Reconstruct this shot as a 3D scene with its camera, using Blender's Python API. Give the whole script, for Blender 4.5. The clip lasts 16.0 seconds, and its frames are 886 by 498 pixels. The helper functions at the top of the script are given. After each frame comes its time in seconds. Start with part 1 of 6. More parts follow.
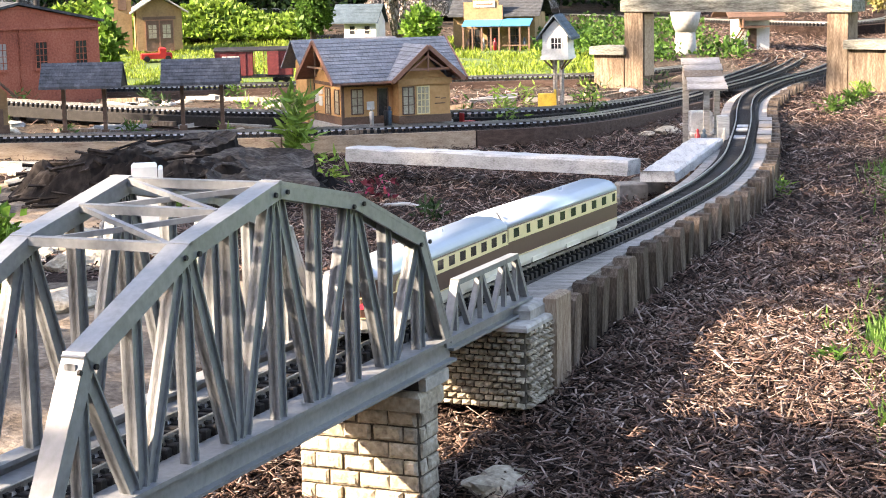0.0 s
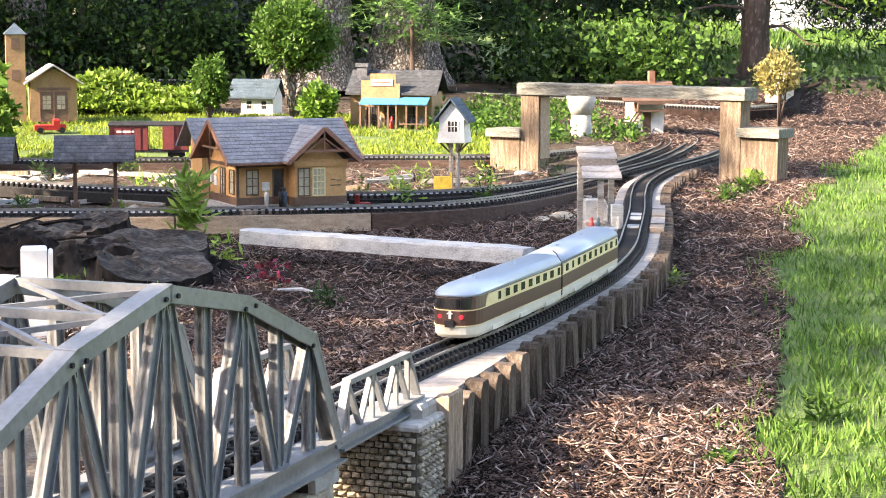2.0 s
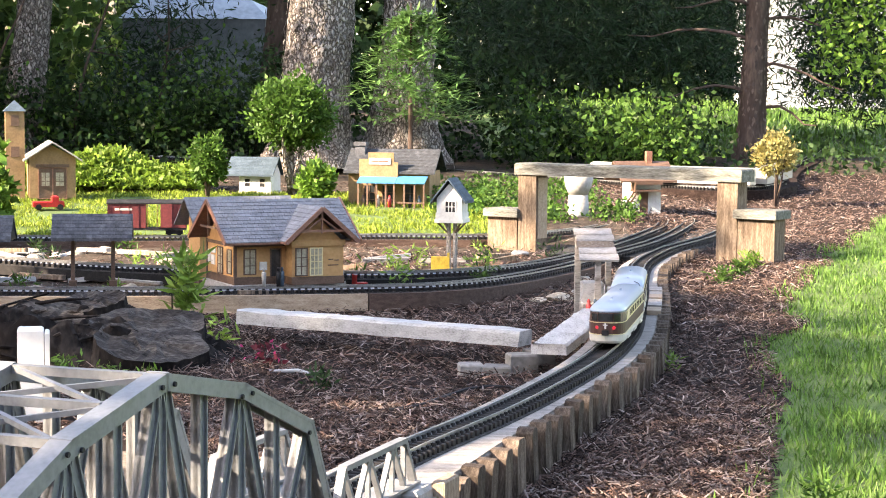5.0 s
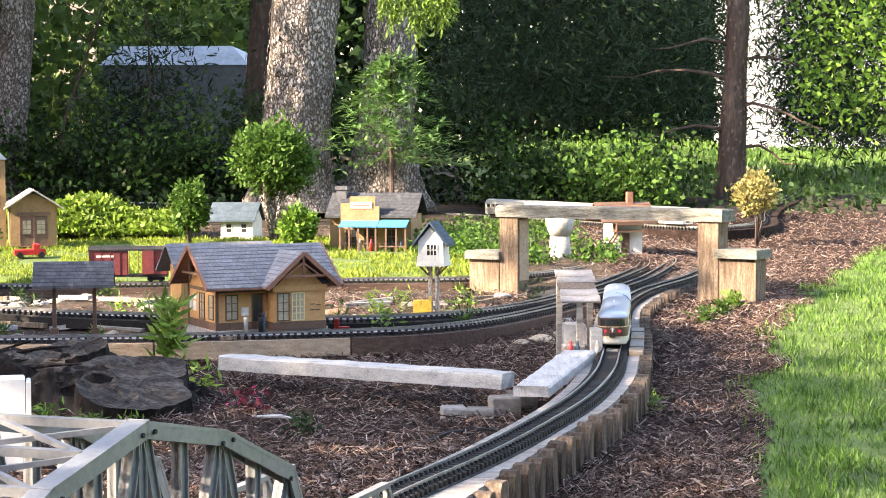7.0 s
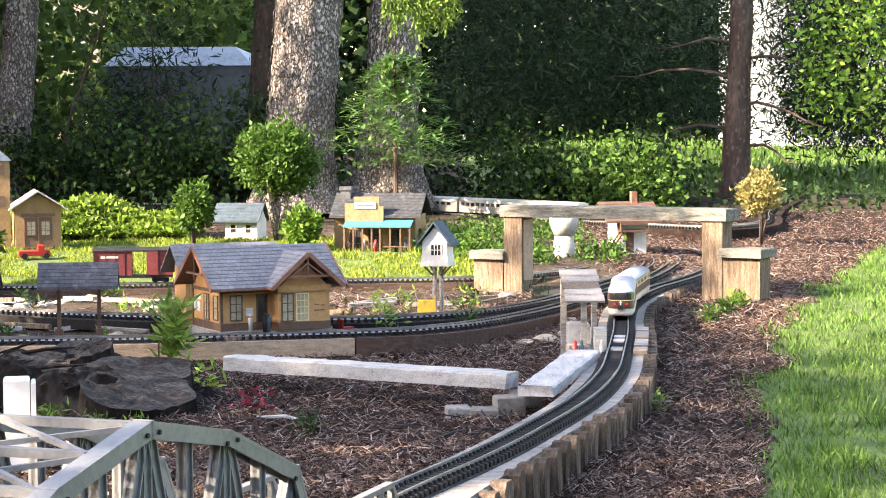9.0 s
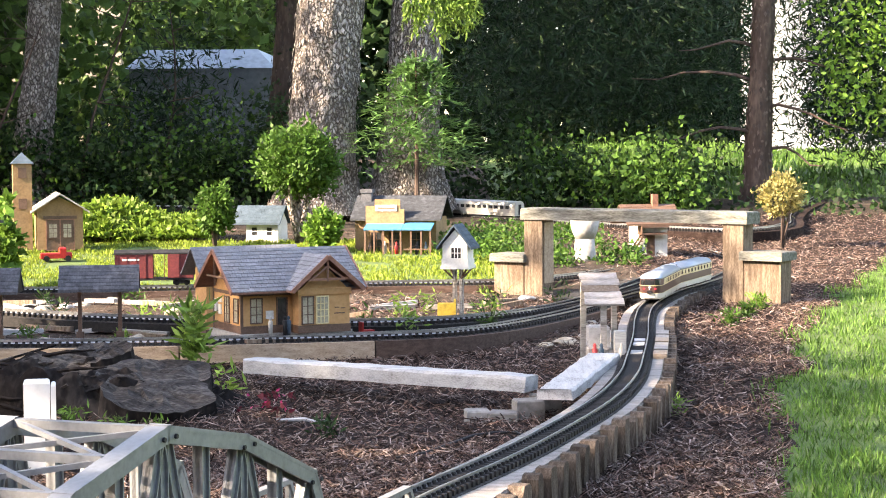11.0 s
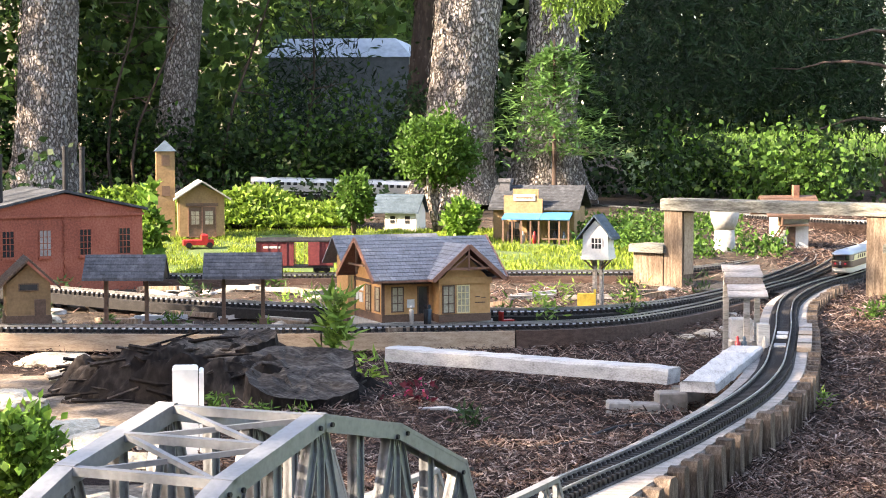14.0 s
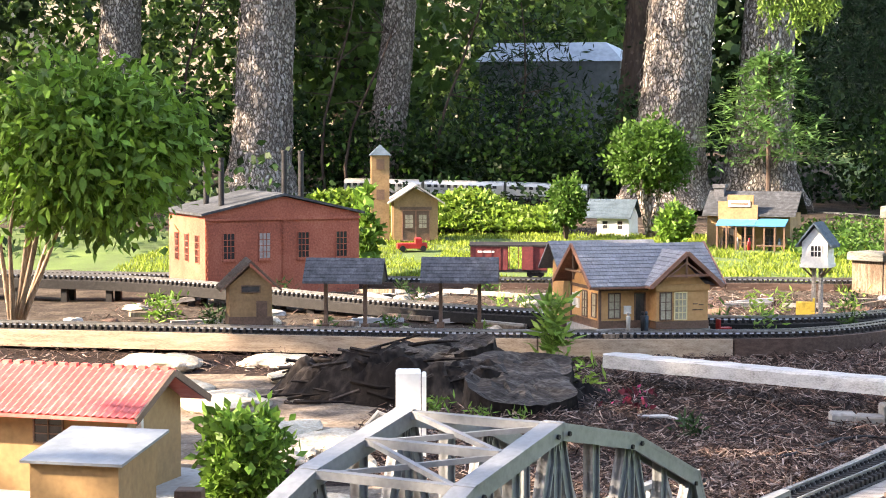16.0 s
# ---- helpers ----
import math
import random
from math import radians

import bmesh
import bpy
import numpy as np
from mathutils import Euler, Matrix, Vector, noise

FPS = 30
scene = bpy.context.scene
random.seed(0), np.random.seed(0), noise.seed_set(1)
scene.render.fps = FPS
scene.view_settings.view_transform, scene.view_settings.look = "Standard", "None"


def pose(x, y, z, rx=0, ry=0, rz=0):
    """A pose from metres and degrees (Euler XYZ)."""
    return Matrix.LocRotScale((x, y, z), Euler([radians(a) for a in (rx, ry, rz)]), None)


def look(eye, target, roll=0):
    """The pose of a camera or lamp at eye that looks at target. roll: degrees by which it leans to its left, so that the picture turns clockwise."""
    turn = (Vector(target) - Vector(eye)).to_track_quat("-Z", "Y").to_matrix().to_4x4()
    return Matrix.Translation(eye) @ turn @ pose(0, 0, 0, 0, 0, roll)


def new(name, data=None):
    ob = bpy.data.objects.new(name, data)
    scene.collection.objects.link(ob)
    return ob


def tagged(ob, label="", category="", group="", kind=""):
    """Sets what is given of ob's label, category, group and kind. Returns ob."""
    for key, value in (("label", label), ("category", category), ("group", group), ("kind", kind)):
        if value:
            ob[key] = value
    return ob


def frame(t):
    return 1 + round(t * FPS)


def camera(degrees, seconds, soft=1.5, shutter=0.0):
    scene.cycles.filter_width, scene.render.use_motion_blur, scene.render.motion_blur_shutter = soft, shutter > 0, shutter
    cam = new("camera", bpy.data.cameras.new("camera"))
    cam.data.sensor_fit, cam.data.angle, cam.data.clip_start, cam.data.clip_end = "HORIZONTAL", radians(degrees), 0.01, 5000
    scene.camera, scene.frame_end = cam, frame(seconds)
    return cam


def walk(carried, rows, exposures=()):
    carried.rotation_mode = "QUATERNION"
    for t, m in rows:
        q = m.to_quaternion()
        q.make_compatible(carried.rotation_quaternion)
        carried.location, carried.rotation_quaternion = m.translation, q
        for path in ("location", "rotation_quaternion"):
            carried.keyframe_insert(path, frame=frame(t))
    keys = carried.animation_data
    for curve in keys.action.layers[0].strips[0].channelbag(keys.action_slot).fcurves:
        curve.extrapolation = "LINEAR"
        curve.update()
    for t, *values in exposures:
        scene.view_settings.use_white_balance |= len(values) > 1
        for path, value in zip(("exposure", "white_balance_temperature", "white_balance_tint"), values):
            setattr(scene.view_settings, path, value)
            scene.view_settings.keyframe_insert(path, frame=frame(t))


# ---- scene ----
LENS = 26.73
cam = camera(LENS, 16.0, soft=1.0)


def aim(x, y, z, yaw, pitch, roll):
    return pose(x, y, z, 90 + pitch, 0, yaw) @ pose(0, 0, 0, 0, 0, roll)


PATH = [
    (0, -0.0057, -0.0144, 0.5257, 3.953, -9.110, -1.231),
    (0.5, -0.0060, -0.0072, 0.5369, 2.596, -8.461, -0.928),
    (1, -0.0106, -0.0028, 0.5505, 1.670, -7.984, -0.581),
    (1.5, -0.0067, 0.0034, 0.5595, 1.013, -7.497, -0.244),
    (2, -0.0050, 0.0059, 0.5668, 0.656, -7.020, 0.165),
    (2.5, -0.0049, 0.0030, 0.5731, 0.537, -6.553, 0.428),
    (3, -0.0070, 0.0048, 0.5738, 0.551, -6.178, 0.658),
    (3.5, -0.0084, 0.0046, 0.5741, 0.577, -5.911, 0.746),
    (4, -0.0085, 0.0050, 0.5772, 0.628, -5.612, 0.718),
    (6.5, 0.0010, 0.0023, 0.5851, 0.178, -3.484, -0.029),
    (7, 0.0001, 0.0000, 0.5848, 0.068, -3.388, -0.173),
    (7.5, 0.0007, 0.0011, 0.5835, 0.089, -3.405, -0.301),
    (8, 0.0008, -0.0001, 0.5831, 0.138, -3.416, -0.348),
    (10.5, 0.0057, -0.0048, 0.5879, 0.562, -3.324, -0.285),
    (11, 0.0080, -0.0048, 0.5880, 0.887, -3.320, -0.343),
    (11.5, 0.0055, -0.0055, 0.5890, 1.335, -3.237, -0.412),
    (12, 0.0013, 0.0019, 0.5871, 1.812, -3.183, -0.400),
    (12.5, 0.0011, 0.0019, 0.5878, 2.236, -3.218, -0.274),
    (13, -0.0042, -0.0015, 0.5873, 2.771, -3.300, -0.251),
    (13.5, -0.0064, -0.0087, 0.5925, 3.607, -3.458, -0.160),
    (14, -0.0180, -0.0119, 0.5924, 4.964, -3.655, -0.107),
    (14.5, -0.0282, -0.0137, 0.5931, 6.486, -3.785, -0.037),
    (15, -0.0375, -0.0171, 0.5940, 8.114, -3.824, 0.047),
    (15.5, -0.0460, -0.0171, 0.5978, 9.635, -3.756, 0.143),
    (16, -0.0564, -0.0258, 0.6003, 11.242, -3.556, 0.067),
]
walk(cam, [(t, aim(*r)) for t, *r in PATH], exposures=[(0, 2.7, 8100, 19), (16, 2.7, 8100, 19)])

# ---- light ----
SUN_AZ, SUN_EL = 248.0, 30.0  # degrees clockwise from +y, and above the ground
world = bpy.data.worlds.new("world")
scene.world = world
world.use_nodes = True
wn = world.node_tree
sky = wn.nodes.new("ShaderNodeTexSky")
sky.sky_type, sky.sun_disc = "NISHITA", False
sky.sun_elevation, sky.sun_rotation = radians(SUN_EL), radians(SUN_AZ)
wn.links.new(sky.outputs[0], wn.nodes["Background"].inputs[0])
wn.nodes["Background"].inputs[1].default_value = 0.15
sun = new("sun", bpy.data.lights.new("sun", "SUN"))
sun.data.energy, sun.data.angle, sun.data.color = 4.4, radians(0.6), (1.0, 0.93, 0.80)
to_sun = Vector((math.sin(radians(SUN_AZ)) * math.cos(radians(SUN_EL)), math.cos(radians(SUN_AZ)) * math.cos(radians(SUN_EL)), math.sin(radians(SUN_EL))))
sun.matrix_world = look(to_sun * 30, (0, 0, 0))


# ---- materials ----
def material(name, base, dark=None, light=None, scale=40.0, rough=0.8, metal=0.0, bump=0.15, fine=6.0, stretch=None, vary=0.0, island=0.0, spec=0.5, wear=0.5, coat=0.0):
    """Two scales of noise between dark, base and light; vary: lightness by object; island: by loose piece."""
    m = bpy.data.materials.new(name)
    m.use_nodes = True
    nt = m.node_tree
    n, link = nt.nodes, nt.links.new
    b = n["Principled BSDF"]
    dark = dark or tuple(c * 0.55 for c in base)
    light = light or tuple(min(1, c * 1.35) for c in base)
    co = n.new("ShaderNodeTexCoord")
    src = co.outputs["Object"]
    if stretch:
        mp = n.new("ShaderNodeMapping")
        mp.inputs["Scale"].default_value = stretch
        link(src, mp.inputs[0])
        src = mp.outputs[0]
    big, small = n.new("ShaderNodeTexNoise"), n.new("ShaderNodeTexNoise")
    for tex, s, d in ((big, scale, 3), (small, scale * fine, 4)):
        tex.inputs["Scale"].default_value, tex.inputs["Detail"].default_value = s, d
        link(src, tex.inputs["Vector"])
    mix = n.new("ShaderNodeMix")
    mix.data_type = "FLOAT"
    mix.inputs[0].default_value = wear
    link(big.outputs[0], mix.inputs[2])
    link(small.outputs[0], mix.inputs[3])
    ramp = n.new("ShaderNodeValToRGB")
    ramp.color_ramp.elements[0].position, ramp.color_ramp.elements[0].color = 0.3, (*dark, 1)
    ramp.color_ramp.elements[1].position, ramp.color_ramp.elements[1].color = 0.72, (*light, 1)
    ramp.color_ramp.elements.new(0.5).color = (*base, 1)
    link(mix.outputs[0], ramp.inputs[0])
    colour = ramp.outputs[0]
    for amount, kind, sock in ((vary, "ShaderNodeObjectInfo", "Random"), (island, "ShaderNodeNewGeometry", "Random Per Island")):
        if amount:
            info, rng, hsv = n.new(kind), n.new("ShaderNodeMapRange"), n.new("ShaderNodeHueSaturation")
            rng.inputs[3].default_value, rng.inputs[4].default_value = 1 - amount, 1 + amount
            link(info.outputs[sock], rng.inputs[0])
            link(rng.outputs[0], hsv.inputs["Value"])
            link(colour, hsv.inputs["Color"])
            colour = hsv.outputs[0]
    link(colour, b.inputs["Base Color"])
    b.inputs["Roughness"].default_value, b.inputs["Metallic"].default_value = rough, metal
    b.inputs["Specular IOR Level"].default_value = spec
    b.inputs["Coat Weight"].default_value = coat
    if bump:
        bp = n.new("ShaderNodeBump")
        bp.inputs["Strength"].default_value, bp.inputs["Distance"].default_value = bump, 0.01
        link(mix.outputs[0], bp.inputs["Height"])
        link(bp.outputs[0], b.inputs["Normal"])
    return m


def leafy(name, base, vary=0.35, trans=0.35):
    """A leaf: diffuse with light let through, each leaf a little different."""
    m = material(name, base, scale=20, rough=0.55, bump=0, island=vary, spec=0.22)
    n, link = m.node_tree.nodes, m.node_tree.links.new
    b, out = n["Principled BSDF"], n["Material Output"]
    tl, mx = n.new("ShaderNodeBsdfTranslucent"), n.new("ShaderNodeMixShader")
    link(b.inputs["Base Color"].links[0].from_socket, tl.inputs[0])
    mx.inputs[0].default_value = trans
    link(b.outputs[0], mx.inputs[1])
    link(tl.outputs[0], mx.inputs[2])
    link(mx.outputs[0], out.inputs[0])
    return m


STEEL = material("bridge_grey_paint", (0.165, 0.174, 0.184), (0.11, 0.117, 0.125), (0.22, 0.23, 0.24), 14, 0.40, 0.0, 0.05, 9)
RAIL = material("rail_brass_dull", (0.42, 0.42, 0.42), None, (0.60, 0.60, 0.60), 60, 0.32, 0.8, 0.05)
TIE = material("sleeper_dark_plastic", (0.014, 0.013, 0.013), None, (0.030, 0.028, 0.026), 60, 0.75, 0, 0.1, vary=0.3, island=0.3, spec=0.25)
PLANK = material("weathered_plank", (0.27, 0.245, 0.222), (0.08, 0.066, 0.057), (0.44, 0.41, 0.38), 14, 0.85, 0, 0.35, 7, (1, 5, 8), vary=0.2, island=0.2)
CEDAR = material("weathered_cedar", (0.25, 0.185, 0.135), (0.10, 0.065, 0.045), (0.42, 0.35, 0.28), 12, 0.85, 0, 0.4, 7, (9, 9, 1.2), vary=0.3, island=0.25, spec=0.15)
PINE = material("pale_pine_beam", (0.36, 0.265, 0.185), (0.18, 0.12, 0.08), (0.50, 0.40, 0.30), 10, 0.8, 0, 0.3, 7, (1.2, 9, 9), vary=0.15)
BROWNBEAM = material("dark_brown_beam", (0.090, 0.058, 0.045), None, (0.15, 0.10, 0.085), 12, 0.7, 0, 0.25, 7, (1.2, 9, 9), spec=0.15)
POST = material("weathered_post", (0.155, 0.114, 0.082), (0.045, 0.029, 0.019), (0.33, 0.265, 0.20), 11, 0.85, 0, 0.4, 7, (9, 9, 1.1), spec=0.15)
GREYBOARD = material("lichen_grey_board", (0.15, 0.15, 0.13), (0.035, 0.031, 0.024), (0.30, 0.305, 0.275), 9, 0.85, 0, 0.35, 6, (1.3, 8, 8), spec=0.15)
WHITEWOOD = material("bleached_white_timber", (0.37, 0.375, 0.37), (0.17, 0.17, 0.16), (0.52, 0.52, 0.51), 7, 0.8, 0, 0.3, 7, (1.2, 7, 7))
WHITEPLANK = material("bleached_plank", (0.40, 0.395, 0.385), (0.17, 0.165, 0.155), (0.54, 0.53, 0.52), 7, 0.8, 0, 0.3, 7, (7, 1.2, 7))
# near-black base: the shade in gaps between chips is put into its colour
MULCH = material("gap_shade_mulch", (0.020, 0.012, 0.010), (0.006, 0.0035, 0.003), (0.06, 0.04, 0.033), 34, 0.95, 0, 1.0, 5, spec=0.15)
CHIP = material("bark_chip", (0.105, 0.066, 0.054), (0.04, 0.024, 0.02), (0.20, 0.14, 0.115), 30, 0.9, 0, 0.3, 5, island=0.7, spec=0.15)
CHIPPALE = material("pale_bark_chip", (0.23, 0.178, 0.155), (0.11, 0.082, 0.07), (0.40, 0.33, 0.30), 30, 0.9, 0, 0.3, 5, island=0.5, spec=0.15)
CHIPDARK = material("black_bark_chip", (0.028, 0.018, 0.015), (0.014, 0.009, 0.008), (0.05, 0.034, 0.028), 30, 0.9, 0, 0.3, 5, island=0.5, spec=0.15)
SOIL = material("garden_soil_litter", (0.045, 0.034, 0.026), (0.012, 0.009, 0.007), (0.13, 0.105, 0.08), 12, 0.95, 0, 0.9, 9, spec=0.15)
SAND = material("pale_path_gravel", (0.15, 0.118, 0.09), (0.05, 0.038, 0.028), (0.30, 0.25, 0.20), 16, 0.95, 0, 0.9, 6, spec=0.15)
LAWN = material("lawn_base", (0.062, 0.108, 0.023), (0.04, 0.06, 0.017), (0.10, 0.16, 0.03), 5, 0.95, 0, 0.6, 30)
ROOFGREY = material("slate_grey_shingle", (0.17, 0.175, 0.19), (0.11, 0.11, 0.12), (0.25, 0.26, 0.28), 30, 0.8, 0, 0.25, 5, vary=0.12, island=0.12)
OCHRE = material("ochre_board_wall", (0.52, 0.285, 0.115), (0.40, 0.21, 0.08), (0.60, 0.35, 0.155), 16, 0.7, 0, 0.1, 6)
TANBOARD = material("tan_board_wall", (0.25, 0.152, 0.072), (0.16, 0.095, 0.044), (0.33, 0.21, 0.105), 18, 0.75, 0, 0.12, 6)
BROWN = material("brown_trim_paint", (0.115, 0.065, 0.042), None, (0.17, 0.10, 0.07), 30, 0.6, 0, 0.1)
REDTRIM = material("rust_red_trim", (0.25, 0.115, 0.075), None, (0.36, 0.18, 0.12), 30, 0.6, 0, 0.1)
CREAM = material("cream_paint", (0.72, 0.60, 0.33), (0.66, 0.54, 0.29), (0.78, 0.66, 0.38), 30, 0.45, 0, 0.03)
WHITE = material("white_paint", (0.62, 0.61, 0.57), (0.48, 0.46, 0.42), (0.70, 0.69, 0.66), 22, 0.6, 0, 0.08)
BRICKRED = material("red_brick_wall", (0.32, 0.10, 0.066), (0.17, 0.055, 0.04), (0.43, 0.165, 0.11), 7, 0.85, 0, 0.3, 18, spec=0.15)
TARROOF = material("tar_roof", (0.05, 0.054, 0.06), None, (0.12, 0.128, 0.138), 7, 0.7, 0, 0.2, 8, spec=0.15)
BLACK = material("black_paint", (0.022, 0.022, 0.024), None, (0.05, 0.05, 0.05), 30, 0.55, 0, 0.05, spec=0.15)
WAGON = material("oxide_red_wagon", (0.12, 0.017, 0.019), None, (0.17, 0.03, 0.03), 20, 0.6, 0, 0.1)
BLUEROOF = material("bright_blue_awning", (0.03, 0.17, 0.36), (0.02, 0.13, 0.30), (0.05, 0.22, 0.42), 30, 0.6, 0, 0.05)
SLATEBLUE = material("slate_blue_roof", (0.055, 0.082, 0.108), None, (0.09, 0.122, 0.155), 30, 0.7, 0, 0.1, spec=0.15)
MAROON = material("train_brown_paint", (0.088, 0.044, 0.036), (0.075, 0.038, 0.03), (0.10, 0.052, 0.042), 20, 0.45, 0, 0.0, coat=0.08, spec=0.3)
SILVER = material("train_silver_roof", (0.36, 0.43, 0.52), (0.33, 0.40, 0.49), (0.40, 0.47, 0.56), 12, 0.3, 0.15, 0.02)
SKIRT = material("train_cream_skirt", (0.66, 0.63, 0.55), (0.58, 0.55, 0.47), (0.72, 0.70, 0.62), 12, 0.4, 0, 0.02)
STAINLESS = material("stainless_coach", (0.50, 0.49, 0.46), (0.38, 0.37, 0.35), (0.60, 0.59, 0.56), 20, 0.35, 0.5, 0.03, stretch=(1, 8, 20))
DARKSHINGLE = material("dark_slate_shingle", (0.085, 0.088, 0.098), (0.05, 0.052, 0.058), (0.14, 0.145, 0.16), 30, 0.75, 0, 0.25, 5, island=0.25, spec=0.15)
GRAVEL = material("dark_ballast", (0.045, 0.042, 0.040), (0.016, 0.015, 0.014), (0.12, 0.115, 0.11), 45, 0.95, 0, 0.8, 4, spec=0.15)
GLASS = material("dark_window", (0.03, 0.032, 0.035), None, None, 20, 0.12, 0, 0.0)
PANE = material("pale_window_pane", (0.42, 0.38, 0.28), (0.22, 0.2, 0.15), (0.6, 0.55, 0.42), 25, 0.2, 0, 0.02)
REDLAMP = material("red_tail_lamp", (0.6, 0.02, 0.04), None, None, 20, 0.3, 0, 0)
_b = REDLAMP.node_tree.nodes["Principled BSDF"]
_b.inputs["Emission Color"].default_value, _b.inputs["Emission Strength"].default_value = (1, 0.05, 0.08, 1), 0.08
BARK = material("spruce_bark", (0.40, 0.355, 0.32), (0.19, 0.16, 0.14), (0.60, 0.55, 0.51), 9, 0.95, 0, 0.6, 5, (1, 1, 0.4), spec=0.15)


def fissures(m, scale, low, high):
    """Dark cracks between the plates of a rough bark."""
    n, link = m.node_tree.nodes, m.node_tree.links.new
    b = n["Principled BSDF"]
    co, mp, wob, vo, mr, mx = (n.new("ShaderNode" + k) for k in ("TexCoord", "Mapping", "TexNoise", "TexVoronoi", "MapRange", "MixRGB"))
    mp.inputs["Scale"].default_value = (1, 1, 0.55)
    wob.inputs["Scale"].default_value = scale * 0.8
    add = n.new("ShaderNodeVectorMath")
    add.operation = "MULTIPLY_ADD"
    add.inputs[1].default_value = (0.03, 0.03, 0.03)
    link(co.outputs["Object"], mp.inputs[0])
    link(mp.outputs[0], wob.inputs["Vector"])
    link(wob.outputs["Color"], add.inputs[0])
    link(mp.outputs[0], add.inputs[2])
    vo.feature = "DISTANCE_TO_EDGE"
    vo.inputs["Scale"].default_value = scale
    link(add.outputs[0], vo.inputs["Vector"])
    mr.inputs[1].default_value, mr.inputs[2].default_value = low, high
    link(vo.outputs["Distance"], mr.inputs[0])
    link(mr.outputs[0], mx.inputs[0])
    mx.inputs[1].default_value = (0.095, 0.078, 0.068, 1)
    link(b.inputs["Base Color"].links[0].from_socket, mx.inputs[2])
    link(mx.outputs[0], b.inputs["Base Color"])
    bp = n.new("ShaderNodeBump")
    bp.inputs["Strength"].default_value, bp.inputs["Distance"].default_value = 0.9, 0.02
    link(mr.outputs[0], bp.inputs["Height"])
    link(b.inputs["Normal"].links[0].from_socket, bp.inputs["Normal"])
    link(bp.outputs[0], b.inputs["Normal"])


fissures(BARK, 52, 0.0, 0.26)
DARKBARK = material("dark_bark", (0.07, 0.05, 0.042), None, (0.15, 0.11, 0.09), 9, 0.95, 0, 0.8, 5, (1, 1, 0.3), spec=0.15)
STUMPWOOD = material("rotten_stump", (0.013, 0.010, 0.009), (0.004, 0.0035, 0.003), (0.055, 0.046, 0.04), 9, 0.9, 0, 1.0, 6, (1, 1, 0.6), spec=0.15)
CUTWOOD = material("cut_stump_face", (0.048, 0.042, 0.038), (0.007, 0.006, 0.005), (0.17, 0.155, 0.14), 9, 0.85, 0, 0.9, 7, (1, 4, 1), spec=0.15)
STONE = material("tan_stone", (0.36, 0.31, 0.235), (0.15, 0.125, 0.095), (0.56, 0.51, 0.42), 26, 0.9, 0, 0.6, 5, vary=0.18, island=0.25)
GREYSTONE = material("pale_grey_stone", (0.33, 0.315, 0.29), (0.19, 0.18, 0.165), (0.46, 0.44, 0.41), 16, 0.9, 0, 0.6, 5, vary=0.15, island=0.2)
# very dark green: the wood's shade is partly put into this leaf colour
SHADEGREEN = leafy("shade_darkened_leaf", (0.026, 0.056, 0.018), 0.6)
BOXLEAF = leafy("boxwood_leaf", (0.056, 0.125, 0.022), 0.45)
BRIGHTLEAF = leafy("bright_leaf", (0.11, 0.215, 0.033), 0.55)
NEEDLE = leafy("spruce_needle", (0.022, 0.048, 0.022), 0.6, 0.2)
GOLDLEAF = leafy("golden_leaf", (0.30, 0.265, 0.10), 0.45)
BLADE = leafy("grass_blade", (0.09, 0.178, 0.036), 0.5, 0.3)
WEED = leafy("weed_leaf", (0.16, 0.27, 0.05), 0.4)
PINKS = leafy("pink_flower", (0.5, 0.06, 0.16), 0.4)
REDLEAF = leafy("dark_red_leaf", (0.12, 0.02, 0.03), 0.4)
REDTILE = material("red_tile_roof", (0.62, 0.13, 0.11), (0.5, 0.1, 0.08), (0.7, 0.25, 0.21), 10, 0.55, 0, 0.1)
TAN = material("tan_card_wall", (0.25, 0.15, 0.06), (0.18, 0.105, 0.042), (0.32, 0.20, 0.085), 12, 0.7, 0, 0.05)
ZINC = material("zinc_sheet_roof", (0.20, 0.225, 0.25), (0.13, 0.15, 0.17), (0.27, 0.295, 0.32), 8, 0.4, 0.3, 0.03)
YELLOW = material("yellow_board", (0.62, 0.42, 0.06), None, None, 20, 0.6, 0, 0.05)
PLASTERW = material("white_plastic", (0.72, 0.72, 0.70), (0.64, 0.64, 0.62), (0.78, 0.78, 0.77), 14, 0.45, 0, 0.03)
TRACTORRED = material("toy_red", (0.40, 0.022, 0.022), None, None, 20, 0.35, 0, 0.02)
RUBBER = material("rubber", (0.02, 0.02, 0.02), None, None, 20, 0.7, 0, 0.05, spec=0.15)
BLOCKGREY = material("grey_concrete_block", (0.20, 0.19, 0.175), (0.10, 0.095, 0.085), (0.31, 0.30, 0.28), 14, 0.9, 0, 0.4, 6, vary=0.25)
CONCRETE = material("pale_concrete", (0.33, 0.32, 0.30), (0.22, 0.21, 0.195), (0.42, 0.41, 0.39), 12, 0.9, 0, 0.3, 6)


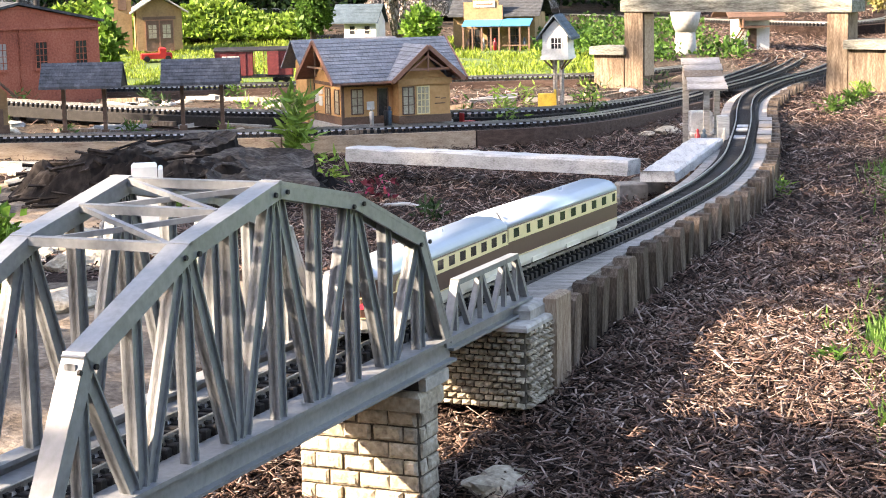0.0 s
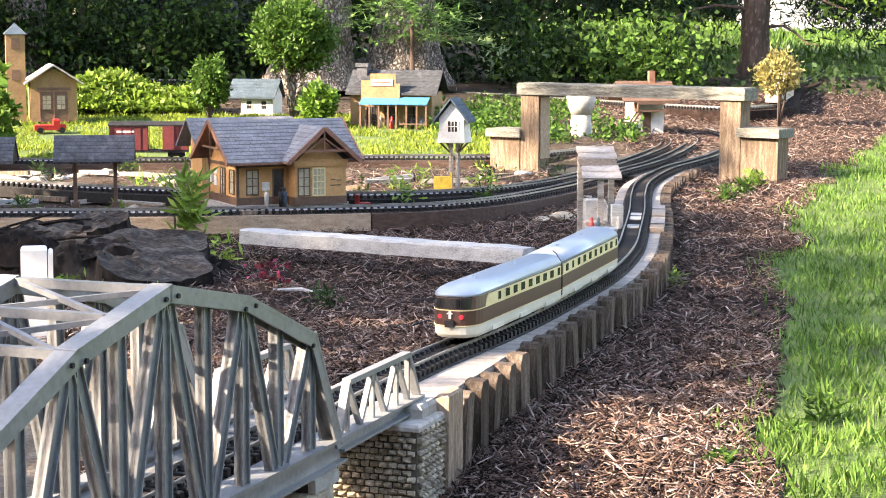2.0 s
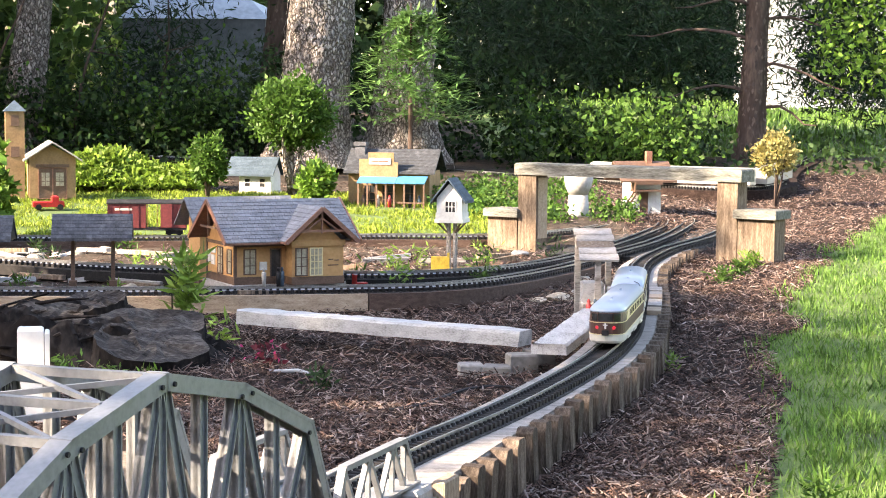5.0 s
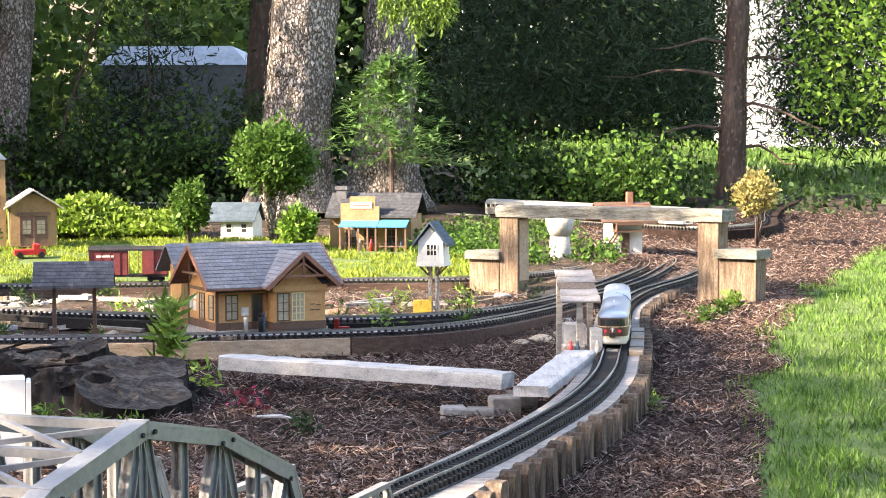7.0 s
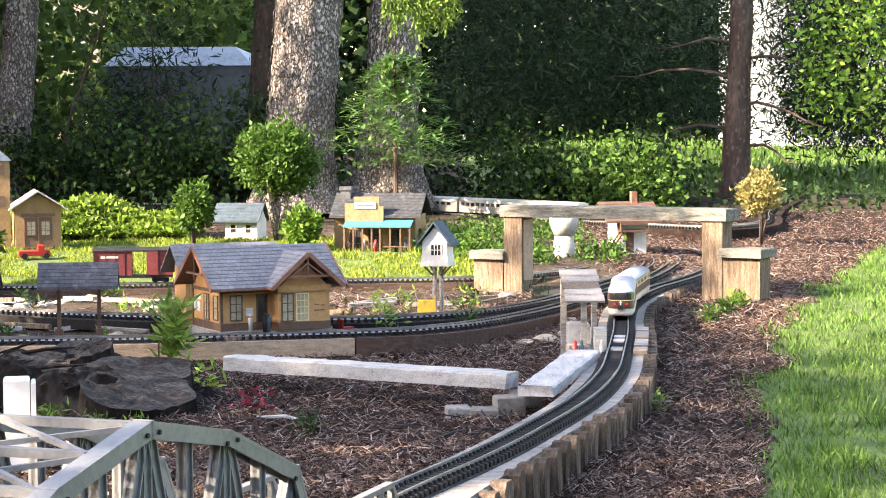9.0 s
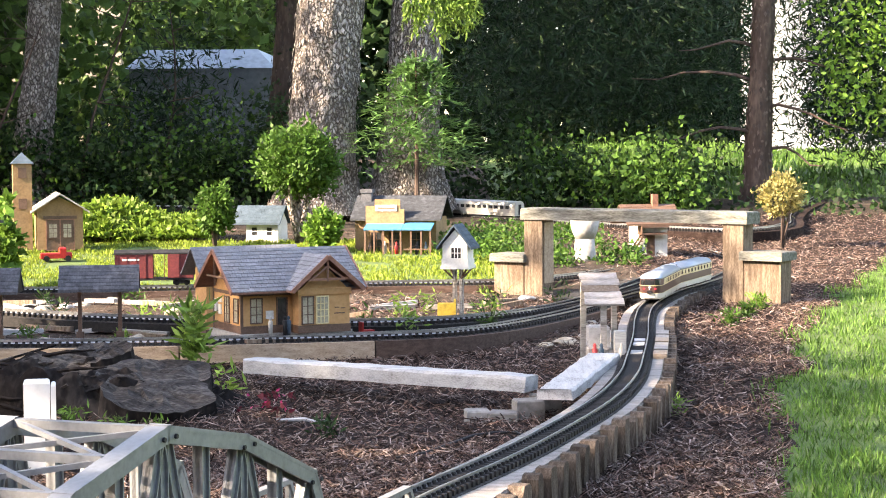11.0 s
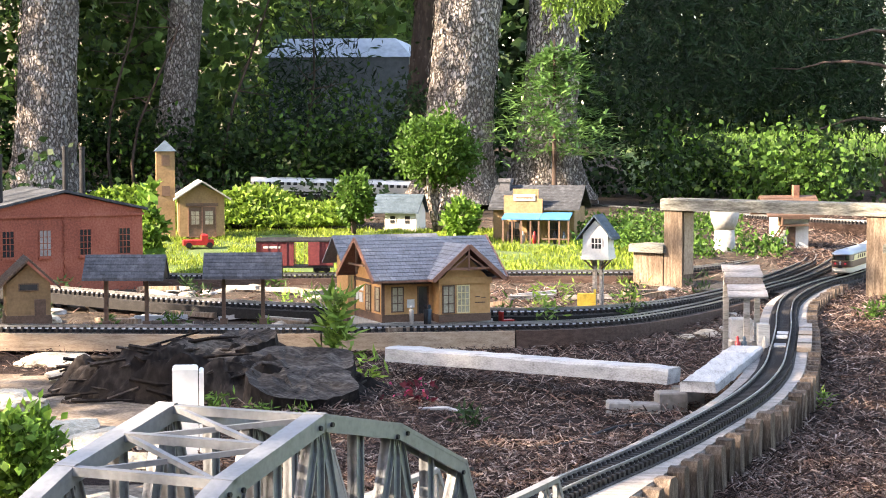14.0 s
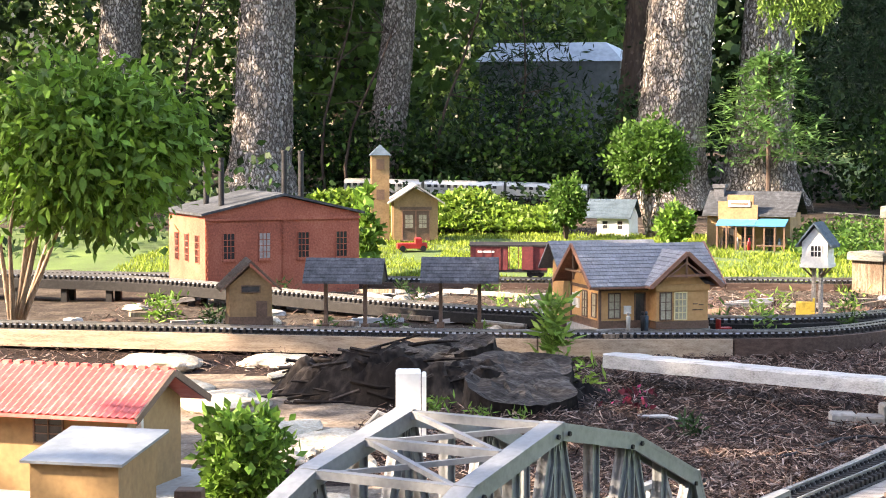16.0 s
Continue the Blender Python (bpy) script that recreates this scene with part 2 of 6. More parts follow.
# ---- building blocks ----
class Shape:
    """Collects faces, then becomes one mesh."""

    def __init__(self):
        self.v, self.f, self.m = [], [], []

    def add(self, verts, faces, slot=0):
        k = len(self.v)
        self.v += [tuple(v) for v in verts]
        self.f += [tuple(i + k for i in f) for f in faces]
        self.m += [slot] * len(faces)
        return self

    def box(self, x0, y0, z0, x1, y1, z1, slot=0, m=None, c=0.0):
        """A box between two corners; c: the upper edges are cut back by that much."""
        vs = [(x0, y0, z0), (x1, y0, z0), (x1, y1, z0), (x0, y1, z0)]
        if c:
            vs += [(x0, y0, z1 - c), (x1, y0, z1 - c), (x1, y1, z1 - c), (x0, y1, z1 - c)]
        vs += [(x0 + c, y0 + c, z1), (x1 - c, y0 + c, z1), (x1 - c, y1 - c, z1), (x0 + c, y1 - c, z1)]
        fs = [(3, 2, 1, 0)]
        for k in range(0, len(vs) - 4, 4):
            fs += [(k + i, k + (i + 1) % 4, k + 4 + (i + 1) % 4, k + 4 + i) for i in range(4)]
        k = len(vs) - 4
        fs.append((k, k + 1, k + 2, k + 3))
        if m is not None:
            vs = [m @ Vector(v) for v in vs]
        return self.add(vs, fs, slot)

    def bar(self, a, b, w, h, slot=0, up=(0, 0, 1)):
        """A square bar from a to b, w wide and h high."""
        a, b = Vector(a), Vector(b)
        d = (b - a).normalized()
        s = d.cross(Vector(up))
        s = s.normalized() if s.length > 1e-6 else Vector((1, 0, 0))
        u = s.cross(d)
        s, u = s * w / 2, u * h / 2
        vs = [a - s - u, a + s - u, a + s + u, a - s + u, b - s - u, b + s - u, b + s + u, b - s + u]
        return self.add(vs, [(0, 1, 2, 3)[::-1], (4, 5, 6, 7), (0, 1, 5, 4), (1, 2, 6, 5), (2, 3, 7, 6), (3, 0, 4, 7)], slot)

    def tube(self, pts, radii, n=10, slot=0, wob=0.0, close=True):
        pts = [Vector(p) for p in pts]
        vs = []
        for i, p in enumerate(pts):
            d = (pts[min(i + 1, len(pts) - 1)] - pts[max(i - 1, 0)]).normalized()
            s = d.cross(Vector((0.3, 0.9, 0.1)) if abs(d.y) < 0.9 else Vector((1, 0, 0))).normalized()
            u = d.cross(s)
            for k in range(n):
                a = 2 * math.pi * k / n
                r = radii[i] * (1 + wob * (noise.noise((3 * math.cos(a), 3 * math.sin(a) + 7 * p.x, 0.8 * p.z + p.y)) + 0.5 * math.sin(5 * a + 2 * p.x)))
                vs.append(p + (s * math.cos(a) + u * math.sin(a)) * r)
        fs = [(i * n + k, i * n + (k + 1) % n, (i + 1) * n + (k + 1) % n, (i + 1) * n + k) for i in range(len(pts) - 1) for k in range(n)]
        if close:
            fs += [tuple(range(n))[::-1], tuple(range((len(pts) - 1) * n, len(pts) * n))]
        return self.add(vs, fs, slot)

    def prism(self, outline, a, b, axis="x", slot=0):
        """An outline (u, v) pushed along an axis from a to b; u and v are the other two axes in order."""
        put = {"x": lambda u, v, w: (w, u, v), "y": lambda u, v, w: (u, w, v), "z": lambda u, v, w: (u, v, w)}[axis]
        n = len(outline)
        vs = [put(u, v, a) for u, v in outline] + [put(u, v, b) for u, v in outline]
        fs = [tuple(range(n))[::-1], tuple(range(n, 2 * n))] + [(i, (i + 1) % n, n + (i + 1) % n, n + i) for i in range(n)]
        return self.add(vs, fs, slot)

    def mesh(self, name, mats, smooth=False, fix=True):
        me = bpy.data.meshes.new(name)
        me.from_pydata(self.v, [], self.f)
        for mt in mats if isinstance(mats, (list, tuple)) else [mats]:
            me.materials.append(mt)
        me.polygons.foreach_set("material_index", self.m)
        if fix and len(self.f) < 20000:
            bm = bmesh.new()
            bm.from_mesh(me)
            bmesh.ops.recalc_face_normals(bm, faces=bm.faces)
            bm.to_mesh(me)
            bm.free()
        if smooth:
            me.polygons.foreach_set("use_smooth", [True] * len(me.polygons))
        me.update()
        return me


def part(name, shape, mats, parent=None, label="", smooth=False, fix=True, at=None):
    """Links a shape (or a mesh) as one object under a thing."""
    me = shape.mesh(name, mats, smooth, fix) if isinstance(shape, Shape) else shape
    ob = new(name, me)
    ob.parent = parent
    if at is not None:
        ob.matrix_basis = at
    return tagged(ob, label) if label else ob


def thing(name, m, label, category, group="", kind=""):
    ob = new(name)
    ob.empty_display_size = 0.05
    ob.matrix_basis = m
    return tagged(ob, label, category, group, kind)


def smoothline(pts, step):
    """A smooth line through the points, cut into even steps: rows of place and heading."""
    P = [Vector((p[0], p[1], p[2] if len(p) > 2 else 0.0)) for p in pts]
    P = [2 * P[0] - P[1]] + P + [2 * P[-1] - P[-2]]
    fine = []
    for i in range(1, len(P) - 2):
        for k in range(40):
            t = k / 40
            a, b, c, d = P[i - 1 : i + 3]
            fine.append(0.5 * (2 * b + (c - a) * t + (2 * a - 5 * b + 4 * c - d) * t * t + (3 * b - a - 3 * c + d) * t**3))
    fine.append(P[-2])
    cum = [0.0]
    for a, b in zip(fine, fine[1:]):
        cum.append(cum[-1] + (b - a).length)
    return fine, cum


class Line:
    def __init__(self, pts):
        self.p, self.s = smoothline(pts, 0)
        self.length = self.s[-1]

    def at(self, s):
        i = min(max(int(np.searchsorted(self.s, s)), 1), len(self.s) - 1)
        u = (s - self.s[i - 1]) / (self.s[i] - self.s[i - 1])
        return self.p[i - 1].lerp(self.p[i], u)

    def head(self, s):
        d = self.at(min(s + 0.03, self.length)) - self.at(max(s - 0.03, 0))
        return d.normalized()

    def side(self, s, off, z=0.0):
        d = self.head(s)
        return self.at(s) + Vector((d.y, -d.x, 0)) * off + Vector((0, 0, z))


def rise(x, y):
    """Height of the ground."""
    far = np.interp(y, [-20, 1.0, 3.0, 4.9, 6.6, 7.9, 8.6, 9.2, 10, 12, 16, 30, 60], [-0.16, -0.15, -0.125, -0.100, -0.056, -0.046, 0.02, 0.065, 0.075, 0.085, 0.20, 0.36, 0.36])
    right = np.interp(y, [-20, 1.0, 3.0, 4.9, 7.0, 8.3, 10.2, 12, 16, 30, 60], [-0.16, -0.15, -0.13, -0.10, -0.045, -0.04, 0.0, 0.10, 0.24, 0.50, 0.55])
    w = min(max((x - 0.3) / 1.0, 0), 1)
    return float(far * (1 - w) + right * w)


def ground(x, y):
    return rise(x, y) - 0.135 * math.exp(-(((x + 0.27) / 0.42) ** 2) - ((y - 2.28) / 0.58) ** 2) + 0.012 * noise.noise((x * 1.7, y * 1.7, 3.0)) + 0.006 * noise.noise((x * 6, y * 6, 1.0))


# ---- the ground ----
def lawn_edge(y):
    return float(np.interp(y, [-5, 2.5, 3.2, 3.9, 4.8, 5.8, 7.5, 9, 12], [0.28, 0.43, 0.52, 0.665, 0.835, 1.03, 1.50, 2.0, 3.2])) + 0.05 * noise.noise((y * 2.1, 0, 0))


def zone(x, y):
    """0 mulch, 1 litter and soil, 2 lawn, 3 pale gravel."""
    j = 0.10 * noise.noise((x * 3, y * 3, 9))
    if x > lawn_edge(y) + j * 0.6:
        return 2
    if y > 8.0 + j and x < 0.15 + j:
        return 2 if y < 9.6 else 1
    if y > 13.5:
        return 2
    if y > 5.9 + j and x < 0.75:
        return 1
    if x < -3.3 + j and y < 5.1:
        return 2
    if (x < -1.15 + j and y < 5.1 + j) or (x < -0.62 + j and y < 3.6 + j):
        return 3
    if y > 12.2:
        return 1
    return 0


xs = list(np.arange(-4.4, 2.6, 0.05))
ys = list(np.arange(0.8, 9.6, 0.05))
xs = [-60, -35, -20, -12, -8, -6, -5] + xs + [3, 3.5, 4.5, 6, 8, 12, 20, 35, 60]
ys = [-30, -12, -5, -2, 0, 0.5] + ys + [9.8, 10.2, 10.7, 11.3, 12, 12.8, 13.7, 15, 17, 20, 24, 30, 38, 50, 70]
g = Shape()
nx = len(xs)
g.v = [(x, y, ground(x, y)) for y in ys for x in xs]
for j in range(len(ys) - 1):
    for i in range(nx - 1):
        g.f.append((j * nx + i, j * nx + i + 1, (j + 1) * nx + i + 1, (j + 1) * nx + i))
        g.m.append(zone((xs[i] + xs[i + 1]) / 2, (ys[j] + ys[j + 1]) / 2))
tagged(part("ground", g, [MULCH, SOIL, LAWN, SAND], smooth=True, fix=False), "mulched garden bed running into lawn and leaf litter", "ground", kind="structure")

# ---- the tracks ----
GAUGE = 0.045
MAIN = Line([(-1.02, 0.42), (-0.59, 1.66), (-0.171, 2.871), (-0.081, 3.126), (0.049, 3.442), (0.163, 3.764), (0.304, 4.226), (0.40, 4.68), (0.459, 5.126), (0.52, 5.65), (0.575, 6.2), (0.645, 6.696), (0.79, 7.27), (0.955, 7.70), (1.06, 7.99), (1.20, 8.5), (1.30, 9.2), (1.25, 10.0)])
S0 = 1.31  # arc length from the first point to the near end of the span
FRONT = Line([(-4.6, 5.50), (-2.6, 5.53), (-1.3, 5.55), (-0.75, 5.62), (-0.22, 5.74), (-0.03, 5.85), (0.14, 6.06), (0.36, 6.5), (0.56, 7.05), (0.78, 7.65), (0.98, 8.4), (1.10, 9.1), (1.05, 9.9)])
MIDDLE = Line([(-4.6, 6.85, 0.05), (-3.2, 6.84, 0.05), (-2.5, 6.80, 0.04), (-1.5, 6.42, 0.008), (-0.9, 6.24), (-0.3, 6.16), (0.06, 6.34), (0.32, 6.72), (0.56, 7.35), (0.76, 8.0), (0.93, 8.7), (0.97, 9.4), (0.85, 10.0)])
BACK = Line([(-4.6, 7.60), (-2.0, 7.58), (-1.3, 7.65), (-0.34, 7.85), (0.10, 7.90), (0.40, 8.15), (0.66, 8.6), (0.83, 9.1), (0.80, 9.7)])
FAR = Line([(-6.5, 13.0, 0.18), (-3.0, 12.85, 0.17), (-1.0, 12.65, 0.13), (0.13, 12.0, 0.10), (0.75, 11.2, 0.095), (1.25, 10.6, 0.09), (1.5, 10.45, 0.09), (1.8, 10.75, 0.10), (1.95, 11.5, 0.125), (2.15, 12.3, 0.15), (2.45, 13.3, 0.17), (2.8, 14.6, 0.21)])

_t = Shape().box(-0.040, -0.0055, -0.0205, 0.040, 0.0055, -0.0085, c=0.0015)
_t.box(-0.030, -0.004, -0.009, -0.016, 0.004, -0.0045).box(0.016, -0.004, -0.009, 0.030, 0.004, -0.0045)
SLEEPER = _t.mesh("sleeper", TIE)


def rail_shape(line, a, b, off, step=0.05):
    sh, n = Shape(), max(2, int((b - a) / step))
    prof = [(-0.004, -0.010), (0.004, -0.010), (0.0012, -0.007), (0.0012, -0.003), (0.0018, -0.002), (0.0018, 0), (-0.0018, 0), (-0.0018, -0.002), (-0.0012, -0.003), (-0.0012, -0.007)]
    vs = []
    for i in range(n + 1):
        s = a + (b - a) * i / n
        vs += [line.side(s, off + u, v) for u, v in prof]
    k = len(prof)
    return sh.add(vs, [(i * k + j, i * k + (j + 1) % k, (i + 1) * k + (j + 1) % k, (i + 1) * k + j) for i in range(n) for j in range(k)])


def railway(name, line, a, b, label, single=None):
    """Two rails on sleepers; single: the stretch in which each sleeper is an object."""
    tr = thing(name, Matrix(), label, "railway track", kind="structure")
    for off in (-GAUGE / 2, GAUGE / 2):
        part("rail", rail_shape(line, a, b, off), RAIL, tr)
    rest, s = Shape(), a
    while s < b:
        p, d = line.at(s), line.head(s)
        m = Matrix.Translation(p) @ pose(0, 0, 0, 0, 0, math.degrees(math.atan2(d.y, d.x)) - 90)
        if single and single[0] < s < single[1]:
            part("sleeper", SLEEPER, None, tr, at=m)
        else:
            rest.box(-0.040, -0.0055, -0.0205, 0.040, 0.0055, -0.0085, m=m, c=0.0015)
            for u in (-1, 1):
                rest.box(u * 0.023 - 0.007, -0.004, -0.009, u * 0.023 + 0.007, 0.004, -0.0045, m=m)
        s += 0.0215
    if rest.v:
        tagged(part("sleepers", rest, TIE, tr, fix=False), kind="stuff")
    return tr


railway("main_track", MAIN, 0.6, MAIN.length, "model railway track with dull rails on dark sleepers, curving off the bridge", (2.45, 6.9))
railway("front_track", FRONT, 0.3, FRONT.length, "model railway track on a timber beam past the station")
railway("middle_track", MIDDLE, 0.3, MIDDLE.length, "model railway track behind the platform shelters")
railway("back_track", BACK, 0.3, BACK.length, "model railway siding along the grass with a boxcar on it")
railway("far_track", FAR, 0.3, FAR.length, "distant model railway line on a low embankment")


def strip(line, a, b, l, r, z0, z1, step=0.08):
    """A beam that follows a line, between offsets l and r."""
    sh, n = Shape(), max(2, int((b - a) / step))
    vs = []
    for i in range(n + 1):
        s = a + (b - a) * i / n
        vs += [line.side(s, l, z0), line.side(s, r, z0), line.side(s, r, z1), line.side(s, l, z1)]
    fs = [(i * 4 + j, i * 4 + (j + 1) % 4, i * 4 + 4 + (j + 1) % 4, i * 4 + 4 + j) for i in range(n) for j in range(4)]
    return sh.add(vs, fs + [(0, 1, 2, 3), tuple(n * 4 + k for k in (3, 2, 1, 0))])

# ---- the timber wall and beams under the tracks ----
S_END = 2.60  # where the short span ends on the main line


def wall_off(s):
    return float(np.interp(s, [2.6, 2.85, 3.2, 3.6, 4.0, 5.0, 8.0], [0.135, 0.125, 0.09, 0.075, 0.085, 0.088, 0.075]))


wall = thing("timber_retaining_wall", Matrix(), "weathered timber wall of upright boards carrying the curved track", "retaining wall", kind="structure")
S_TO = 7.35
sh, n = Shape(), 90
vs = []
for i in range(n + 1):
    s = S_END + (S_TO - S_END) * i / n
    w = wall_off(s)
    vs += [MAIN.side(s, -0.075, -0.16), MAIN.side(s, w - 0.012, -0.16), MAIN.side(s, w - 0.012, -0.0215), MAIN.side(s, -0.075, -0.0215)]
sh.add(vs, [(i * 4 + j, i * 4 + (j + 1) % 4, i * 4 + 4 + (j + 1) % 4, i * 4 + 4 + j) for i in range(n) for j in range(4)] + [(0, 1, 2, 3)])
part("deck_plank", sh, PLANK, wall, "grey weathered plank under the track")
tagged(part("ballast_strip", strip(MAIN, S_END, 7.35, -0.046, 0.046, -0.0214, -0.0195), GRAVEL, wall), "dark strip between the sleepers")
# pale tone puts the lit gaps between the pickets into the board's colour
BACKING = material("pale_backing_board", (0.25, 0.21, 0.175), (0.09, 0.07, 0.055), (0.38, 0.33, 0.285), 12, 0.9, 0, 0.4, 7, (8, 8, 1), spec=0.15)
vs = []
for i in range(n + 1):
    s = S_END + (S_TO - S_END) * i / n
    w = wall_off(s)
    vs += [MAIN.side(s, w - 0.0115, -0.16), MAIN.side(s, w - 0.009, -0.16), MAIN.side(s, w - 0.009, -0.026), MAIN.side(s, w - 0.0115, -0.026)]
part("backing_board", Shape().add(vs, [(i * 4 + j, i * 4 + (j + 1) % 4, i * 4 + 4 + (j + 1) % 4, i * 4 + 4 + j) for i in range(n) for j in range(4)]), BACKING, wall, "pale board behind the pickets, toned as if lit")
rng = random.Random(4)
PICKETS = []
# weathered wood, darkened by colour for the pickets' shaded faces
PICKETWOOD = material("weathered_shaded_picket", (0.088, 0.066, 0.051), (0.022, 0.016, 0.012), (0.24, 0.20, 0.165), 12, 0.85, 0, 0.5, 7, (9, 9, 1.2), vary=0.4, island=0.25, spec=0.15)
for k in range(4):
    h, d, w = 0.145 + 0.012 * k, 0.032, 0.028 + 0.003 * k
    q = Shape().prism([(-w / 2, -h), (w / 2, -h), (w / 2, -0.006 - 0.003 * k), (w / 2 - 0.008, 0.002), (-w / 2 + 0.006, 0.003), (-w / 2, -0.004)], 0, d, "y")
    PICKETS.append(q.mesh("picket", PICKETWOOD))
s = S_END + 0.10
while s < S_TO:
    d = MAIN.head(s)
    p = MAIN.side(s, wall_off(s) - 0.010, -0.018 + rng.uniform(-0.007, 0.004))
    m = Matrix.Translation(p) @ pose(0, 0, 0, rng.uniform(-3, 3), rng.uniform(-2.5, 2.5), math.degrees(math.atan2(d.y, d.x)) + 180 + rng.uniform(-4, 4))
    part("picket", PICKETS[rng.randrange(4)], None, wall, at=m)
    s += 0.088 + rng.uniform(-0.008, 0.008)
# the wide end board beside the stone abutment
d = MAIN.head(S_END + 0.05)
m = Matrix.Translation(MAIN.side(S_END + 0.035, wall_off(S_END) - 0.008, -0.008)) @ pose(0, 0, 0, 0, 0, math.degrees(math.atan2(d.y, d.x)) + 180)
part("end_board", Shape().box(-0.034, 0, -0.17, 0.034, 0.022, 0.0, c=0.004), CEDAR, wall, at=m)

for name, a, b, mat_, lab in (("pale_edge_beam", 0.3, 1.93, WHITEWOOD, "pale grey slotted beam under the front track"), ("pine_edge_beam", 1.94, 3.72, PINE, "pale pine beam carrying the front track"), ("pine_edge_beam", 3.725, 4.31, PINE, "pale pine beam with a split end under the front track"), ("brown_edge_beam", 4.315, 5.75, BROWNBEAM, "dark brown stained beam under the curving track")):
    tagged(part(name, strip(FRONT, a, b, -0.09, 0.062, -0.074, -0.0215), mat_), lab, "timber beam")
for k in range(26):
    p = FRONT.side(0.5 + k * 0.055, 0.066, -0.042)
    tagged(part("slot", Shape().box(-0.003, -0.003, -0.02, 0.003, 0.003, 0.02), BLACK, bpy.data.objects["pale_edge_beam"], at=Matrix.Translation(p)), "dark joint")
for line, b in ((FRONT, 5.75), (MIDDLE, 6.2), (BACK, 6.5)):
    tagged(part("ballast", strip(line, 0.3, b, -0.046, 0.046, -0.0214, -0.0195), GRAVEL), "dark strip between the sleepers", "ballast", kind="structure")
tagged(part("middle_track_bed", strip(MIDDLE, 0.3, 6.2, -0.06, 0.06, -0.055, -0.0215), TIE), "dark timber bed under the middle track", "timber beam")
tb_ = bpy.data.objects["middle_track_bed"]
for k in range(14):
    for u in (-0.04, 0.04):
        p = MIDDLE.side(0.35 + k * 0.19, u, -0.05)
        part("trestle_post", Shape().box(-0.012, -0.010, -0.10, 0.012, 0.010, 0.0), TIE, tb_, at=Matrix.Translation(p))
tagged(part("back_track_bed", strip(BACK, 0.3, 6.5, -0.06, 0.06, -0.06, -0.0215), BROWNBEAM), "dark timber bed under the siding", "timber beam")
tagged(part("yard_bed", strip(MAIN, 6.9, MAIN.length, -0.42, 0.06, -0.08, -0.0225), GRAVEL), "dark gravelled bed where the tracks run together", "track bed")
tagged(part("far_embankment", strip(FAR, 0.3, FAR.length, -0.10, 0.10, -0.12, -0.0215), MULCH), "low earth embankment under the distant line", "embankment")

# ---- the truss bridge ----
BRIDGE = pose(-0.447, 1.789, 0, 0, 0, 70.57)
bridge = thing("truss_bridge", BRIDGE, "grey painted steel arched truss bridge over the mulch hollow", "bridge")
C0, PAN, WID = 0.305, 0.1, 0.20
TOPZ = {0: 0.268, 1: 0.250, 2: 0.228, 3: 0.192, 4: 0.150}


def channel(a, b, w=0.019, t=0.013):
    """A rolled channel from a to b: a web with two flanges that stand proud."""
    sh = Shape()
    a, b = Vector(a), Vector(b)
    d = (b - a).normalized()
    inp = Vector((0, 1, 0)).cross(d).normalized()
    sh.bar(a, b, t * 0.45, w, up=inp)
    for u in (-1, 1):
        o = inp * (u * (w / 2 - 0.0012))
        sh.bar(a + o, b + o, t, 0.0024, up=inp)
    return sh


for y, flip in ((0.0, 1), (WID, -1)):
    tops = [(C0 + k * PAN, TOPZ[abs(k)]) for k in range(-4, 5)]
    ends = [(C0 - 4.86 * PAN, -0.012)] + [tops[i] for i in (0, 2, 4, 6, 8)] + [(C0 + 4.86 * PAN, -0.012)]
    for (s0, z0), (s1, z1) in zip(ends, ends[1:]):
        a, b = Vector((s0, y, z0)), Vector((s1, y, z1))
        d = (b - a).normalized()
        up = Vector((0, 1, 0)).cross(d)
        e = d * 0.004
        tc = part("top_chord", Shape().bar(a - e, b + e, 0.026, 0.005, up=-up if up.z < 0 else up), STEEL, bridge)
        lift = (up if up.z > 0 else -up) * -0.010
        for w in (-0.0105, 0.0105):
            part("web_plate", Shape().bar(a + lift + Vector((0, w, 0)), b + lift + Vector((0, w, 0)), 0.004, 0.0155, up=up), STEEL, tc)
    for s0, z0 in (tops[0], tops[2], tops[4], tops[6], tops[8]):
        for u in (-0.014, 0.014):
            p = Vector((s0 + u, y - 0.013 * flip, z0 - 0.012))
            part("bolt", Shape().tube([p, p - Vector((0, 0.003 * flip, 0))], [0.003, 0.003], 8), BLACK, bridge)
    for k in range(-4, 5):
        part("upright", channel((C0 + k * PAN, y, -0.012), (C0 + k * PAN, y, TOPZ[abs(k)] - 0.006)), STEEL, bridge)
    for k in range(-4, 5, 2):
        for e in (-1, 1):
            if abs(k + e) <= 4:
                part("diagonal", channel((C0 + k * PAN + e * 0.008, y, TOPZ[abs(k)] - 0.012), (C0 + (k + e) * PAN - e * 0.012, y, -0.012)), STEEL, bridge)
    bc = part("bottom_chord", Shape().box(C0 - 0.52, y - 0.003, -0.040, C0 + 0.50, y + 0.003, -0.012), STEEL, bridge)
    part("flange", Shape().box(C0 - 0.52, y - 0.014, -0.012, C0 + 0.50, y + 0.014, -0.007), STEEL, bc)
    part("flange", Shape().box(C0 - 0.52, y - 0.014, -0.044, C0 + 0.50, y + 0.014, -0.040), STEEL, bc)
    q = Shape().box(C0 - 0.52, min(y - 0.014, y - 0.014) + (0.028 if y == 0 else -0.038), -0.024, C0 + 0.50, y + (0.052 if y == 0 else -0.014), -0.018)
    part("walkway_plate", q, STEEL, bridge)
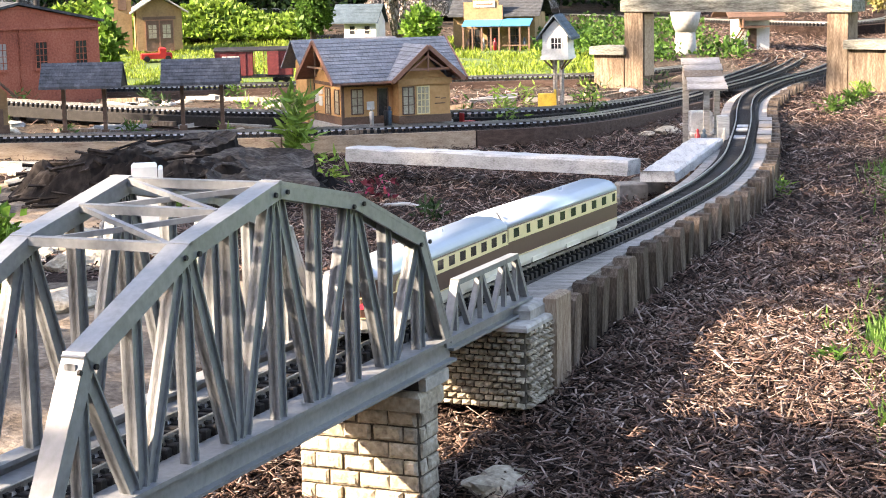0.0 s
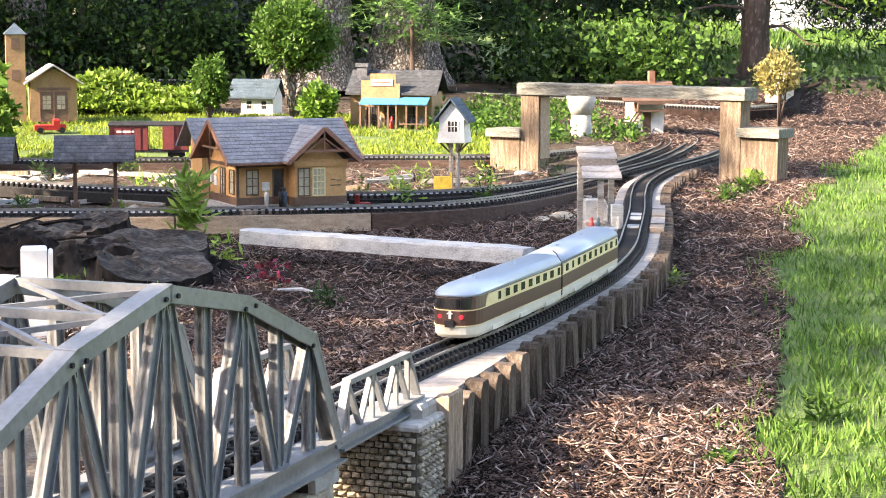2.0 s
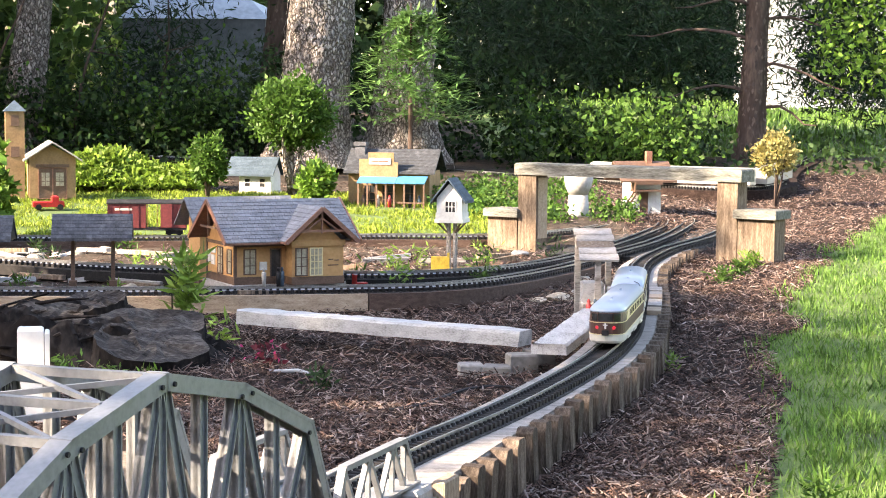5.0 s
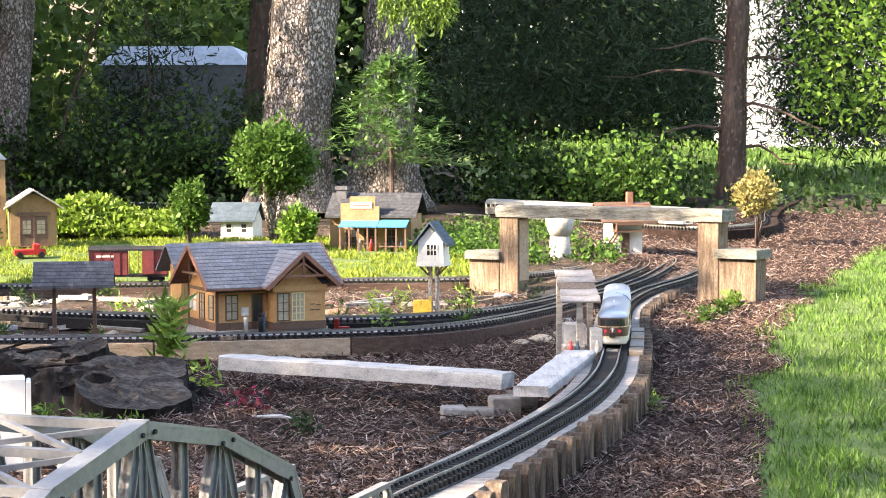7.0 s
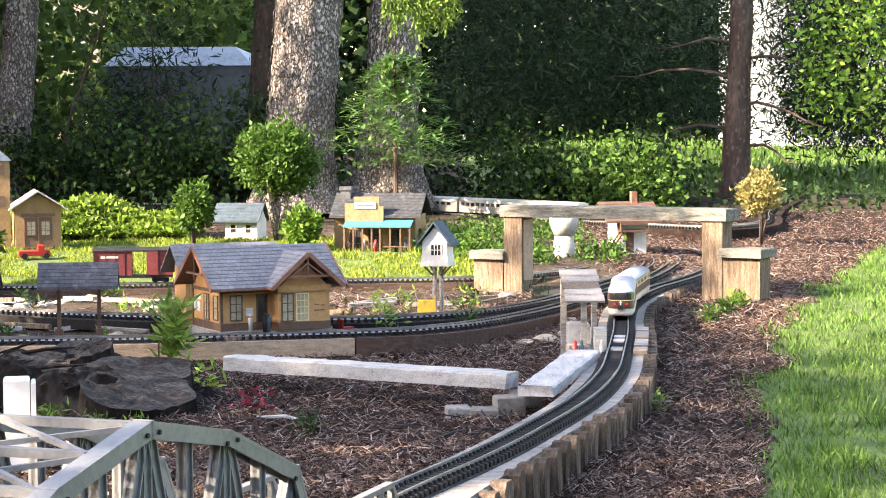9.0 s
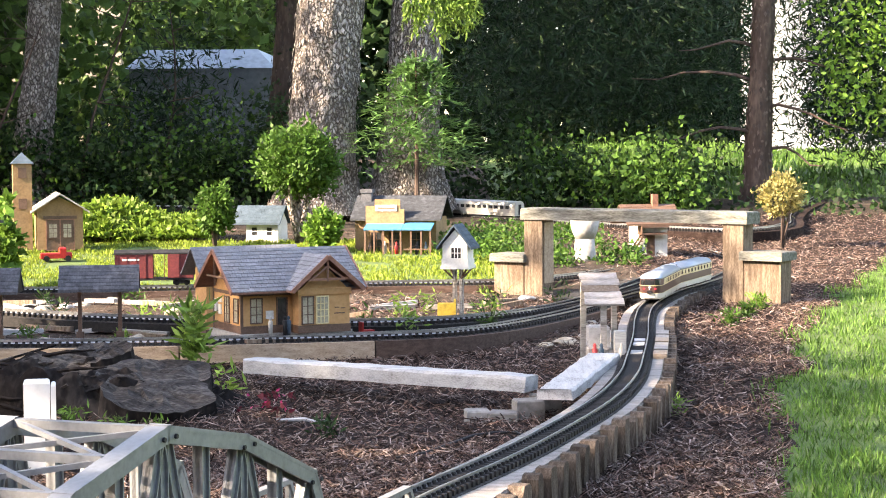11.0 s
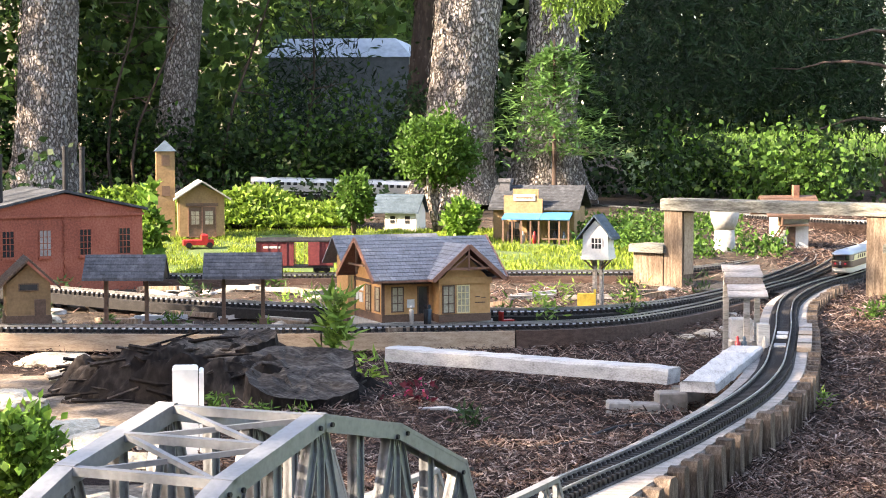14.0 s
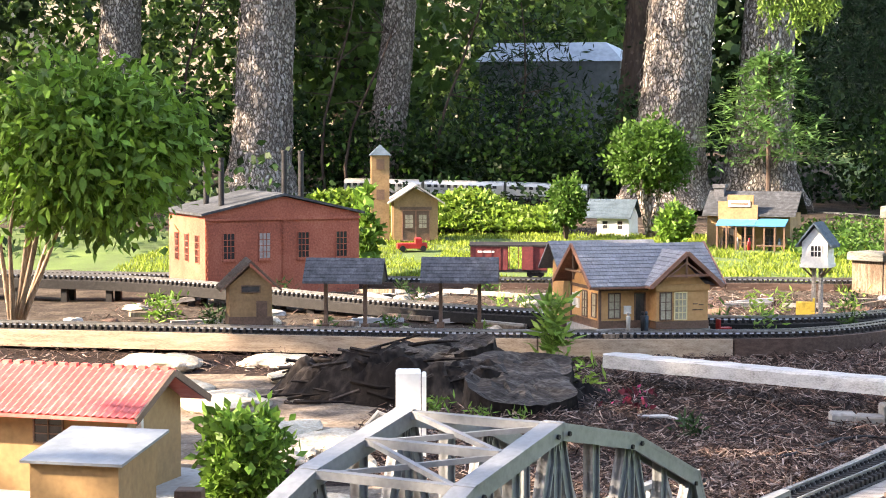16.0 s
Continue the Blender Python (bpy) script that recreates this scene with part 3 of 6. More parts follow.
for a in range(-2, 3):
    z = TOPZ[abs(a)] - 0.004
    part("top_strut", Shape().bar((C0 + a * PAN, 0.012, z), (C0 + a * PAN, WID - 0.012, z), 0.013, 0.010), STEEL, bridge)
for a in (-2, -1, 0, 1):
    for u, v in ((0, 1), (1, 0)):
        p = Vector((C0 + (a + u) * PAN, 0.012, TOPZ[abs(a + u)] - 0.003 - 0.003 * u))
        q = Vector((C0 + (a + v) * PAN, WID - 0.012, TOPZ[abs(a + v)] - 0.003 - 0.003 * u))
        part("brace", Shape().bar(p, q, 0.007, 0.006), STEEL, bridge)
for k in range(-5, 6):
    part("cross_beam", Shape().box(C0 + k * PAN - 0.006, 0.01, -0.04, C0 + k * PAN + 0.006, WID - 0.01, -0.026), STEEL, bridge)
part("deck", Shape().box(C0 - 0.52, 0.052, -0.026, C0 + 0.84, 0.148, -0.0208), BLACK, bridge, "dark deck under the track")

span = thing("pony_truss_span", BRIDGE, "short grey lattice girder span joining bridge and abutment", "bridge")
for y in (0.0, WID):
    s0, s1, zt = 0.800, 1.115, 0.062
    bc = part("bottom_chord", Shape().box(s0, y - 0.002, -0.026, s1, y + 0.002, -0.012), STEEL, span)
    for z in (-0.012, -0.030):
        part("flange", Shape().box(s0, y - 0.012, z, s1, y + 0.012, z + 0.004), STEEL, bc)
    part("walkway_plate", Shape().box(s0, y + (0.012 if y == 0 else -0.05), -0.020, s1, y + (0.05 if y == 0 else -0.012), -0.016), STEEL, span)
    part("top_chord", Shape().bar((s0 + 0.035, y, zt), (s1 - 0.045, y, zt), 0.014, 0.008), STEEL, span)
    part("end_post", Shape().bar((s1 - 0.047, y, zt), (s1 - 0.004, y, -0.008), 0.012, 0.008), STEEL, span)
    part("end_post", Shape().bar((s0 + 0.037, y, zt), (s0 + 0.004, y, -0.008), 0.012, 0.008), STEEL, span)
    nodes = [s0 + 0.035 + i * 0.047 for i in range(6)]
    for i, a in enumerate(nodes):
        if i % 2 == 0 or i == 5:
            part("upright", Shape().bar((a, y, -0.008), (a, y, zt), 0.007, 0.006, up=(1, 0, 0)), STEEL, span)
        if i < 5:
            za, zb = (zt, -0.008) if i % 2 == 0 else (-0.008, zt)
            part("diagonal", Shape().bar((a, y, za), (nodes[i + 1], y, zb), 0.008, 0.006), STEEL, span)


# ---- the stone piers ----
def block_wall(pier, name, u, v, z0, z1, length, rows, per, mat_, o, rng, proud=0.006, gap=0.003):
    """Courses of stones on a face: u along the face, v out of it, o its lower left corner."""
    h = (z1 - z0) / rows
    for r in range(rows):
        w = length / per
        x = -w * (0.5 if r % 2 else 0.0)
        while x < length - 0.004:
            a, b = max(x, 0) + gap / 2, min(x + w * rng.uniform(0.93, 1.07), length) - gap / 2
            if b - a > 0.006:
                t = proud * rng.uniform(0.6, 1.25)
                zb, zt = z0 + r * h + gap / 2, z0 + (r + 1) * h - gap / 2
                mx, e = (a + b) / 2, min(0.004, (b - a) / 3)
                pts = []
                for q, (aa, bb, za, zc) in ((0.0, (a, b, zb, zt)), (t * 0.6, (a, b, zb, zt)), (t, (a + e, b - e, zb + e * 0.8, zt - e * 0.8))):
                    for xx, zz in ((aa, za), (bb, za), (bb, zc), (aa, zc)):
                        j = rng.uniform(-1, 1) * 0.0012
                        pts.append(o + u * (xx + j) + v * (q + j) + Vector((0, 0, zz + j)))
                fs = [(k + i, k + (i + 1) % 4, k + 4 + (i + 1) % 4, k + 4 + i) for k in (0, 4) for i in range(4)] + [(8, 9, 10, 11)]
                part(name, Shape().add(pts, fs), mat_, pier)
            x += w


rng = random.Random(11)
MORTAR = material("dark_mortar", (0.12, 0.105, 0.085), None, None, 30, 0.95, 0, 0.4, spec=0.15)
pier = thing("block_pier", BRIDGE, "tan stone block pier with a capped top under the bridge", "bridge pier")
part("core", Shape().box(0.695, -0.002, -0.34, 0.755, 0.180, -0.068), MORTAR, pier)
part("cap_slab", Shape().box(0.683, -0.010, -0.092, 0.765, 0.174, -0.066, c=0.006), STONE, pier)
part("bearing_block", Shape().box(0.70, 0.0, -0.066, 0.775, 0.16, -0.044, c=0.002), BLACK, pier, "dark bearing block")
part("bearing_end", Shape().box(0.70, -0.012, -0.066, 0.78, -0.001, -0.047, c=0.003), GREYSTONE, pier, "pale end stone of the bearing")
block_wall(pier, "stone", Vector((0, -1, 0)), Vector((-1, 0, 0)), -0.300, -0.092, 0.182, 9, 4, STONE, Vector((0.695, 0.180, 0)), rng, 0.007, 0.0035)
block_wall(pier, "stone", Vector((1, 0, 0)), Vector((0, -1, 0)), -0.300, -0.092, 0.06, 9, 1.4, STONE, Vector((0.695, -0.002, 0)), rng, 0.005)
abut = thing("cobble_abutment", BRIDGE, "rough cobbled stone abutment with pale mortar beside the timber wall", "bridge abutment")
part("core", Shape().box(1.02, -0.035, -0.165, 1.135, 0.22, -0.040), MORTAR, abut)
part("cap_slab", Shape().box(1.008, -0.043, -0.044, 1.14, 0.23, -0.034, c=0.004), GREYSTONE, abut)
part("top_stone", Shape().box(1.055, -0.030, -0.034, 1.14, 0.055, -0.014, c=0.006), GREYSTONE, abut, "rough top course of the abutment")
block_wall(abut, "cobble", Vector((0, -1, 0)), Vector((-1, 0, 0)), -0.165, -0.044, 0.255, 12, 17, STONE, Vector((1.02, 0.22, 0)), rng, 0.010, 0.0030)
block_wall(abut, "cobble", Vector((1, 0, 0)), Vector((0, -1, 0)), -0.165, -0.044, 0.115, 12, 8, STONE, Vector((1.02, -0.035, 0)), rng, 0.010, 0.0030)


def rock(x, y, r, flat=0.6, mat_=None, seed=0, z=None, label="rough pale fieldstone half sunk in the ground"):
    bm = bmesh.new()
    bmesh.ops.create_icosphere(bm, subdivisions=3, radius=1)
    for v in bm.verts:
        k = 1 + 0.35 * noise.noise(v.co * 1.3 + Vector((seed * 3.1, 0, 0))) + 0.12 * noise.noise(v.co * 4 + Vector((seed, 5, 0)))
        v.co = Vector((v.co.x * r * k * 1.2, v.co.y * r * k, v.co.z * r * flat * k))
    me = bpy.data.meshes.new("rock")
    bm.to_mesh(me)
    bm.free()
    me.materials.append(mat_ or GREYSTONE)
    ob = new("rock", me)
    ob.matrix_basis = pose(x, y, (ground(x, y) if z is None else z) + r * flat * 0.25, 0, 0, seed * 47)
    return tagged(ob, label, "rock")


rock(-0.105, 2.53, 0.046, 0.42, STONE, seed=1)

# ---- the two-car railcar on the main line ----
CAR_L, CAR_W = 0.50, 0.086


def plan(inset, nose, nose_r=0.050, L=CAR_L):
    """Outline of a car: round at its tail when nose is set, square at the coupling."""
    hw = CAR_W / 2 - inset
    pts = [(L, -hw), (L, hw)]
    if nose:
        n = 12
        for i in range(n + 1):
            a = math.pi * (0.5 + i / n)
            pts.append((inset + nose_r + nose_r * math.cos(a) * (1 - inset / nose_r) * 1.0, hw * (abs(math.sin(a)) ** 0.62) * (1 if math.sin(a) > 0 else -1)))
    else:
        pts += [(0.0, hw), (0.0, -hw)]
    return pts


def hull(levels, nose):
    sh, rows = Shape(), [plan(i, nose) for z, i in levels]
    n = len(rows[0])
    vs = [(x, y, z) for (z, i), row in zip(levels, rows) for x, y in row]
    fs = [(k * n + j, k * n + (j + 1) % n, (k + 1) * n + (j + 1) % n, (k + 1) * n + j) for k in range(len(levels) - 1) for j in range(n)]
    return sh.add(vs, fs + [tuple(range(n))[::-1], tuple(range((len(levels) - 1) * n, len(levels) * n))])


def railcar(name, tail):
    """A car whose own x runs ahead from its tail; z = 0 is the rail's top."""
    car = thing(name, Matrix(), "brown and cream streamlined railcar with silver roof, rolling along the track", "train car", "coupled railcar")
    part("skirt", hull([(0.010, 0.004), (0.016, 0.001), (0.030, 0.0)], tail), SKIRT, car, "cream lower skirt", smooth=False)
    part("body", hull([(0.0305, 0.0005), (0.040, 0.0), (0.060, 0.0), (0.080, 0.0015), (0.083, 0.002)], tail), MAROON, car, "brown lacquered body")
    part("roof", hull([(0.0832, 0.0005), (0.088, 0.001), (0.094, 0.006), (0.099, 0.014), (0.1015, 0.024), (0.1025, 0.034)], tail), SILVER, car, "silver rounded roof", smooth=True)
    x0 = 0.062 if tail else 0.004
    hw = CAR_W / 2
    for z in (0.0310, 0.0588):
        part("lining", hull([(z, -0.0007), (z + 0.0016, -0.0007)], tail), CREAM, car, "thin cream lining")
    for u in (-1, 1):
        band = Shape()
        a, b = x0, CAR_L - 0.004
        out = [(a, 0.0605), (b, 0.0605), (b, 0.0805), (a + (0.018 if tail else 0), 0.0805), (a + (0.006 if tail else 0), 0.073)]
        band.prism(out, u * (hw - 0.002), u * (hw + 0.0008), "y")
        part("window_band", band, CREAM, car, "cream window band")
        for i in range(10):
            if tail and i < 1:
                continue
            xc = x0 + 0.03 + i * (CAR_L - x0 - 0.05) / 9
            w = 0.007 if i in (1, 9) else 0.0105
            part("window", Shape().box(xc - w, u * (hw + 0.0004), 0.064, xc + w, u * (hw + 0.0014), 0.0785), GLASS, car)
        for i in range(3):
            part("step", Shape().box(0.10 + i * 0.15, u * (hw - 0.002), 0.012, 0.16 + i * 0.15, u * (hw + 0.0012), 0.020), SKIRT, car)
    for xc in (0.10, CAR_L - 0.09):
        bg = part("bogie", Shape().box(xc - 0.045, -0.026, 0.004, xc + 0.045, 0.026, 0.014), BLACK, car)
        for e in (-0.028, 0.028):
            for u in (-1, 1):
                part("wheel", Shape().tube([(xc + e, u * 0.020, 0.0095), (xc + e, u * 0.026, 0.0095)], [0.0095, 0.0095], 14), BLACK, bg)
    for xc in (0.12, 0.33):
        part("roof_vent", Shape().tube([(xc, 0, 0.102), (xc, 0, 0.107)], [0.004, 0.003], 8), SILVER, car)
    if tail:
        for a0, a1 in ((-42, -16), (-13, 13), (16, 42)):
            q, vs = Shape(), []
            for i in range(5):
                a = math.pi + radians(a0 + (a1 - a0) * i / 4)
                r = 0.050
                y = -(hw + 0.0006) * (abs(math.sin(a)) ** 0.62) * (1 if math.sin(a) > 0 else -1)
                x = r + r * math.cos(a) - 0.0012
                vs += [(x, y, 0.0630), (x, y, 0.0800), (x + 0.004, y, 0.0800), (x + 0.004, y, 0.0630)]
            fs = [(i * 4 + j, i * 4 + (j + 1) % 4, i * 4 + 4 + (j + 1) % 4, i * 4 + 4 + j) for i in range(4) for j in range(4)] + [(0, 1, 2, 3), (19, 18, 17, 16)]
            part("tail_window", q.add(vs, fs), GLASS, car)
        for y in (-0.020, 0.020):
            part("tail_lamp", Shape().tube([(0.012, y, 0.048), (-0.0035 + 0.004, y, 0.048)], [0.0044, 0.0040], 12), REDLAMP, car, "red tail lamp")
        part("buffer_block", Shape().box(-0.006, -0.008, 0.030, 0.004, 0.008, 0.042), BLACK, car)
        part("badge", Shape().box(-0.0025, -0.002, 0.045, 0.002, 0.002, 0.058).box(-0.0027, -0.005, 0.053, 0.002, 0.005, 0.055), PLASTERW, car, "small white emblem")
    else:
        cv = Shape().tube([(-0.008, -0.044, 0.02), (-0.010, -0.045, 0.05), (-0.010, -0.042, 0.088), (-0.004, -0.030, 0.103), (0.01, -0.02, 0.106)], [0.0012] * 5, 6)
        part("hose", cv, BLACK, car, "thin black hose over the coupling")
        part("gangway", Shape().box(-0.012, -0.034, 0.02, 0.0, 0.034, 0.086), BLACK, car)
    return car


REAR_CAR, LEAD_CAR = railcar("rear_railcar", True), railcar("lead_railcar", False)


# ---- small buildings ----
def gable_roof(parent, x0, x1, y0, y1, ze, zr, mat_=None, name="roof", t=0.006, rows=9, cols=0, axis="x", fascia=None):
    """Two slopes with courses of shingles; the ridge runs along axis."""
    sw = (lambda a, b, c: (a, b, c)) if axis == "x" else (lambda a, b, c: (b, a, c))
    ym = (y0 + y1) / 2
    for e in (y0, y1):
        slab, rng2 = Shape(), random.Random(int(abs(x0) * 1000))
        pts = [(x0, e, ze), (x1, e, ze), (x1, ym, zr), (x0, ym, zr)]
        slab.add([sw(*p) for p in pts] + [sw(p[0], p[1], p[2] - t) for p in pts], [(0, 1, 2, 3), (7, 6, 5, 4), (0, 1, 5, 4), (1, 2, 6, 5), (2, 3, 7, 6), (3, 0, 4, 7)], 1 if fascia else 0)
        for r in range(rows):
            u0, u1 = r / rows, (r + 1.25) / rows if r < rows - 1 else 1.0
            nn = cols or max(4, int((x1 - x0) / 0.018))
            w = (x1 - x0) / nn
            x = x0 - (w / 2 if r % 2 else 0)
            while x < x1 - 1e-4:
                a, b = max(x, x0), min(x + w, x1)
                x += w
                if b - a < 0.002:
                    continue
                j = rng2.uniform(0, 0.0007)
                ya, yb = e + (ym - e) * u0, e + (ym - e) * u1
                za, zb = ze + (zr - ze) * u0, ze + (zr - ze) * u1
                lo, hi = 0.0028 + j, 0.0006
                slab.add([sw(a + 0.0005, ya, za + lo), sw(b - 0.0005, ya, za + lo), sw(b - 0.0005, yb, zb + hi), sw(a + 0.0005, yb, zb + hi), sw(a + 0.0005, ya, za), sw(b - 0.0005, ya, za)], [(0, 1, 2, 3), (4, 5, 1, 0), (1, 5, 2), (0, 3, 4)])
        part(name, slab, [mat_ or ROOFGREY, fascia or mat_ or ROOFGREY], parent, fix=False)


def gable_walls(parent, L, D, h, hr, mat_, name="wall", base=0.0, x0=0.0, y0=0.0, ridge="x"):
    """Four walls with gables under the ridge."""
    t = 0.004
    if ridge == "x":
        for x in (x0, x0 + L - t):
            part(name, Shape().prism([(y0, base), (y0 + D, base), (y0 + D, h), (y0 + D / 2, hr), (y0, h)], x, x + t, "x"), mat_, parent)
        for y in (y0, y0 + D - t):
            part(name, Shape().box(x0 + t, y, base, x0 + L - t, y + t, h), mat_, parent)
    else:
        for y in (y0, y0 + D - t):
            part(name, Shape().prism([(x0, base), (x0 + L, base), (x0 + L, h), (x0 + L / 2, hr), (x0, h)], y, y + t, "y"), mat_, parent)
        for x in (x0, x0 + L - t):
            part(name, Shape().box(x, y0 + t, base, x + t, y0 + D - t, h), mat_, parent)


def sash(parent, face, a, b, z0, z1, at_, frame_, pane, cols=2, rows=3, door=False):
    """A window on a wall. face: 'front' (plane y = at_) or 'left' (plane x = at_) ; a, b along it."""
    o = (lambda u, w, z: (u, at_ - w, z)) if face == "front" else (lambda u, w, z: (at_ - w, u, z))

    def slab(u0, u1, w0, w1, q0, q1):
        p, q = o(u0, w0, q0), o(u1, w1, q1)
        return Shape().box(min(p[0], q[0]), min(p[1], q[1]), min(p[2], q[2]), max(p[0], q[0]), max(p[1], q[1]), max(p[2], q[2]))

    w = part("door" if door else "window", slab(a, b, -0.001, 0.001, z0, z1), pane, parent)
    f = 0.0035
    bars = [(a - f, a, z0 - f, z1 + f), (b, b + f, z0 - f, z1 + f), (a, b, z1, z1 + f), (a, b, z0 - f, z0)]
    for i in range(1, cols):
        u = a + (b - a) * i / cols
        bars.append((u - 0.0012, u + 0.0012, z0, z1))
    for i in range(1, rows):
        z = z0 + (z1 - z0) * i / rows
        bars.append((a, b, z - 0.0012, z + 0.0012))
    sh = Shape()
    for u0, u1, q0, q1 in bars:
        s = slab(u0, u1, -0.001, 0.0035, q0, q1)
        sh.add(s.v, s.f)
    part("frame", sh, frame_, w)
    return w


# the station
st = thing("station_building", pose(-0.697, 5.655, -0.005, 0, 0, 27), "ochre station house with grey shingled gable roof and brown trim", "model building")
SL, SD = 0.352, 0.25
part("base", Shape().box(-0.012, -0.012, -0.04, SL + 0.012, SD + 0.012, 0.006), CONCRETE, st)
gable_walls(st, SL, SD, 0.134, 0.235, OCHRE, x0=0, y0=0)
part("wainscot", Shape().box(-0.002, -0.002, 0.006, SL + 0.002, SD + 0.002, 0.030), BROWN, st)
for x, y in ((-0.003, -0.003), (SL - 0.005, -0.003), (-0.003, SD - 0.005)):
    part("corner_board", Shape().box(x, y, 0.006, x + 0.009, y + 0.009, 0.134), BROWN, st)
part("eave_board", Shape().box(-0.003, -0.003, 0.122, SL + 0.003, 0.001, 0.134), BROWN, st)
part("gable_board", Shape().box(-0.003, 0, 0.122, 0.001, SD, 0.132), BROWN, st)
gable_roof(st, -0.045, SL + 0.045, -0.048, SD + 0.048, 0.138, 0.260, rows=12, fascia=REDTRIM)
for e in (-0.048, SD + 0.048):
    for x in (-0.047, SL + 0.047):
        part("barge_board", Shape().bar((x, e, 0.135), (x, SD / 2, 0.258), 0.005, 0.013), REDTRIM, st)
for k in (-1, 1):
    part("gable_strut", Shape().bar((-0.04, SD / 2 + k * 0.07, 0.178), (-0.04, SD / 2 - k * 0.07, 0.178), 0.005, 0.006) if k > 0 else Shape().bar((-0.04, SD / 2, 0.15), (-0.04, SD / 2, 0.245), 0.005, 0.006), BROWN, st)
# the cross gable with its bay
bx0, bx1 = 0.165, 0.335
part("bay", Shape().prism([(bx0, 0.006), (bx1, 0.006), (bx1, 0.134), ((bx0 + bx1) / 2, 0.215), (bx0, 0.134)], -0.058, 0.002, "y"), OCHRE, st)
gable_roof(st, -0.095, 0.12, bx0 - 0.035, bx1 + 0.035, 0.140, 0.244, axis="y", rows=9, fascia=REDTRIM)
for e in (bx0 - 0.035, bx1 + 0.035):
    part("barge_board", Shape().bar((e, -0.097, 0.137), ((bx0 + bx1) / 2, -0.097, 0.242), 0.005, 0.013), REDTRIM, st)
for q in (Shape().bar((bx0, -0.09, 0.172), (bx1, -0.09, 0.172), 0.005, 0.007), Shape().bar(((bx0 + bx1) / 2, -0.09, 0.165), ((bx0 + bx1) / 2, -0.09, 0.232), 0.005, 0.006), Shape().bar((bx0 + 0.03, -0.09, 0.172), ((bx0 + bx1) / 2, -0.09, 0.212), 0.004, 0.005), Shape().bar((bx1 - 0.03, -0.09, 0.172), ((bx0 + bx1) / 2, -0.09, 0.212), 0.004, 0.005)):
    part("gable_strut", q, REDTRIM, st)
part("bay_skirt", Shape().box(bx0 - 0.002, -0.061, 0.006, bx1 + 0.002, 0.0, 0.030), BROWN, st)
part("bay_head", Shape().box(bx0 - 0.004, -0.064, 0.124, bx1 + 0.004, 0.0, 0.142), OCHRE, st)
sash(st, "front", 0.032, 0.066, 0.040, 0.112, 0.0, BROWN, PANE)
sash(st, "front", 0.118, 0.148, 0.008, 0.112, 0.0, BROWN, GLASS, 1, 1, True)
sash(st, "front", 0.178, 0.212, 0.036, 0.116, -0.058, BROWN, PANE, 2, 3)
sash(st, "front", 0.226, 0.262, 0.036, 0.116, -0.058, CREAM, PANE, 3, 4)
sash(st, "left", 0.025, 0.060, 0.040, 0.110, 0.0, BROWN, PANE, 1, 2)
sash(st, "left", 0.105, 0.145, 0.035, 0.112, 0.0, BROWN, PANE, 2, 3)
for a, z0, w, h in ((0.175, 0.055, 0.028, 0.030), (0.17, 0.092, 0.036, 0.014), (0.215, 0.06, 0.02, 0.04)):
    part("notice", Shape().box(-0.004, a, z0, 0.0, a + w, z0 + h), WHITE, st, "small white notice board")
part("notice", Shape().box(0.080, -0.004, 0.050, 0.104, 0.0, 0.075), WHITE, st, "small white notice board")
for z, a, b in ((0.062, 0.283, 0.318), (0.080, 0.285, 0.300), (0.077, 0.305, 0.32)):
    part("lettering", Shape().box(a, -0.0595, z, b, -0.057, z + 0.003), BROWN, st, "faded sign writing")

annex = thing("rear_annex", pose(-0.865, 6.09, -0.03, 0, 0, 27), "small ochre freight shed with grey gable roof", "model building")
gable_walls(annex, 0.30, 0.11, 0.20, 0.245, OCHRE)
gable_roof(annex, -0.035, 0.34, -0.05, 0.16, 0.180, 0.272, rows=7)
part("base", Shape().box(-0.005, -0.005, -0.03, 0.305, 0.115, 0.002), BROWN, annex)

# tiny figures by the station door: plain shapes
for k, (lx, c) in enumerate(((0.078, "pale"), (0.125, "dark"), (0.137, "blue"))):
    p = st.matrix_basis @ Vector((lx, -0.045, -0.003))
    q = Shape().tube([p, p + Vector((0, 0, 0.028)), p + Vector((0, 0, 0.048)), p + Vector((0, 0, 0.052))], [0.006, 0.007, 0.008, 0.004], 8)
    q.tube([p + Vector((0, 0, 0.052)), p + Vector((0, 0, 0.058)), p + Vector((0, 0, 0.064))], [0.003, 0.0055, 0.003], 8)
    cm = {"pale": CONCRETE, "dark": BLACK, "blue": SLATEBLUE}[c]
    tagged(part("figurine", q, cm, smooth=True), c + " painted toy figurine standing on the station platform", "figurine", "platform figurines")
tagged(part("station_platform", Shape().box(-0.01, -0.075, -0.045, SL + 0.02, 0.0, -0.003, m=st.matrix_basis), CEDAR), "worn plank platform before the station", "platform")


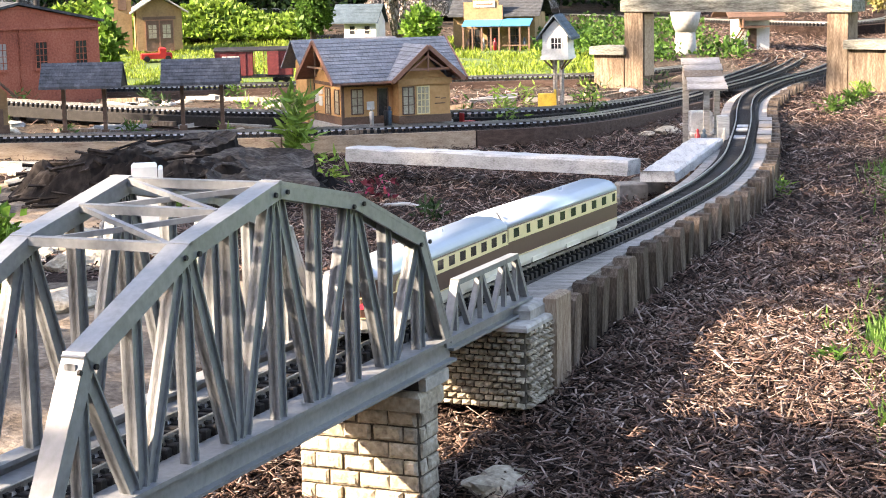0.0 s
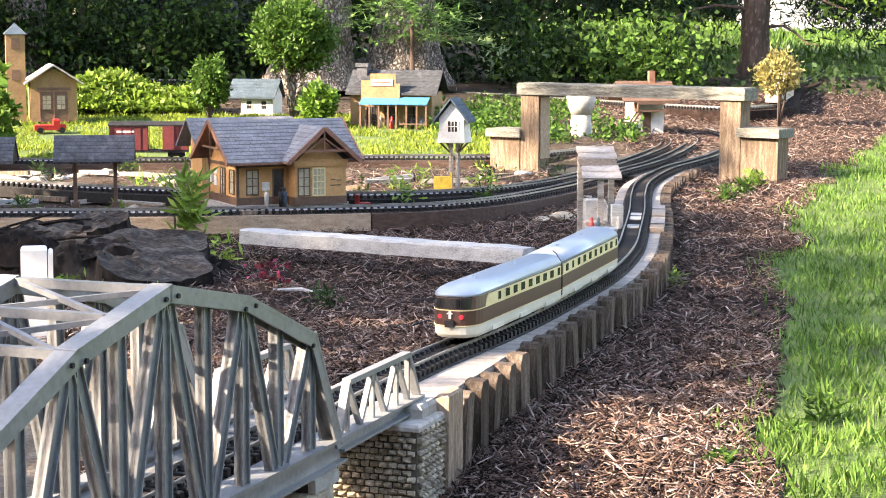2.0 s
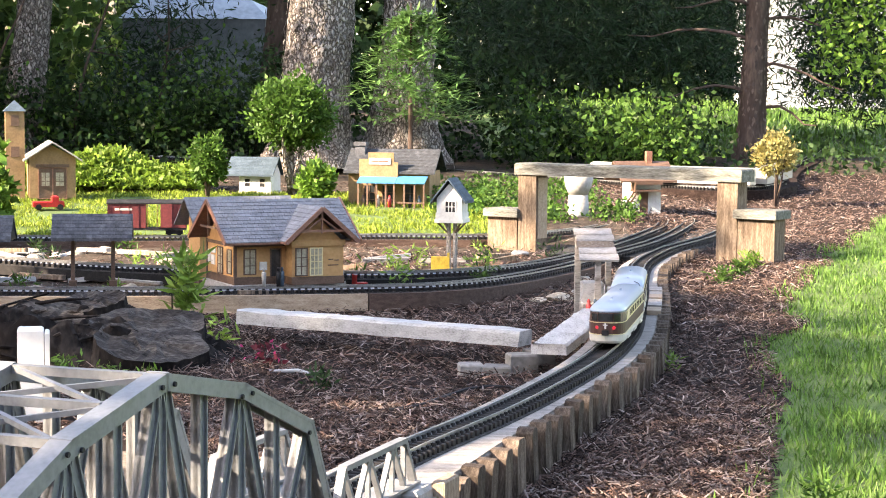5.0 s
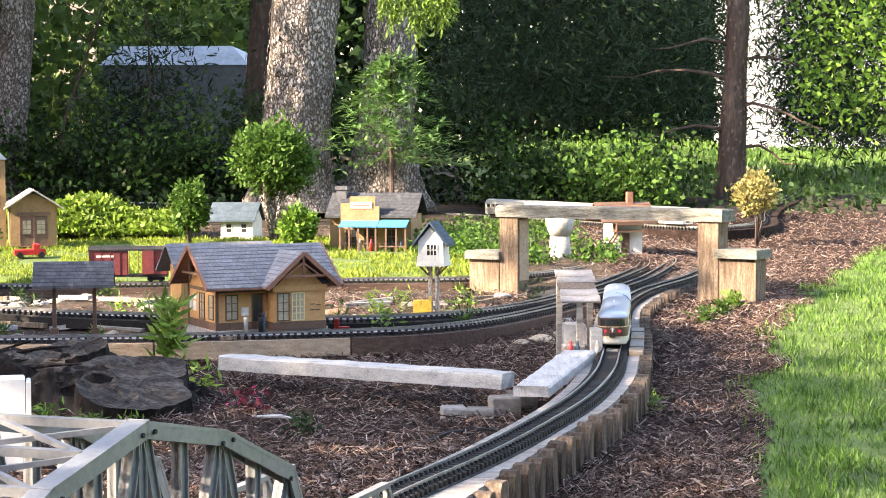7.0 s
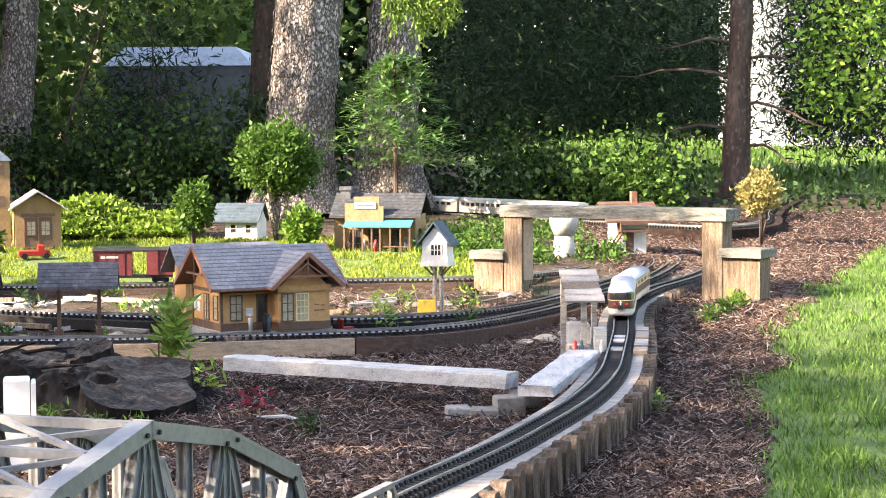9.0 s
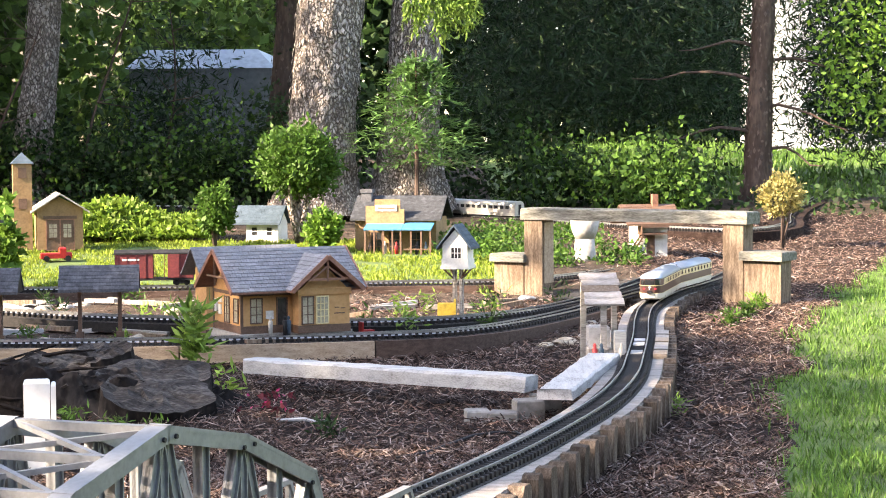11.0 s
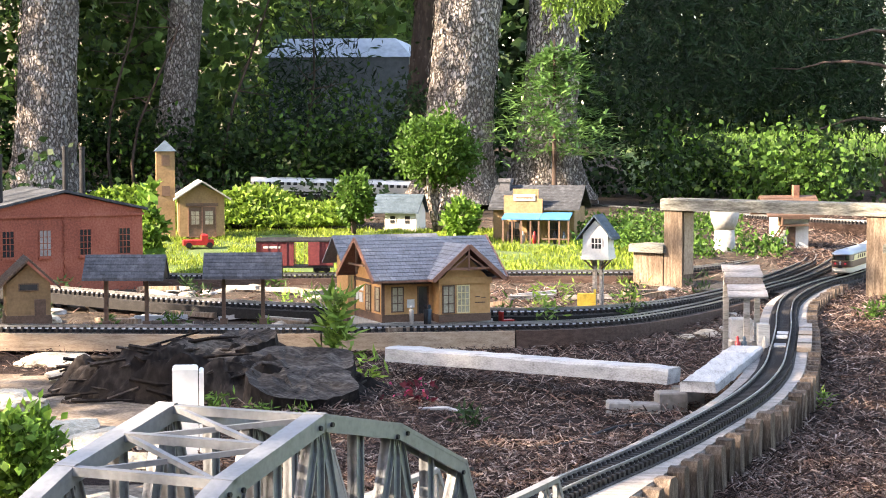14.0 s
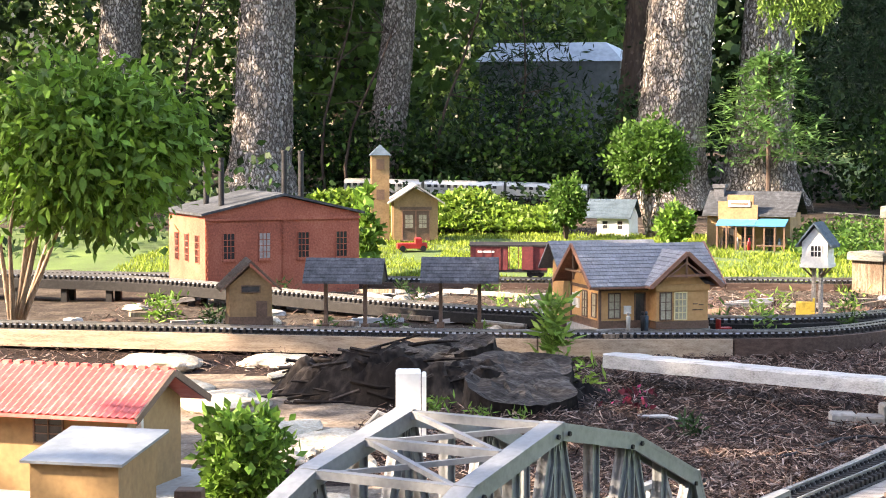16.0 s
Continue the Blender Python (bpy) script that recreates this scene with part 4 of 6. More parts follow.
def shelter(x, y, rot, w, zr, ze, d=0.13):
    sh = thing("platform_shelter", pose(x, y, -0.02, 0, 0, rot), "open platform shelter with grey shingled roof on dark posts", "model shelter", "platform shelters")
    gable_roof(sh, -w / 2, w / 2, -d / 2, d / 2, ze, zr, mat_=DARKSHINGLE, rows=7, cols=16)
    for e in (-1, 1):
        part("gable_end", Shape().prism([(-d / 2 + 0.004, ze - 0.004), (d / 2 - 0.004, ze - 0.004), (0, zr - 0.008)], e * (w / 2 - 0.004), e * (w / 2 - 0.008), "x"), BLACK, sh)
    for px in (-w / 4, w / 4):
        part("post", Shape().box(px - 0.006, -0.006, 0, px + 0.006, 0.006, zr - 0.012), BROWN, sh)
        part("post_foot", Shape().box(px - 0.012, -0.012, -0.02, px + 0.012, 0.012, 0.012), BROWN, sh)
    return sh


shelter(-1.52, 5.74, 4, 0.255, 0.222, 0.150)
shelter(-1.17, 5.86, 8, 0.25, 0.222, 0.148)
booth = thing("ticket_booth", pose(-1.875, 5.64, -0.02, 0, 0, 22), "small ochre booth with a brown gabled shingle roof", "model building")
gable_walls(booth, 0.135, 0.15, 0.135, 0.195, TANBOARD, ridge="y")
gable_roof(booth, -0.03, 0.18, -0.03, 0.165, 0.122, 0.215, mat_=BROWN, axis="y", rows=8, cols=14)
part("skirt", Shape().box(-0.003, -0.003, -0.005, 0.138, 0.153, 0.035), BROWN, booth)
sash(booth, "front", 0.04, 0.095, 0.115, 0.132, 0.0, BROWN, GLASS, 1, 1)
part("shutter", Shape().box(0.085, -0.003, 0.035, 0.12, 0.0, 0.085), BROWN, booth)

# the signal tower on its post
sg = thing("signal_tower", pose(-0.04, 6.45, -0.03, 0, 0, -14), "white signal cabin with grey gable roof raised on a braced post", "model building")
gable_walls(sg, 0.088, 0.088, 0.262, 0.312, WHITE, base=0.186, x0=-0.044, y0=-0.044, ridge="y")
gable_roof(sg, -0.062, 0.062, -0.062, 0.062, 0.250, 0.330, mat_=SLATEBLUE, axis="y", rows=6, cols=10)
part("floor", Shape().box(-0.050, -0.050, 0.176, 0.050, 0.050, 0.188), WHITE, sg)
part("skirt_board", Shape().box(-0.047, -0.047, 0.188, 0.047, 0.047, 0.211), WHITE, sg)
sash(sg, "front", -0.012, 0.022, 0.214, 0.25, -0.044, WHITE, GLASS, 3, 2)
sash(sg, "left", -0.02, 0.02, 0.214, 0.25, -0.044, WHITE, GLASS, 3, 2)
for a, b in ((-0.012, -0.012), (0.012, -0.012), (0.012, 0.012), (-0.012, 0.012)):
    part("leg", Shape().box(a - 0.004, b - 0.004, 0.0, a + 0.004, b + 0.004, 0.176), PLANK, sg)
    part("bracket", Shape().bar((a, b, 0.14), (a * 3.4, b * 3.4, 0.176), 0.005, 0.005), BROWN, sg)
part("footing", Shape().box(-0.03, -0.03, -0.03, 0.03, 0.03, 0.008), CONCRETE, sg)
tagged(part("yellow_fence_panel", Shape().box(-0.11, 6.32, -0.04, -0.05, 6.328, 0.038, c=0.003).box(-0.055, 6.31, -0.04, -0.047, 6.335, 0.05), YELLOW), "bright yellow wooden screen by the signal post", "screen")

# the red brick works
rw = thing("brick_works", pose(-2.41, 7.0, 0.0, 0, 0, 36), "weathered red brick works hall with low tar roof and four stacks", "model building")
RL, RD = 0.655, 0.50
part("wall", Shape().prism([(0, -0.05), (RL, -0.05), (RL, 0.275), (RL / 2, 0.345), (0, 0.275)], 0, 0.012, "y"), BRICKRED, rw)
part("wall", Shape().prism([(0, -0.05), (RL, -0.05), (RL, 0.275), (RL / 2, 0.345), (0, 0.275)], RD - 0.012, RD, "y"), BRICKRED, rw)
for x in (0, RL - 0.012):
    part("wall", Shape().box(x, 0.012, -0.05, x + 0.012, RD - 0.012, 0.275), BRICKRED, rw)
for e in (0, 1):
    q = Shape()
    xa, xb = (-0.02, RL / 2) if e == 0 else (RL + 0.02, RL / 2)
    q.add([(xa, -0.015, 0.272), (xb, -0.015, 0.350), (xb, RD + 0.015, 0.350), (xa, RD + 0.015, 0.272), (xa, -0.015, 0.282), (xb, -0.015, 0.360), (xb, RD + 0.015, 0.360), (xa, RD + 0.015, 0.282)], [(0, 1, 2, 3), (4, 5, 6, 7), (0, 1, 5, 4), (1, 2, 6, 5), (2, 3, 7, 6), (3, 0, 4, 7)])
    part("roof", q, TARROOF, rw)
for xa in (0.075, 0.225, 0.39, 0.555):
    sash(rw, "front", xa, xa + 0.045, 0.10, 0.20, 0.0, BRICKRED, GLASS if xa != 0.225 else CONCRETE, 3, 4)
    part("sill", Shape().box(xa - 0.006, -0.010, 0.088, xa + 0.051, 0.0, 0.096), BRICKRED, rw)
for ya in (0.08, 0.22, 0.36):
    sash(rw, "left", ya, ya + 0.05, 0.08, 0.19, 0.0, BRICKRED, GLASS, 3, 4)
for xa in (0.002, 0.32):
    for k in range(18):
        part("quoin", Shape().box(xa + (0.004 if k % 2 else 0), -0.006, -0.03 + k * 0.016, xa + 0.014 + (0.004 if k % 2 else 0), 0.0, -0.03 + k * 0.016 + 0.012), BRICKRED, rw)
part("cornice", Shape().box(-0.004, -0.008, 0.252, RL + 0.004, 0.0, 0.262), BRICKRED, rw)
for x, y in ((0.10, 0.10), (0.10, 0.30), (0.44, 0.10), (0.44, 0.30)):
    zz = 0.282 + 0.078 * (x if x < RL / 2 else RL - x) / (RL / 2)
    part("smoke_pipe", Shape().tube([(x, y, zz - 0.02), (x, y, zz + 0.19)], [0.012, 0.011], 12).tube([(x, y, zz + 0.185), (x, y, zz + 0.195)], [0.014, 0.013], 12), BLACK, rw)

# the boxcar on the siding
WAG = thing("boxcar", pose(-1.46, 7.635, 0, 0, 0, 7), "oxide red boxcar with an open side door standing on the siding", "model wagon")
part("underframe", Shape().box(0, -0.036, 0.022, 0.32, 0.036, 0.032), BLACK, WAG)
for a, b in ((0.0, 0.155), (0.215, 0.32)):
    for y in (-0.038, 0.034):
        part("side", Shape().box(a, y, 0.032, b, y + 0.004, 0.132), WAGON, WAG)
for x in (0.0, 0.316):
    part("end", Shape().box(x, -0.034, 0.032, x + 0.004, 0.034, 0.135), WAGON, WAG)
part("sliding_door", Shape().box(0.215, -0.043, 0.034, 0.262, -0.039, 0.130), WAGON, WAG)
part("roof", Shape().prism([(-0.042, 0.130), (0.042, 0.130), (0.042, 0.136), (0, 0.148), (-0.042, 0.136)], -0.004, 0.324, "x"), BLACK, WAG)
part("lettering", Shape().box(0.03, -0.0392, 0.104, 0.10, -0.0378, 0.112), WHITE, WAG, "pale painted lettering")
for k in range(9):
    part("rib", Shape().box(0.01 + k * 0.038, -0.0405, 0.034, 0.0125 + k * 0.038, -0.038, 0.13), WAGON, WAG)
for x in (0.05, 0.27):
    part("bogie", Shape().box(x - 0.035, -0.026, 0.006, x + 0.035, 0.026, 0.020), BLACK, WAG)
    for e in (-0.02, 0.02):
        for u in (-1, 1):
            part("wheel", Shape().tube([(x + e, u * 0.020, 0.011), (x + e, u * 0.026, 0.011)], [0.011, 0.011], 12), BLACK, WAG)

# the general store
gs = thing("general_store", pose(-0.50, 9.05, 0.045, 0, 0, -9), "ochre false-front store with blue awnings and grey roof", "model building")
part("wall", Shape().box(-0.06, 0.0, -0.04, 0.34, 0.30, 0.17), TANBOARD, gs)
gable_roof(gs, -0.08, 0.37, -0.03, 0.33, 0.165, 0.275, mat_=TARROOF, rows=8)
part("false_front", Shape().prism([(0.0, 0.14), (0.19, 0.14), (0.19, 0.215), (0.17, 0.215), (0.17, 0.262), (0.045, 0.262), (0.045, 0.23), (0.0, 0.23)], -0.035, -0.025, "y"), TANBOARD, gs)
part("sign", Shape().box(0.05, -0.040, 0.205, 0.155, -0.035, 0.235), WHITE, gs, "white sign panel")
part("lettering", Shape().box(0.06, -0.0415, 0.216, 0.145, -0.0398, 0.224), REDTRIM, gs, "red sign writing")
for a, b in ((0.005, 0.19), (0.192, 0.335)):
    q = Shape().add([(a, -0.11, 0.122), (b, -0.11, 0.122), (b, -0.02, 0.150), (a, -0.02, 0.150), (a, -0.11, 0.116), (b, -0.11, 0.116), (b, -0.02, 0.144), (a, -0.02, 0.144)], [(0, 1, 2, 3), (4, 5, 6, 7), (0, 1, 5, 4), (1, 2, 6, 5), (2, 3, 7, 6), (3, 0, 4, 7)])
    part("awning", q, BLUEROOF, gs)
for x in (0.01, 0.055, 0.10, 0.145, 0.185, 0.235, 0.285, 0.33):
    part("porch_post", Shape().box(x - 0.004, -0.105, -0.02, x + 0.004, -0.097, 0.12), BROWN, gs)
part("porch", Shape().box(0.0, -0.11, -0.045, 0.34, 0.0, -0.018), PLANK, gs)
part("porch_rail", Shape().box(0.20, -0.106, 0.022, 0.335, -0.100, 0.028), BROWN, gs)
for a in (0.02, 0.11, 0.22):
    sash(gs, "front", a, a + 0.05, 0.0, 0.10, 0.0, BROWN, GLASS, 2, 3)
sash(gs, "left", 0.06, 0.10, 0.0, 0.10, -0.06, CREAM, GLASS, 2, 3)
part("chimney", Shape().box(-0.05, 0.10, 0.19, 0.0, 0.15, 0.30).box(-0.056, 0.094, 0.29, 0.006, 0.156, 0.308), DARKSHINGLE, gs)

# the fire house with its tower, and the small blue-roofed house
fh = thing("fire_house", pose(-2.10, 9.0, 0.07, 0, 0, 16), "ochre fire house with double doors and a tall hose tower", "model building")
gable_walls(fh, 0.22, 0.26, 0.20, 0.255, TANBOARD, ridge="y")
gable_roof(fh, -0.04, 0.30, -0.03, 0.25, 0.185, 0.275, mat_=CONCRETE, axis="y", rows=6, cols=10)
for a in (0.045, 0.113):
    sash(fh, "front", a, a + 0.062, 0.0, 0.145, 0.0, REDTRIM, BROWN, 1, 1, True)
    sash(fh, "front", a + 0.012, a + 0.050, 0.060, 0.125, -0.003, BROWN, PANE, 2, 3)
part("lintel", Shape().box(0.03, -0.006, 0.15, 0.19, 0.0, 0.165), BROWN, fh)
part("tower", Shape().box(-0.11, 0.02, -0.02, -0.02, 0.11, 0.42), TANBOARD, fh)
part("tower_roof", Shape().add([(-0.12, 0.01, 0.42), (-0.01, 0.01, 0.42), (-0.01, 0.12, 0.42), (-0.12, 0.12, 0.42), (-0.065, 0.065, 0.475)], [(0, 1, 4), (1, 2, 4), (2, 3, 4), (3, 0, 4), (3, 2, 1, 0)]), SLATEBLUE, fh)
for z in (0.20, 0.35):
    part("louvre", Shape().box(-0.085, 0.016, z, -0.045, 0.02, z + 0.05), BROWN, fh)
bh = thing("blue_roof_house", pose(-1.15, 9.55, 0.085, 0, 0, -12), "small white house with a slate blue roof", "model building")
gable_walls(bh, 0.17, 0.16, 0.085, 0.16, WHITE)
gable_roof(bh, -0.07, 0.19, -0.03, 0.19, 0.085, 0.175, mat_=SLATEBLUE, rows=6, cols=12)
for a in (0.03, 0.11):
    sash(bh, "front", a, a + 0.028, 0.025, 0.065, 0.0, WHITE, GLASS, 1, 2)
part("base", Shape().box(-0.005, -0.005, -0.05, 0.175, 0.165, 0.002), CONCRETE, bh)

# the far station behind the arch
fs = thing("far_station", pose(0.84, 9.25, 0.0, 0, 0, 12), "white station house with rust brown roof and chimney", "model building")
gable_walls(fs, 0.145, 0.18, 0.18, 0.22, WHITE)
gable_roof(fs, -0.08, 0.21, -0.06, 0.24, 0.17, 0.265, mat_=BROWN, rows=6, cols=12)
part("base", Shape().box(-0.02, -0.02, -0.05, 0.165, 0.2, 0.002), CONCRETE, fs)
part("chimney", Shape().box(0.09, 0.07, 0.22, 0.12, 0.10, 0.315), REDTRIM, fs)
sash(fs, "front", 0.04, 0.075, 0.002, 0.11, 0.0, BROWN, BROWN, 1, 1, True)
part("balcony", Shape().box(-0.01, -0.07, 0.12, 0.13, 0.0, 0.128).box(-0.01, -0.07, 0.128, -0.004, 0.0, 0.165).box(-0.01, -0.072, 0.155, 0.13, -0.066, 0.165), BROWN, fs)
for i in range(7):
    part("stair_tread", Shape().box(-0.075 + i * 0.012, -0.06, i * 0.017, -0.060 + i * 0.012, -0.01, i * 0.017 + 0.004), BROWN, fs)
for y in (-0.062, -0.008):
    part("stringer", Shape().bar((-0.075, y, 0), (0.01, y, 0.125), 0.004, 0.008), BROWN, fs)

# the timber arch over the tracks, with its low side blocks
ar = thing("timber_arch", Matrix(), "weathered timber arch of square posts spanning the tracks", "timber arch")
A, B = Vector((0.285, 7.70, 0)), Vector((1.035, 7.20, 0))
ad = (B - A).normalized()
arot = math.degrees(math.atan2(ad.y, ad.x))
AM = Matrix.Translation(A) @ pose(0, 0, 0, 0, 0, arot)
AL = (B - A).length
for x in (0.0, AL):
    part("post", Shape().box(x - 0.043, -0.043, -0.10, x + 0.043, 0.043, 0.262, c=0.003), POST, ar, at=AM)
part("beam", Shape().box(-0.058, -0.052, 0.262, AL + 0.062, 0.065, 0.310, c=0.006), GREYBOARD, ar, at=AM)
part("side_panel", Shape().box(0.0432, -0.03, 0.0, 0.047, 0.04, 0.25), PINE, ar, at=AM)
for x0, x1, h in ((-0.19, -0.047, 0.085), (AL + 0.047, AL + 0.20, 0.125)):
    bl = thing("low_timber_block", AM, "low weathered timber block with a capping board beside the arch", "timber block", "arch side blocks")
    part("block", Shape().box(x0, -0.045, -0.10, x1, 0.05, h, c=0.003), POST, bl)
    part("capping_board", Shape().box(x0 - 0.012, -0.065, h, x1 + 0.012, 0.075, h + 0.034, c=0.004), GREYBOARD, bl)
ped = thing("stone_pedestal", pose(0.545, 8.85, -0.02), "pale grey tapered pedestal with a flared bowl top", "pedestal")
part("shaft", Shape().tube([(0, 0, -0.03), (0, 0, 0.14)], [0.06, 0.046], 20), CONCRETE, ped, smooth=True)
part("bowl", Shape().tube([(0, 0, 0.14), (0, 0, 0.18), (0, 0, 0.235)], [0.046, 0.062, 0.072], 20), CONCRETE, ped, smooth=True)

# loose timbers
def rough_beam(a, b, w, h, seed, n=34):
    """A timber with ragged, worn arrises and slightly split ends."""
    a, b = Vector(a), Vector(b)
    d = (b - a).normalized()
    side = Vector((d.y, -d.x, 0)).normalized()
    vs = []
    for i in range(n + 1):
        p = a.lerp(b, i / n) + Vector((0, 0, 0.003 * noise.noise((i * 0.3, seed, 0))))
        for j, (u, v) in enumerate(((-1, -1), (1, -1), (1, 0.7), (0.85, 1), (-0.85, 1), (-1, 0.7))):
            o = 0.09 * h * noise.noise((i * 0.37, j * 5.3, seed)) + 0.04 * h * noise.noise((i * 1.7, j * 5.3, seed))
            end = d * (0.010 * noise.noise((j * 2.3, seed, i)) if i in (0, n) else 0)
            vs.append(p + side * (u * w / 2 + u * o) + Vector((0, 0, v * h / 2 + (o if v > 0 else 0))) + end)
    fs = [(i * 6 + j, i * 6 + (j + 1) % 6, i * 6 + 6 + (j + 1) % 6, i * 6 + 6 + j) for i in range(n) for j in range(6)]
    return Shape().add(vs, fs + [(0, 1, 2, 3, 4, 5), tuple(n * 6 + j for j in range(6))])


tb = rough_beam((-0.60, 5.06, -0.02), (0.155, 4.66, -0.022), 0.072, 0.039, 3.0)
tagged(part("bleached_timber", tb, WHITEWOOD), "long bleached white timber lying on the mulch", "timber")
tb = rough_beam((0.205, 4.42, -0.018), (0.372, 5.12, -0.010), 0.088, 0.026, 8.0)
tagged(part("bleached_plank", tb, WHITEPLANK), "short bleached plank leaning beside the track", "timber")
for x, y, w, h, r in ((0.145, 4.57, 0.07, 0.046, 12), (0.085, 4.545, 0.075, 0.022, -10), (0.02, 4.56, 0.06, 0.030, 8), (0.19, 4.64, 0.06, 0.050, 30), (0.30, 5.02, 0.03, 0.045, 5)):
    tagged(part("paving_block", Shape().box(-w / 2, -0.03, -0.05, w / 2, 0.03, h - 0.03, c=0.004), BLOCKGREY if w > 0.04 else PINE, at=pose(x, y, ground(x, y) + 0.03, 0, 0, r)), "pale grey concrete block propping the timber", "block", "propping blocks")

# the stall by the curve
sl = thing("market_stall", pose(0.375, 5.22, -0.045, 0, 0, 4), "small stall with tilted board roof on pale posts by the curve", "model stall")
for k in range(5):
    part("roof_board", Shape().box(-0.055 + 0.003 * (k % 2), 0, 0, 0.055 - 0.002 * (k % 3), 0.036, 0.006), PLANK if k != 2 else CEDAR, sl, at=Matrix.Translation((0, -0.045 + k * 0.031, 0.171 + k * 0.0155)) @ pose(0, 0, 0, 25, 0, 1.5 * (k % 3 - 1)))
for x, y in ((-0.002, -0.03), (0.044, 0.085), (-0.044, 0.085)):
    part("post", Shape().box(x - 0.008, y - 0.006, -0.06, x + 0.008, y + 0.006, 0.172 + 0.5 * (y + 0.03), c=0.001), PLANK, sl)
part("counter", Shape().box(-0.045, -0.04, -0.05, 0.012, 0.03, 0.052, c=0.003), PLANK, sl)
part("upper_shelf", Shape().box(-0.040, 0.0, 0.052, 0.020, 0.06, 0.110, c=0.004), WHITEPLANK, sl, "pale box on the counter")
part("crate", Shape().box(0.028, -0.045, -0.05, 0.060, -0.005, 0.10, c=0.003), WHITEWOOD, sl, "pale upright block beside the counter")
for x, c in ((-0.03, TRACTORRED), (-0.012, SLATEBLUE), (0.045, CONCRETE)):
    p = sl.matrix_basis @ Vector((x, -0.055, 0.0))
    q = Shape().tube([p - Vector((0, 0, 0.03)), p + Vector((0, 0, 0.03)), p + Vector((0, 0, 0.052)), p + Vector((0, 0, 0.055)), p + Vector((0, 0, 0.062)), p + Vector((0, 0, 0.068))], [0.007, 0.008, 0.008, 0.004, 0.0055, 0.002], 8)
    tagged(part("figurine", q, c, smooth=True), "painted toy figurine standing at the stall", "figurine", "stall figurines")

# boards laid beside and between the rails where the path crosses
cx = thing("crossing_boards", Matrix(), "pale weathered boards laid along the rails at a crossing", "track crossing")
s_c = min(range(len(MAIN.p)), key=lambda i: abs(MAIN.p[i].y - 5.18))
for k in range(6):
    sa = MAIN.s[s_c] + 0.105 * k
    for l, r in ((-0.135, -0.046), (0.046, 0.085)):
        part("board", strip(MAIN, sa, sa + 0.098, l, r, -0.021, -0.008 + 0.003 * (k % 2)), PLANK if k % 3 else PINE, cx)
    if k in (0, 2, 3):
        part("middle_board", strip(MAIN, sa, sa + 0.07, -0.017, 0.017, -0.012, -0.005), WHITEPLANK, cx)

# the white box, the small red tractor
wb = thing("white_post_box", pose(-0.908, 3.90, -0.08, 0, 0, 12), "white plastic outdoor power box with a cable", "electrical box")
part("case", Shape().box(-0.032, -0.03, -0.03, 0.022, 0.03, 0.168, c=0.004), PLASTERW, wb)
part("lid", Shape().box(0.024, -0.032, -0.02, 0.034, 0.032, 0.161, c=0.003), PLASTERW, wb)
part("cable", Shape().tube([(-0.035, 0, 0.06), (-0.07, 0, 0.075), (-0.10, 0.0, 0.04), (-0.105, 0.0, -0.01)], [0.006] * 4, 8), CONCRETE, wb)
tr = thing("toy_tractor", pose(-1.02, 3.05, ground(-1.02, 3.05), 0, 0, 60), "red toy tractor standing on the pale gravel", "toy tractor")
part("hood", Shape().box(0.0, -0.016, 0.03, 0.07, 0.016, 0.065, c=0.006), TRACTORRED, tr)
part("seat", Shape().box(-0.04, -0.02, 0.03, 0.0, 0.02, 0.045).box(-0.045, -0.02, 0.03, -0.035, 0.02, 0.08), TRACTORRED, tr)
for x, y, r in ((-0.025, 0.034, 0.034), (-0.025, -0.034, 0.034), (0.06, 0.026, 0.02), (0.06, -0.026, 0.02)):
    wh = part("wheel", Shape().tube([(x, y - 0.008, r), (x, y + 0.008, r)], [r, r], 16), RUBBER, tr)
    part("rim", Shape().tube([(x, y - 0.009, r), (x, y + 0.009, r)], [r * 0.55, r * 0.55], 12), TRACTORRED, wh)

# the red-roofed station and the shed before it
rs = thing("red_roof_station", pose(-1.335, 3.33, -0.105, 0, 0, -6), "cream station house with a red tiled roof", "model building")
gable_walls(rs, 0.60, 0.24, 0.165, 0.225, TAN, x0=-0.62, y0=0.03)
for e, (ya, za) in enumerate((((-0.02), 0.160), (0.32, 0.160))):
    ym, zr = 0.15, 0.235
    q = Shape()
    for i in range(44):
        for r in range(9):
            xa, xb = -0.70 + i * 0.0165, -0.70 + (i + 1) * 0.0165
            u0, u1 = r / 9, (r + 1.15) / 9
            y0_, y1_, z0_, z1_ = ya + (ym - ya) * u0, ya + (ym - ya) * u1, za + (zr - za) * u0, za + (zr - za) * u1
            xm = (xa + xb) / 2
            q.add([(xa, y0_, z0_ + 0.002), (xm, y0_, z0_ + 0.006), (xb, y0_, z0_ + 0.002), (xb, y1_, z1_), (xm, y1_, z1_ + 0.004), (xa, y1_, z1_)], [(0, 1, 4, 5), (1, 2, 3, 4)])
    q.add([(-0.70, ya, za), (0.026, ya, za), (0.026, ym, zr), (-0.70, ym, zr), (-0.70, ya, za - 0.006), (0.026, ya, za - 0.006), (0.026, ym, zr - 0.006), (-0.70, ym, zr - 0.006)], [(0, 1, 2, 3), (7, 6, 5, 4), (0, 1, 5, 4), (1, 2, 6, 5), (2, 3, 7, 6), (3, 0, 4, 7)])
    part("roof", q, REDTILE, rs, fix=False)
    part("barge_board", Shape().bar((0.024, ya, za - 0.004), (0.024, ym, zr - 0.004), 0.005, 0.014), BROWN, rs)
